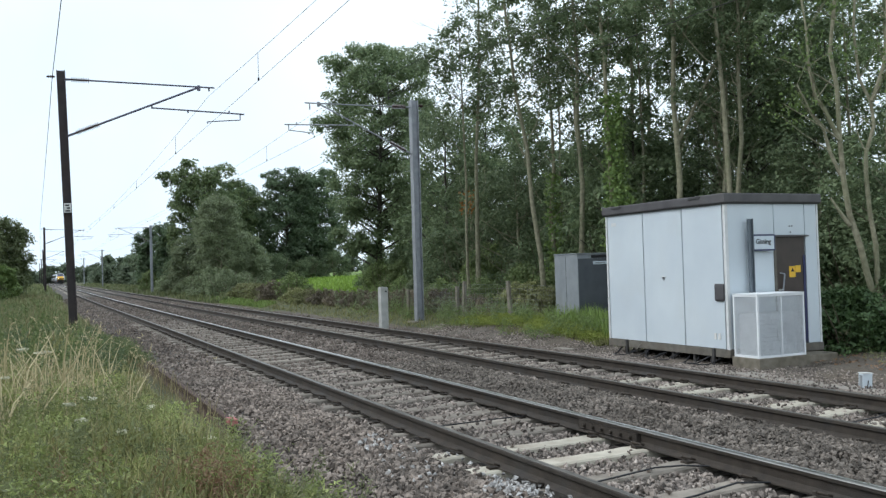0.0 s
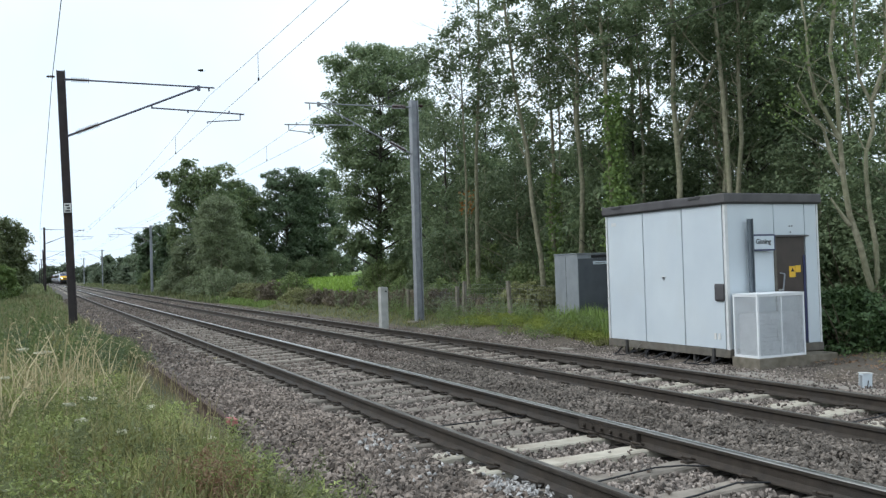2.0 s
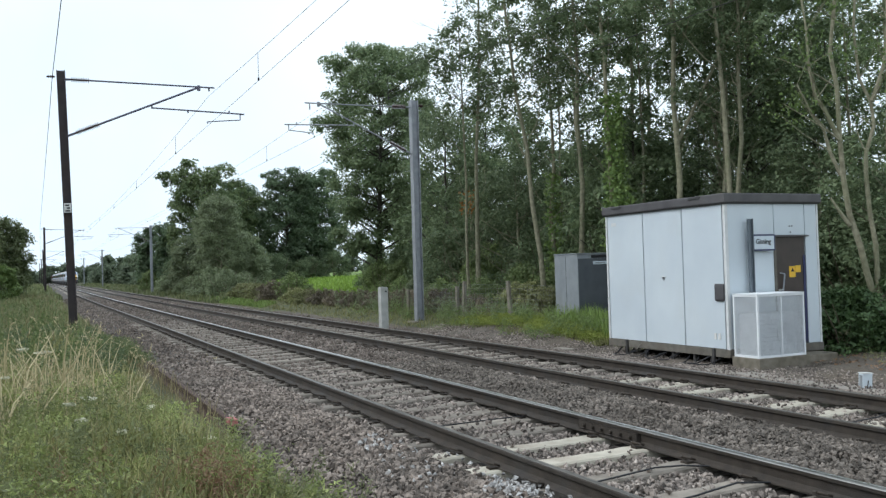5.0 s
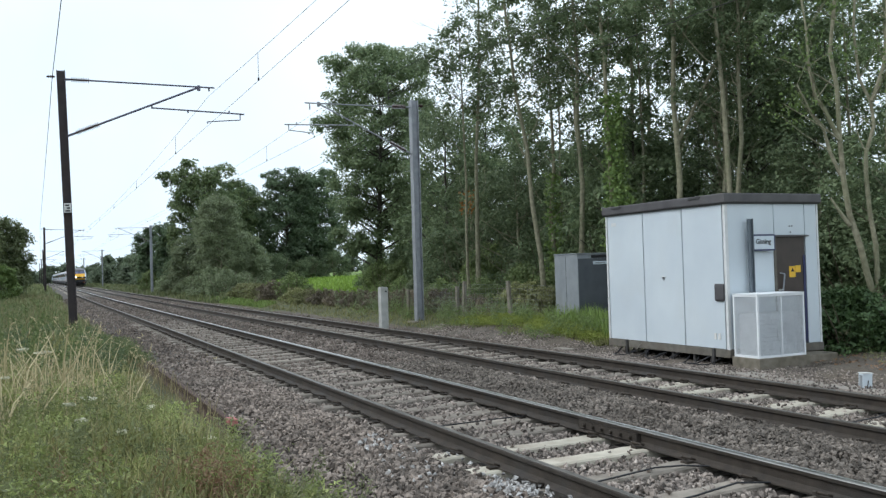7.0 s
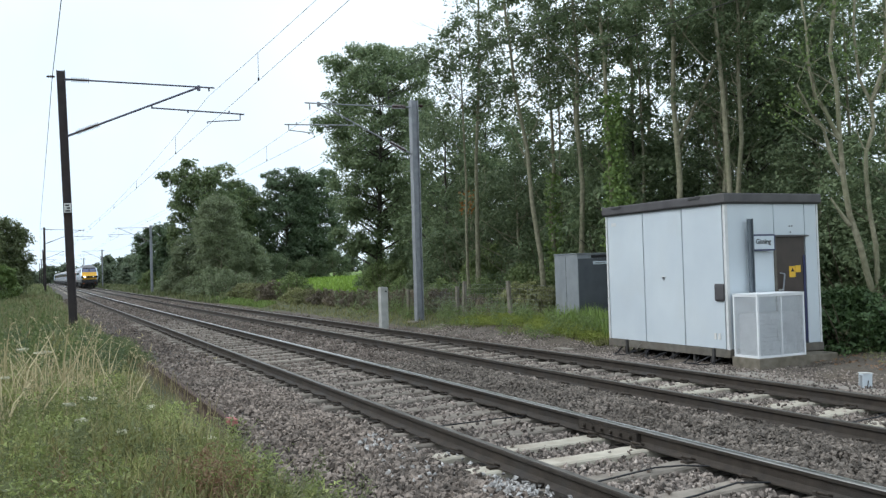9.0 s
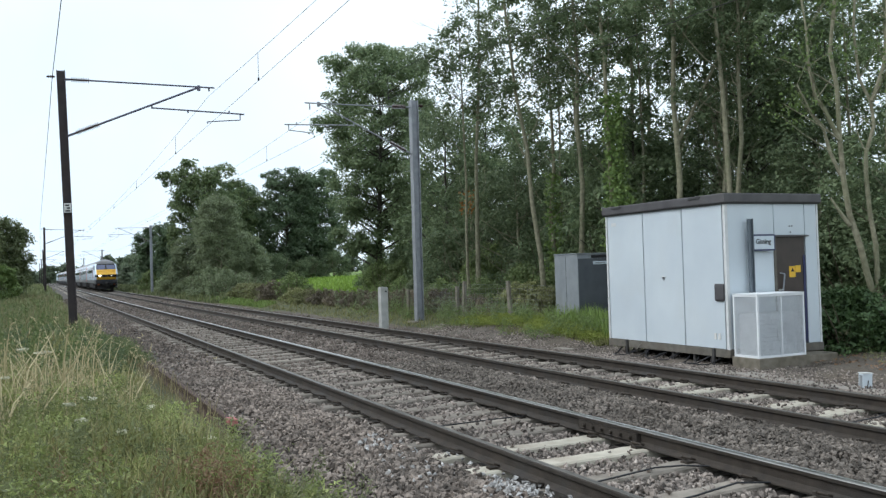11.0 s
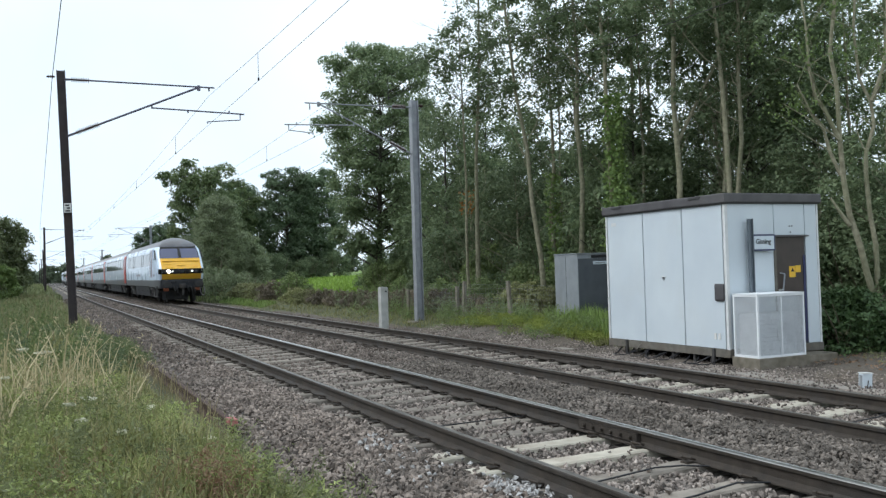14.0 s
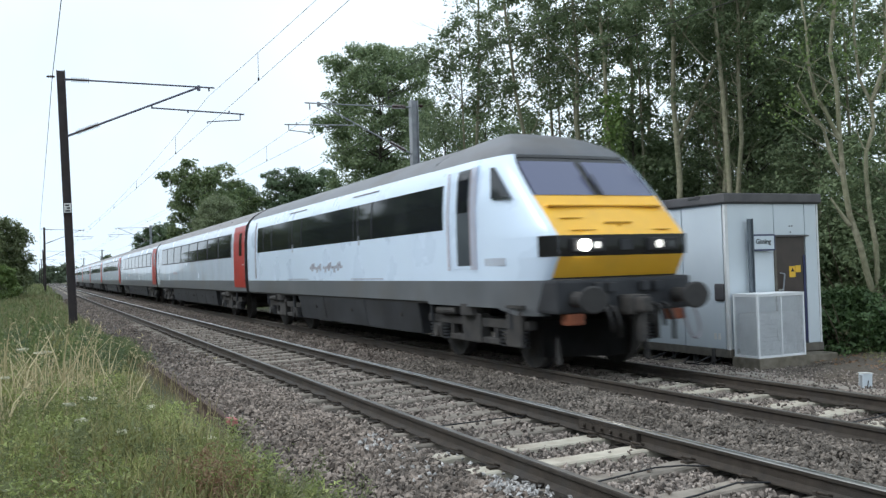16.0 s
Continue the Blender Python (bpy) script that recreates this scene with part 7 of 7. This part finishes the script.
    part("beak", rod((0, 0.10, 0.0), (0, 0.125, -0.004), 0.005, 0.001, 6), M["black"], b)
    bm = bmesh.new()
    q = [bm.verts.new(p) for p in ((-0.012, -0.07, 0.0), (0.012, -0.07, 0.0), (0.03, -0.15, 0.002), (0.0, -0.14, 0.0), (-0.03, -0.15, 0.002))]
    bm.faces.new(q)
    bmesh.ops.solidify(bm, geom=bm.faces[:], thickness=0.004)
    part("tail", bm, plumage, b)
    wings = []
    for s in (-1, 1):
        bm = bmesh.new()
        pts = [(0, 0.045, 0), (s * 0.06, 0.06, 0.006), (s * 0.16, 0.0, 0.0), (s * 0.10, -0.03, 0.0), (s * 0.05, -0.045, 0.002), (0, -0.04, 0)]
        q = [bm.verts.new(p) for p in pts]
        bm.faces.new(q if s < 0 else q[::-1])
        bmesh.ops.solidify(bm, geom=bm.faces[:], thickness=0.005)
        w = part("wing", bm, plumage, b)
        w.matrix_basis = pose(s * 0.02, 0.01, 0.015)
        wings.append((w, s))
    return b, wings


bird, bird_wings = build_bird()


# ---- sleepers, fastenings and ballast ----
def sleeper_mesh():
    """Concrete sleeper: deeper under the rails, waisted in the middle."""
    xs = [-1.25, -1.22, -0.95, -0.55, -0.3, 0.0, 0.3, 0.55, 0.95, 1.22, 1.25]
    top = [-0.185, -0.172, -0.163, -0.163, -0.172, -0.174, -0.172, -0.163, -0.163, -0.172, -0.185]
    hw = [0.105, 0.12, 0.125, 0.125, 0.115, 0.11, 0.115, 0.125, 0.125, 0.12, 0.105]
    v = []
    for x, z, w in zip(xs, top, hw):
        v += [(x, -w - 0.02, -0.36), (x, -w, z - 0.015), (x, -w + 0.015, z), (x, w - 0.015, z), (x, w, z - 0.015), (x, w + 0.02, -0.36)]
    f = []
    for i in range(len(xs) - 1):
        for j in range(5):
            a = i * 6 + j
            f.append([a, a + 1, a + 7, a + 6][::-1])
    return np_mesh("sleeper", np.array(v), np.array(f), M["sleeper"])


def clip_mesh():
    bm = bmesh.new()
    pts = [(0.07, -0.06, -0.140), (0.125, -0.065, -0.120), (0.155, 0.0, -0.105), (0.12, 0.06, -0.115), (0.07, 0.05, -0.132)]
    for a, b in zip(pts[:-1], pts[1:]):
        add_rod(bm, a, b, 0.012, sides=5)
    add_box(bm, 0.075, 0.15, -0.04, 0.04, -0.172, -0.146)
    me = bpy.data.meshes.new("rail_clip")
    bm.to_mesh(me)
    bm.free()
    me.materials.append(M["clip"])
    return me


SLEEPER, CLIP = sleeper_mesh(), clip_mesh()
SLEEPER_CLEAN = SLEEPER.copy()
SLEEPER_CLEAN.materials[0] = M["sleeper_clean"]
rng = np.random.default_rng(41)
SLEEPERS = {}
for track, xc, start in ((near_track, NEAR, -1.1), (far_track, FAR, -1.3)):
    spots = []
    y = start
    i = 0
    while y < 240:
        step = 0.70
        if xc == NEAR and 6.0 < y < 6.5:
            step = 0.60
        spots.append(y)
        if i < 150:
            m = pose(xc + float(shift(y)) + rng.normal(0, 0.008), y, rng.normal(-0.004, 0.006), rng.normal(0, 0.5), rng.normal(0, 0.25), rng.normal(0, 0.7))
            s = put("sleeper", SLEEPER_CLEAN if (xc == NEAR and 6.4 < y < 7.7) or (xc == FAR and y < 11) else SLEEPER, track, "", m)
            if i < 46:
                for side in (-1, 1):
                    for face in (-1, 1):
                        mm = pose(side * GAUGE, 0, 0, 0, 0, 0 if face > 0 else 180)
                        put("rail_clip", CLIP, s, "", mm)
        i += 1
        y += step + rng.normal(0, 0.012)
    for k in range(1, 9):
        put("sleeper", SLEEPER, track, "", pose(xc, start - 0.7 * k, 0.0, 0, 0, 0.4 * math.sin(k * 2.0)))
        spots.append(start - 0.7 * k)
    SLEEPERS[xc] = np.array(spots[-8:] + spots[:-8])
    base_v = np.array([v.co[:] for v in SLEEPER.vertices])
    base_f = np.array([p.vertices[:] for p in SLEEPER.polygons])
    rest = spots[150:-8]
    vs = np.concatenate([base_v + np.array([xc + float(shift(yy)), yy, 0]) for yy in rest])
    fs = np.concatenate([base_f + k * len(base_v) for k in range(len(rest))])
    tagged(put("far_sleepers", np_mesh("far_sleepers", vs, fs, M["sleeper"]), track), kind="stuff")


def stones(name, label, xs, ys, zs, size, rng, material):
    """Angular broken stones: boxes knocked out of square."""
    n = len(xs)
    corner = np.array([(1, 0, 0), (-1, 0, 0), (0, 1, 0), (0, -1, 0), (0, 0, 1), (0, 0, -1)], float)
    v = corner[None] * rng.uniform(0.85, 1.1, (n, 6, 1)) + rng.uniform(-0.34, 0.34, (n, 6, 3))
    v = v * (size * rng.uniform(0.6, 1.3, (n, 3)))[:, None, :] * 0.56
    q = rng.normal(size=(n, 4))
    q /= np.linalg.norm(q, axis=1)[:, None]
    w, x, y, z = q.T
    r = np.stack([np.stack([1 - 2 * (y * y + z * z), 2 * (x * y - z * w), 2 * (x * z + y * w)], -1),
                  np.stack([2 * (x * y + z * w), 1 - 2 * (x * x + z * z), 2 * (y * z - x * w)], -1),
                  np.stack([2 * (x * z - y * w), 2 * (y * z + x * w), 1 - 2 * (x * x + y * y)], -1)], 1)
    v = np.einsum("nij,nkj->nki", r, v) + np.stack([xs, ys, zs], 1)[:, None, :]
    tri = np.array([[0, 2, 4], [2, 1, 4], [1, 3, 4], [3, 0, 4], [2, 0, 5], [1, 2, 5], [3, 1, 5], [0, 3, 5]])
    f = tri[None] + (np.arange(n) * 6)[:, None, None]
    tagged(put(name, np_mesh(name, v.reshape(-1, 3), f.reshape(-1, 3), material)), label, "ballast", kind="stuff")


def ballast(n, y0, y1, power, size, rng):
    ys = y0 + (y1 - y0) * rng.uniform(0, 1, n) ** power
    xs = rng.uniform(1.9, 9.95, n)
    keep = xs > 1.75 + 0.15 * np.sin(ys * 2.3)
    keep &= (np.abs(xs - 1.99) > 0.10) | (ys < 9.9) | (ys > 18)
    keep &= (xs < 1.3 * ys + 0.6) | (ys < 3) | (rng.uniform(0, 1, n) < 0.4)
    zs = rise(xs, ys) + rng.uniform(0.0, 0.03, n)
    zs += 0.045 * np.exp(-((xs - 5.99) / 0.45) ** 2)
    for xc in (NEAR, FAR):
        for s in (-1, 1):
            keep &= np.abs(xs - xc - s * GAUGE) > 0.085
        spots = SLEEPERS[xc]
        near = np.abs(ys[:, None] - spots[None, :120]).min(1) if y0 < 60 else np.full(n, 1.0)
        for s in (-1, 1):
            keep &= (near > 0.10) | (np.abs(xs - xc - s * GAUGE) > 0.18)
        on = (near < 0.108) & (np.abs(xs - xc) < 1.26)
        inside = np.abs(xs - xc) < GAUGE
        drop = rng.uniform(0, 1, n)
        cover = np.where((xc == NEAR) & (ys > 6.4) & (ys < 7.8), 0.05, np.interp(ys, [6, 9, 15, 30], [0.11, 0.16, 0.42, 0.62]) if xc == NEAR else np.interp(ys, [8, 20, 40], [0.32, 0.42, 0.6]))
        # sleeper ends show a little outside the verge-side rail; elsewhere the shoulders are heaped over them
        stub = (xc == NEAR) & (xs < xc) & (np.abs(xs - xc) < GAUGE + 0.36 + 0.10 * np.sin(ys * 1.9))
        keep &= ~(on & (drop > np.where(inside, cover, np.where(stub, 0.3, 1.0))))
        heaped = ~inside & ~stub & (np.abs(xs - xc) < 1.95)
        heap = -0.178 - 0.06 * np.clip((np.abs(xs - xc) - 1.25) / 0.7, 0, 1)
        zs = np.where(heaped, np.maximum(zs, heap + 0.04 * drop), np.where(on, zs + 0.045, np.where(inside & (near < 0.15), zs + 0.012, zs)))
    xs = xs + shift(ys)
    return xs[keep], ys[keep], zs[keep], size


rng = np.random.default_rng(42)
bx, by, bz, _ = ballast(64000, 3.0, 15.0, 1.35, 0.05, rng)
hx = np.concatenate([rng.uniform(2.5, 3.2, 8000), rng.uniform(5.17, 5.7, 7000), rng.uniform(6.28, 6.8, 7000), rng.uniform(8.46, 8.95, 4000)])
hy = 3.0 + 14.0 * rng.uniform(0, 1, len(hx)) ** 1.2
bx, by, bz = np.concatenate([bx, hx]), np.concatenate([by, hy]), np.concatenate([bz, -0.17 - 0.06 * np.clip((3.05 - hx) / 0.55, 0, 1) + 0.03 * rng.uniform(0, 1, len(hx))])
mid = np.abs(bx - 5.99 + 0.1 * np.sin(by * 1.7)) < 0.80
cess = bx < 3.3
stones("ballast_stones", "grey broken granite ballast on the shoulder beside the verge", bx[cess], by[cess], bz[cess], 0.053, rng, M["stone_cess"])
mid, rest = mid & ~cess, ~mid & ~cess
stones("ballast_stones", "grey-brown broken granite ballast between the rails", bx[rest], by[rest], bz[rest], 0.046, rng, M["stone"])
stones("ballast_stones", "dark oily ballast between the two tracks", bx[mid], by[mid], bz[mid], 0.045, rng, M["stone_dark"])
bx, by, bz, _ = ballast(26000, -7.0, 3.0, 1.0, 0.08, rng)
stones("ballast_stones", "grey-brown ballast farther back along the line", bx, by, bz, 0.068, rng, M["stone_worn"])
bx, by, bz, _ = ballast(22000, 15.0, 42.0, 1.6, 0.06, rng)
stones("ballast_stones", "grey-brown broken granite ballast along the line", bx, by, bz, 0.062, rng, M["stone_worn"])
bx, by, bz, _ = ballast(8500, 42.0, 85.0, 1.3, 0.09, rng)
stones("ballast_stones", "grey-brown ballast farther along the line", bx, by, bz, 0.095, rng, M["stone_worn"])
for x, y, dx, dy, n in ((3.30, 5.95, 0.11, 0.2, 180), (3.08, 8.15, 0.12, 0.3, 60), (2.95, 6.9, 0.2, 0.3, 25)):
    xs, ys = np.clip(rng.normal(x, dx, n), 2.5, 3.49), rng.normal(y, dy, n)
    stones("spilt_lime_stones", "whitened ballast stones beside the rail", xs, ys, np.maximum(rise(xs, ys) + 0.055, -0.165) + rng.uniform(0.0, 0.04, n), 0.042, rng, M["limed"])


def track_cable(label, pts):
    v, f = tubes([(pts, [0.0075] * len(pts))], 6)
    tagged(put("bonding_cable", np_mesh("bonding_cable", v, f, M["black"], True)), label, "cable")


track_cable("thin black cable lying on a sleeper", [(3.68, 5.72, -0.15), (4.09, 5.79, -0.145), (4.6, 5.88, -0.14), (4.85, 5.84, -0.145), (5.03, 5.72, -0.15)])
track_cable("thin black cable lying on a sleeper", [(3.66, 5.02, -0.15), (4.0, 5.0, -0.145), (4.31, 5.05, -0.145), (4.8, 5.16, -0.14), (5.04, 5.07, -0.15)])
track_cable("thin black cable lying on a sleeper", [(3.68, 8.62, -0.15), (4.1, 8.66, -0.145), (4.6, 8.72, -0.15), (5.02, 8.7, -0.15)])
track_cable("thin black cable lying on a sleeper", [(6.95, 6.35, -0.15), (7.4, 6.4, -0.145), (8.0, 6.5, -0.15), (8.3, 6.62, -0.15)])
n = 9000
gx = 9.95 + 1.8 * rng.uniform(0, 1, n) ** 1.2
gy = 5 + 18.5 * rng.uniform(0, 1, n) ** 0.8
lx, ly = rng.uniform(12.2, 15.0, 900), rng.uniform(6.5, 11.6, 900)
lv, lf = leaf_quads(np.stack([lx, ly, rise(lx, ly) + 0.012], 1), 0.06, rng, 0.7, 0.0, 0.85)
tagged(put("leaf_litter", np_mesh("leaf_litter", lv, lf, M["dock"])), "brown fallen leaves and litter on the path", "leaf litter", kind="stuff")
spots = [(12.6 + 2.4 * rng.uniform(0, 1), 7.0 + 4.3 * rng.uniform(0, 1), rng.uniform(0.4, 0.9)) for _ in range(70)]
herbs("path_weeds", "small weeds on the bare path", spots, rng, M["leaf_olive"], 0.04, 60, 0.16)
hx, hy = rng.uniform(10.4, 14.6, 4500), rng.uniform(5.0, 11.2, 4500)
stones("path_gravel", "sparse brown gravel trodden into the path", hx, hy, rise(hx, hy), 0.026, rng, M["stone_dark"])
tx, ty = rng.normal(9.80, 0.17, 500), rng.uniform(4.6, 11.2, 500)
stones("trough_gravel", "stray ballast stones lying on the trough lids", tx, ty, -0.19 + rng.uniform(0, 0.015, 500), 0.034, rng, M["stone"])
stones("path_gravel", "loose grey gravel on the hut path", gx, gy, rise(gx, gy) + 0.004, 0.036, rng, M["stone"])


# ---- what moves ----
SPEED = 20.4
RUN = [(0.0, 336.0), (2.0, 295.2), (4.0, 254.4), (6.5, 203.4), (8.0, 172.9), (9.0, 152.4), (10.25, 126.8), (11.5, 101.3), (12.5, 81.2), (13.0, 71.1), (13.5, 61.2), (14.0, 51.0),
       (14.5, 40.9), (15.0, 30.5), (15.5, 20.8), (16.0, 9.8)]


def motions():
    def rows(offset):
        made = []
        for t, y in RUN:
            y += offset
            a, b = y + 3.0, y + 16.0
            xa, xb = float(shift(a)), float(shift(b))
            slope = (xb - xa) / (b - a)
            made.append((t, pose(FAR + xa - 3.0 * slope, y, 0.0, 0, 0, -math.degrees(math.atan(slope)))))
        return made
    walk(trailer, rows(0.0))
    for i, c in enumerate(coaches):
        walk(c, rows(18.75 + COACH * i))
    walk(loco, rows(18.75 + COACH * 8))
    # the bird flies straight across, then level and away
    start, pace = Vector((8.71, 30.14, 8.01)), Vector((-8.82, -2.98, 0.35))
    heading = math.degrees(math.atan2(-pace.x, pace.y))
    flight = [(t, start + pace * (t - 1.6)) for t in (0.0, 0.8, 1.6, 1.95, 2.3, 2.8)]
    last = flight[-1][1]
    flight += [(t, last + Vector((pace.x, pace.y, 0.0)) * (t - 2.8)) for t in (3.5, 6.0, 10.0, 16.0)]
    walk(bird, [(t, pose(p.x, p.y, p.z, 0, 0, heading)) for t, p in flight])
    for w, s in bird_wings:
        walk(w, [(k * 0.05, pose(s * 0.02, 0.01, 0.015, 0, -s * (12 + 38 * math.sin(k * 1.5)), 0)) for k in range(321)])
    turn = SPEED / FPS / WHEEL_R
    train_wheels = list(trailer_wheels)
    for v in coaches + [loco]:
        train_wheels += [c for c in v.children if c.name.startswith("wheelset")]
    for w in train_wheels:
        at = w.matrix_basis.translation.copy()
        walk(w, [(k / FPS, Matrix.Translation(at) @ Matrix.Rotation(turn * k, 4, "X")) for k in range(481)])


motions()
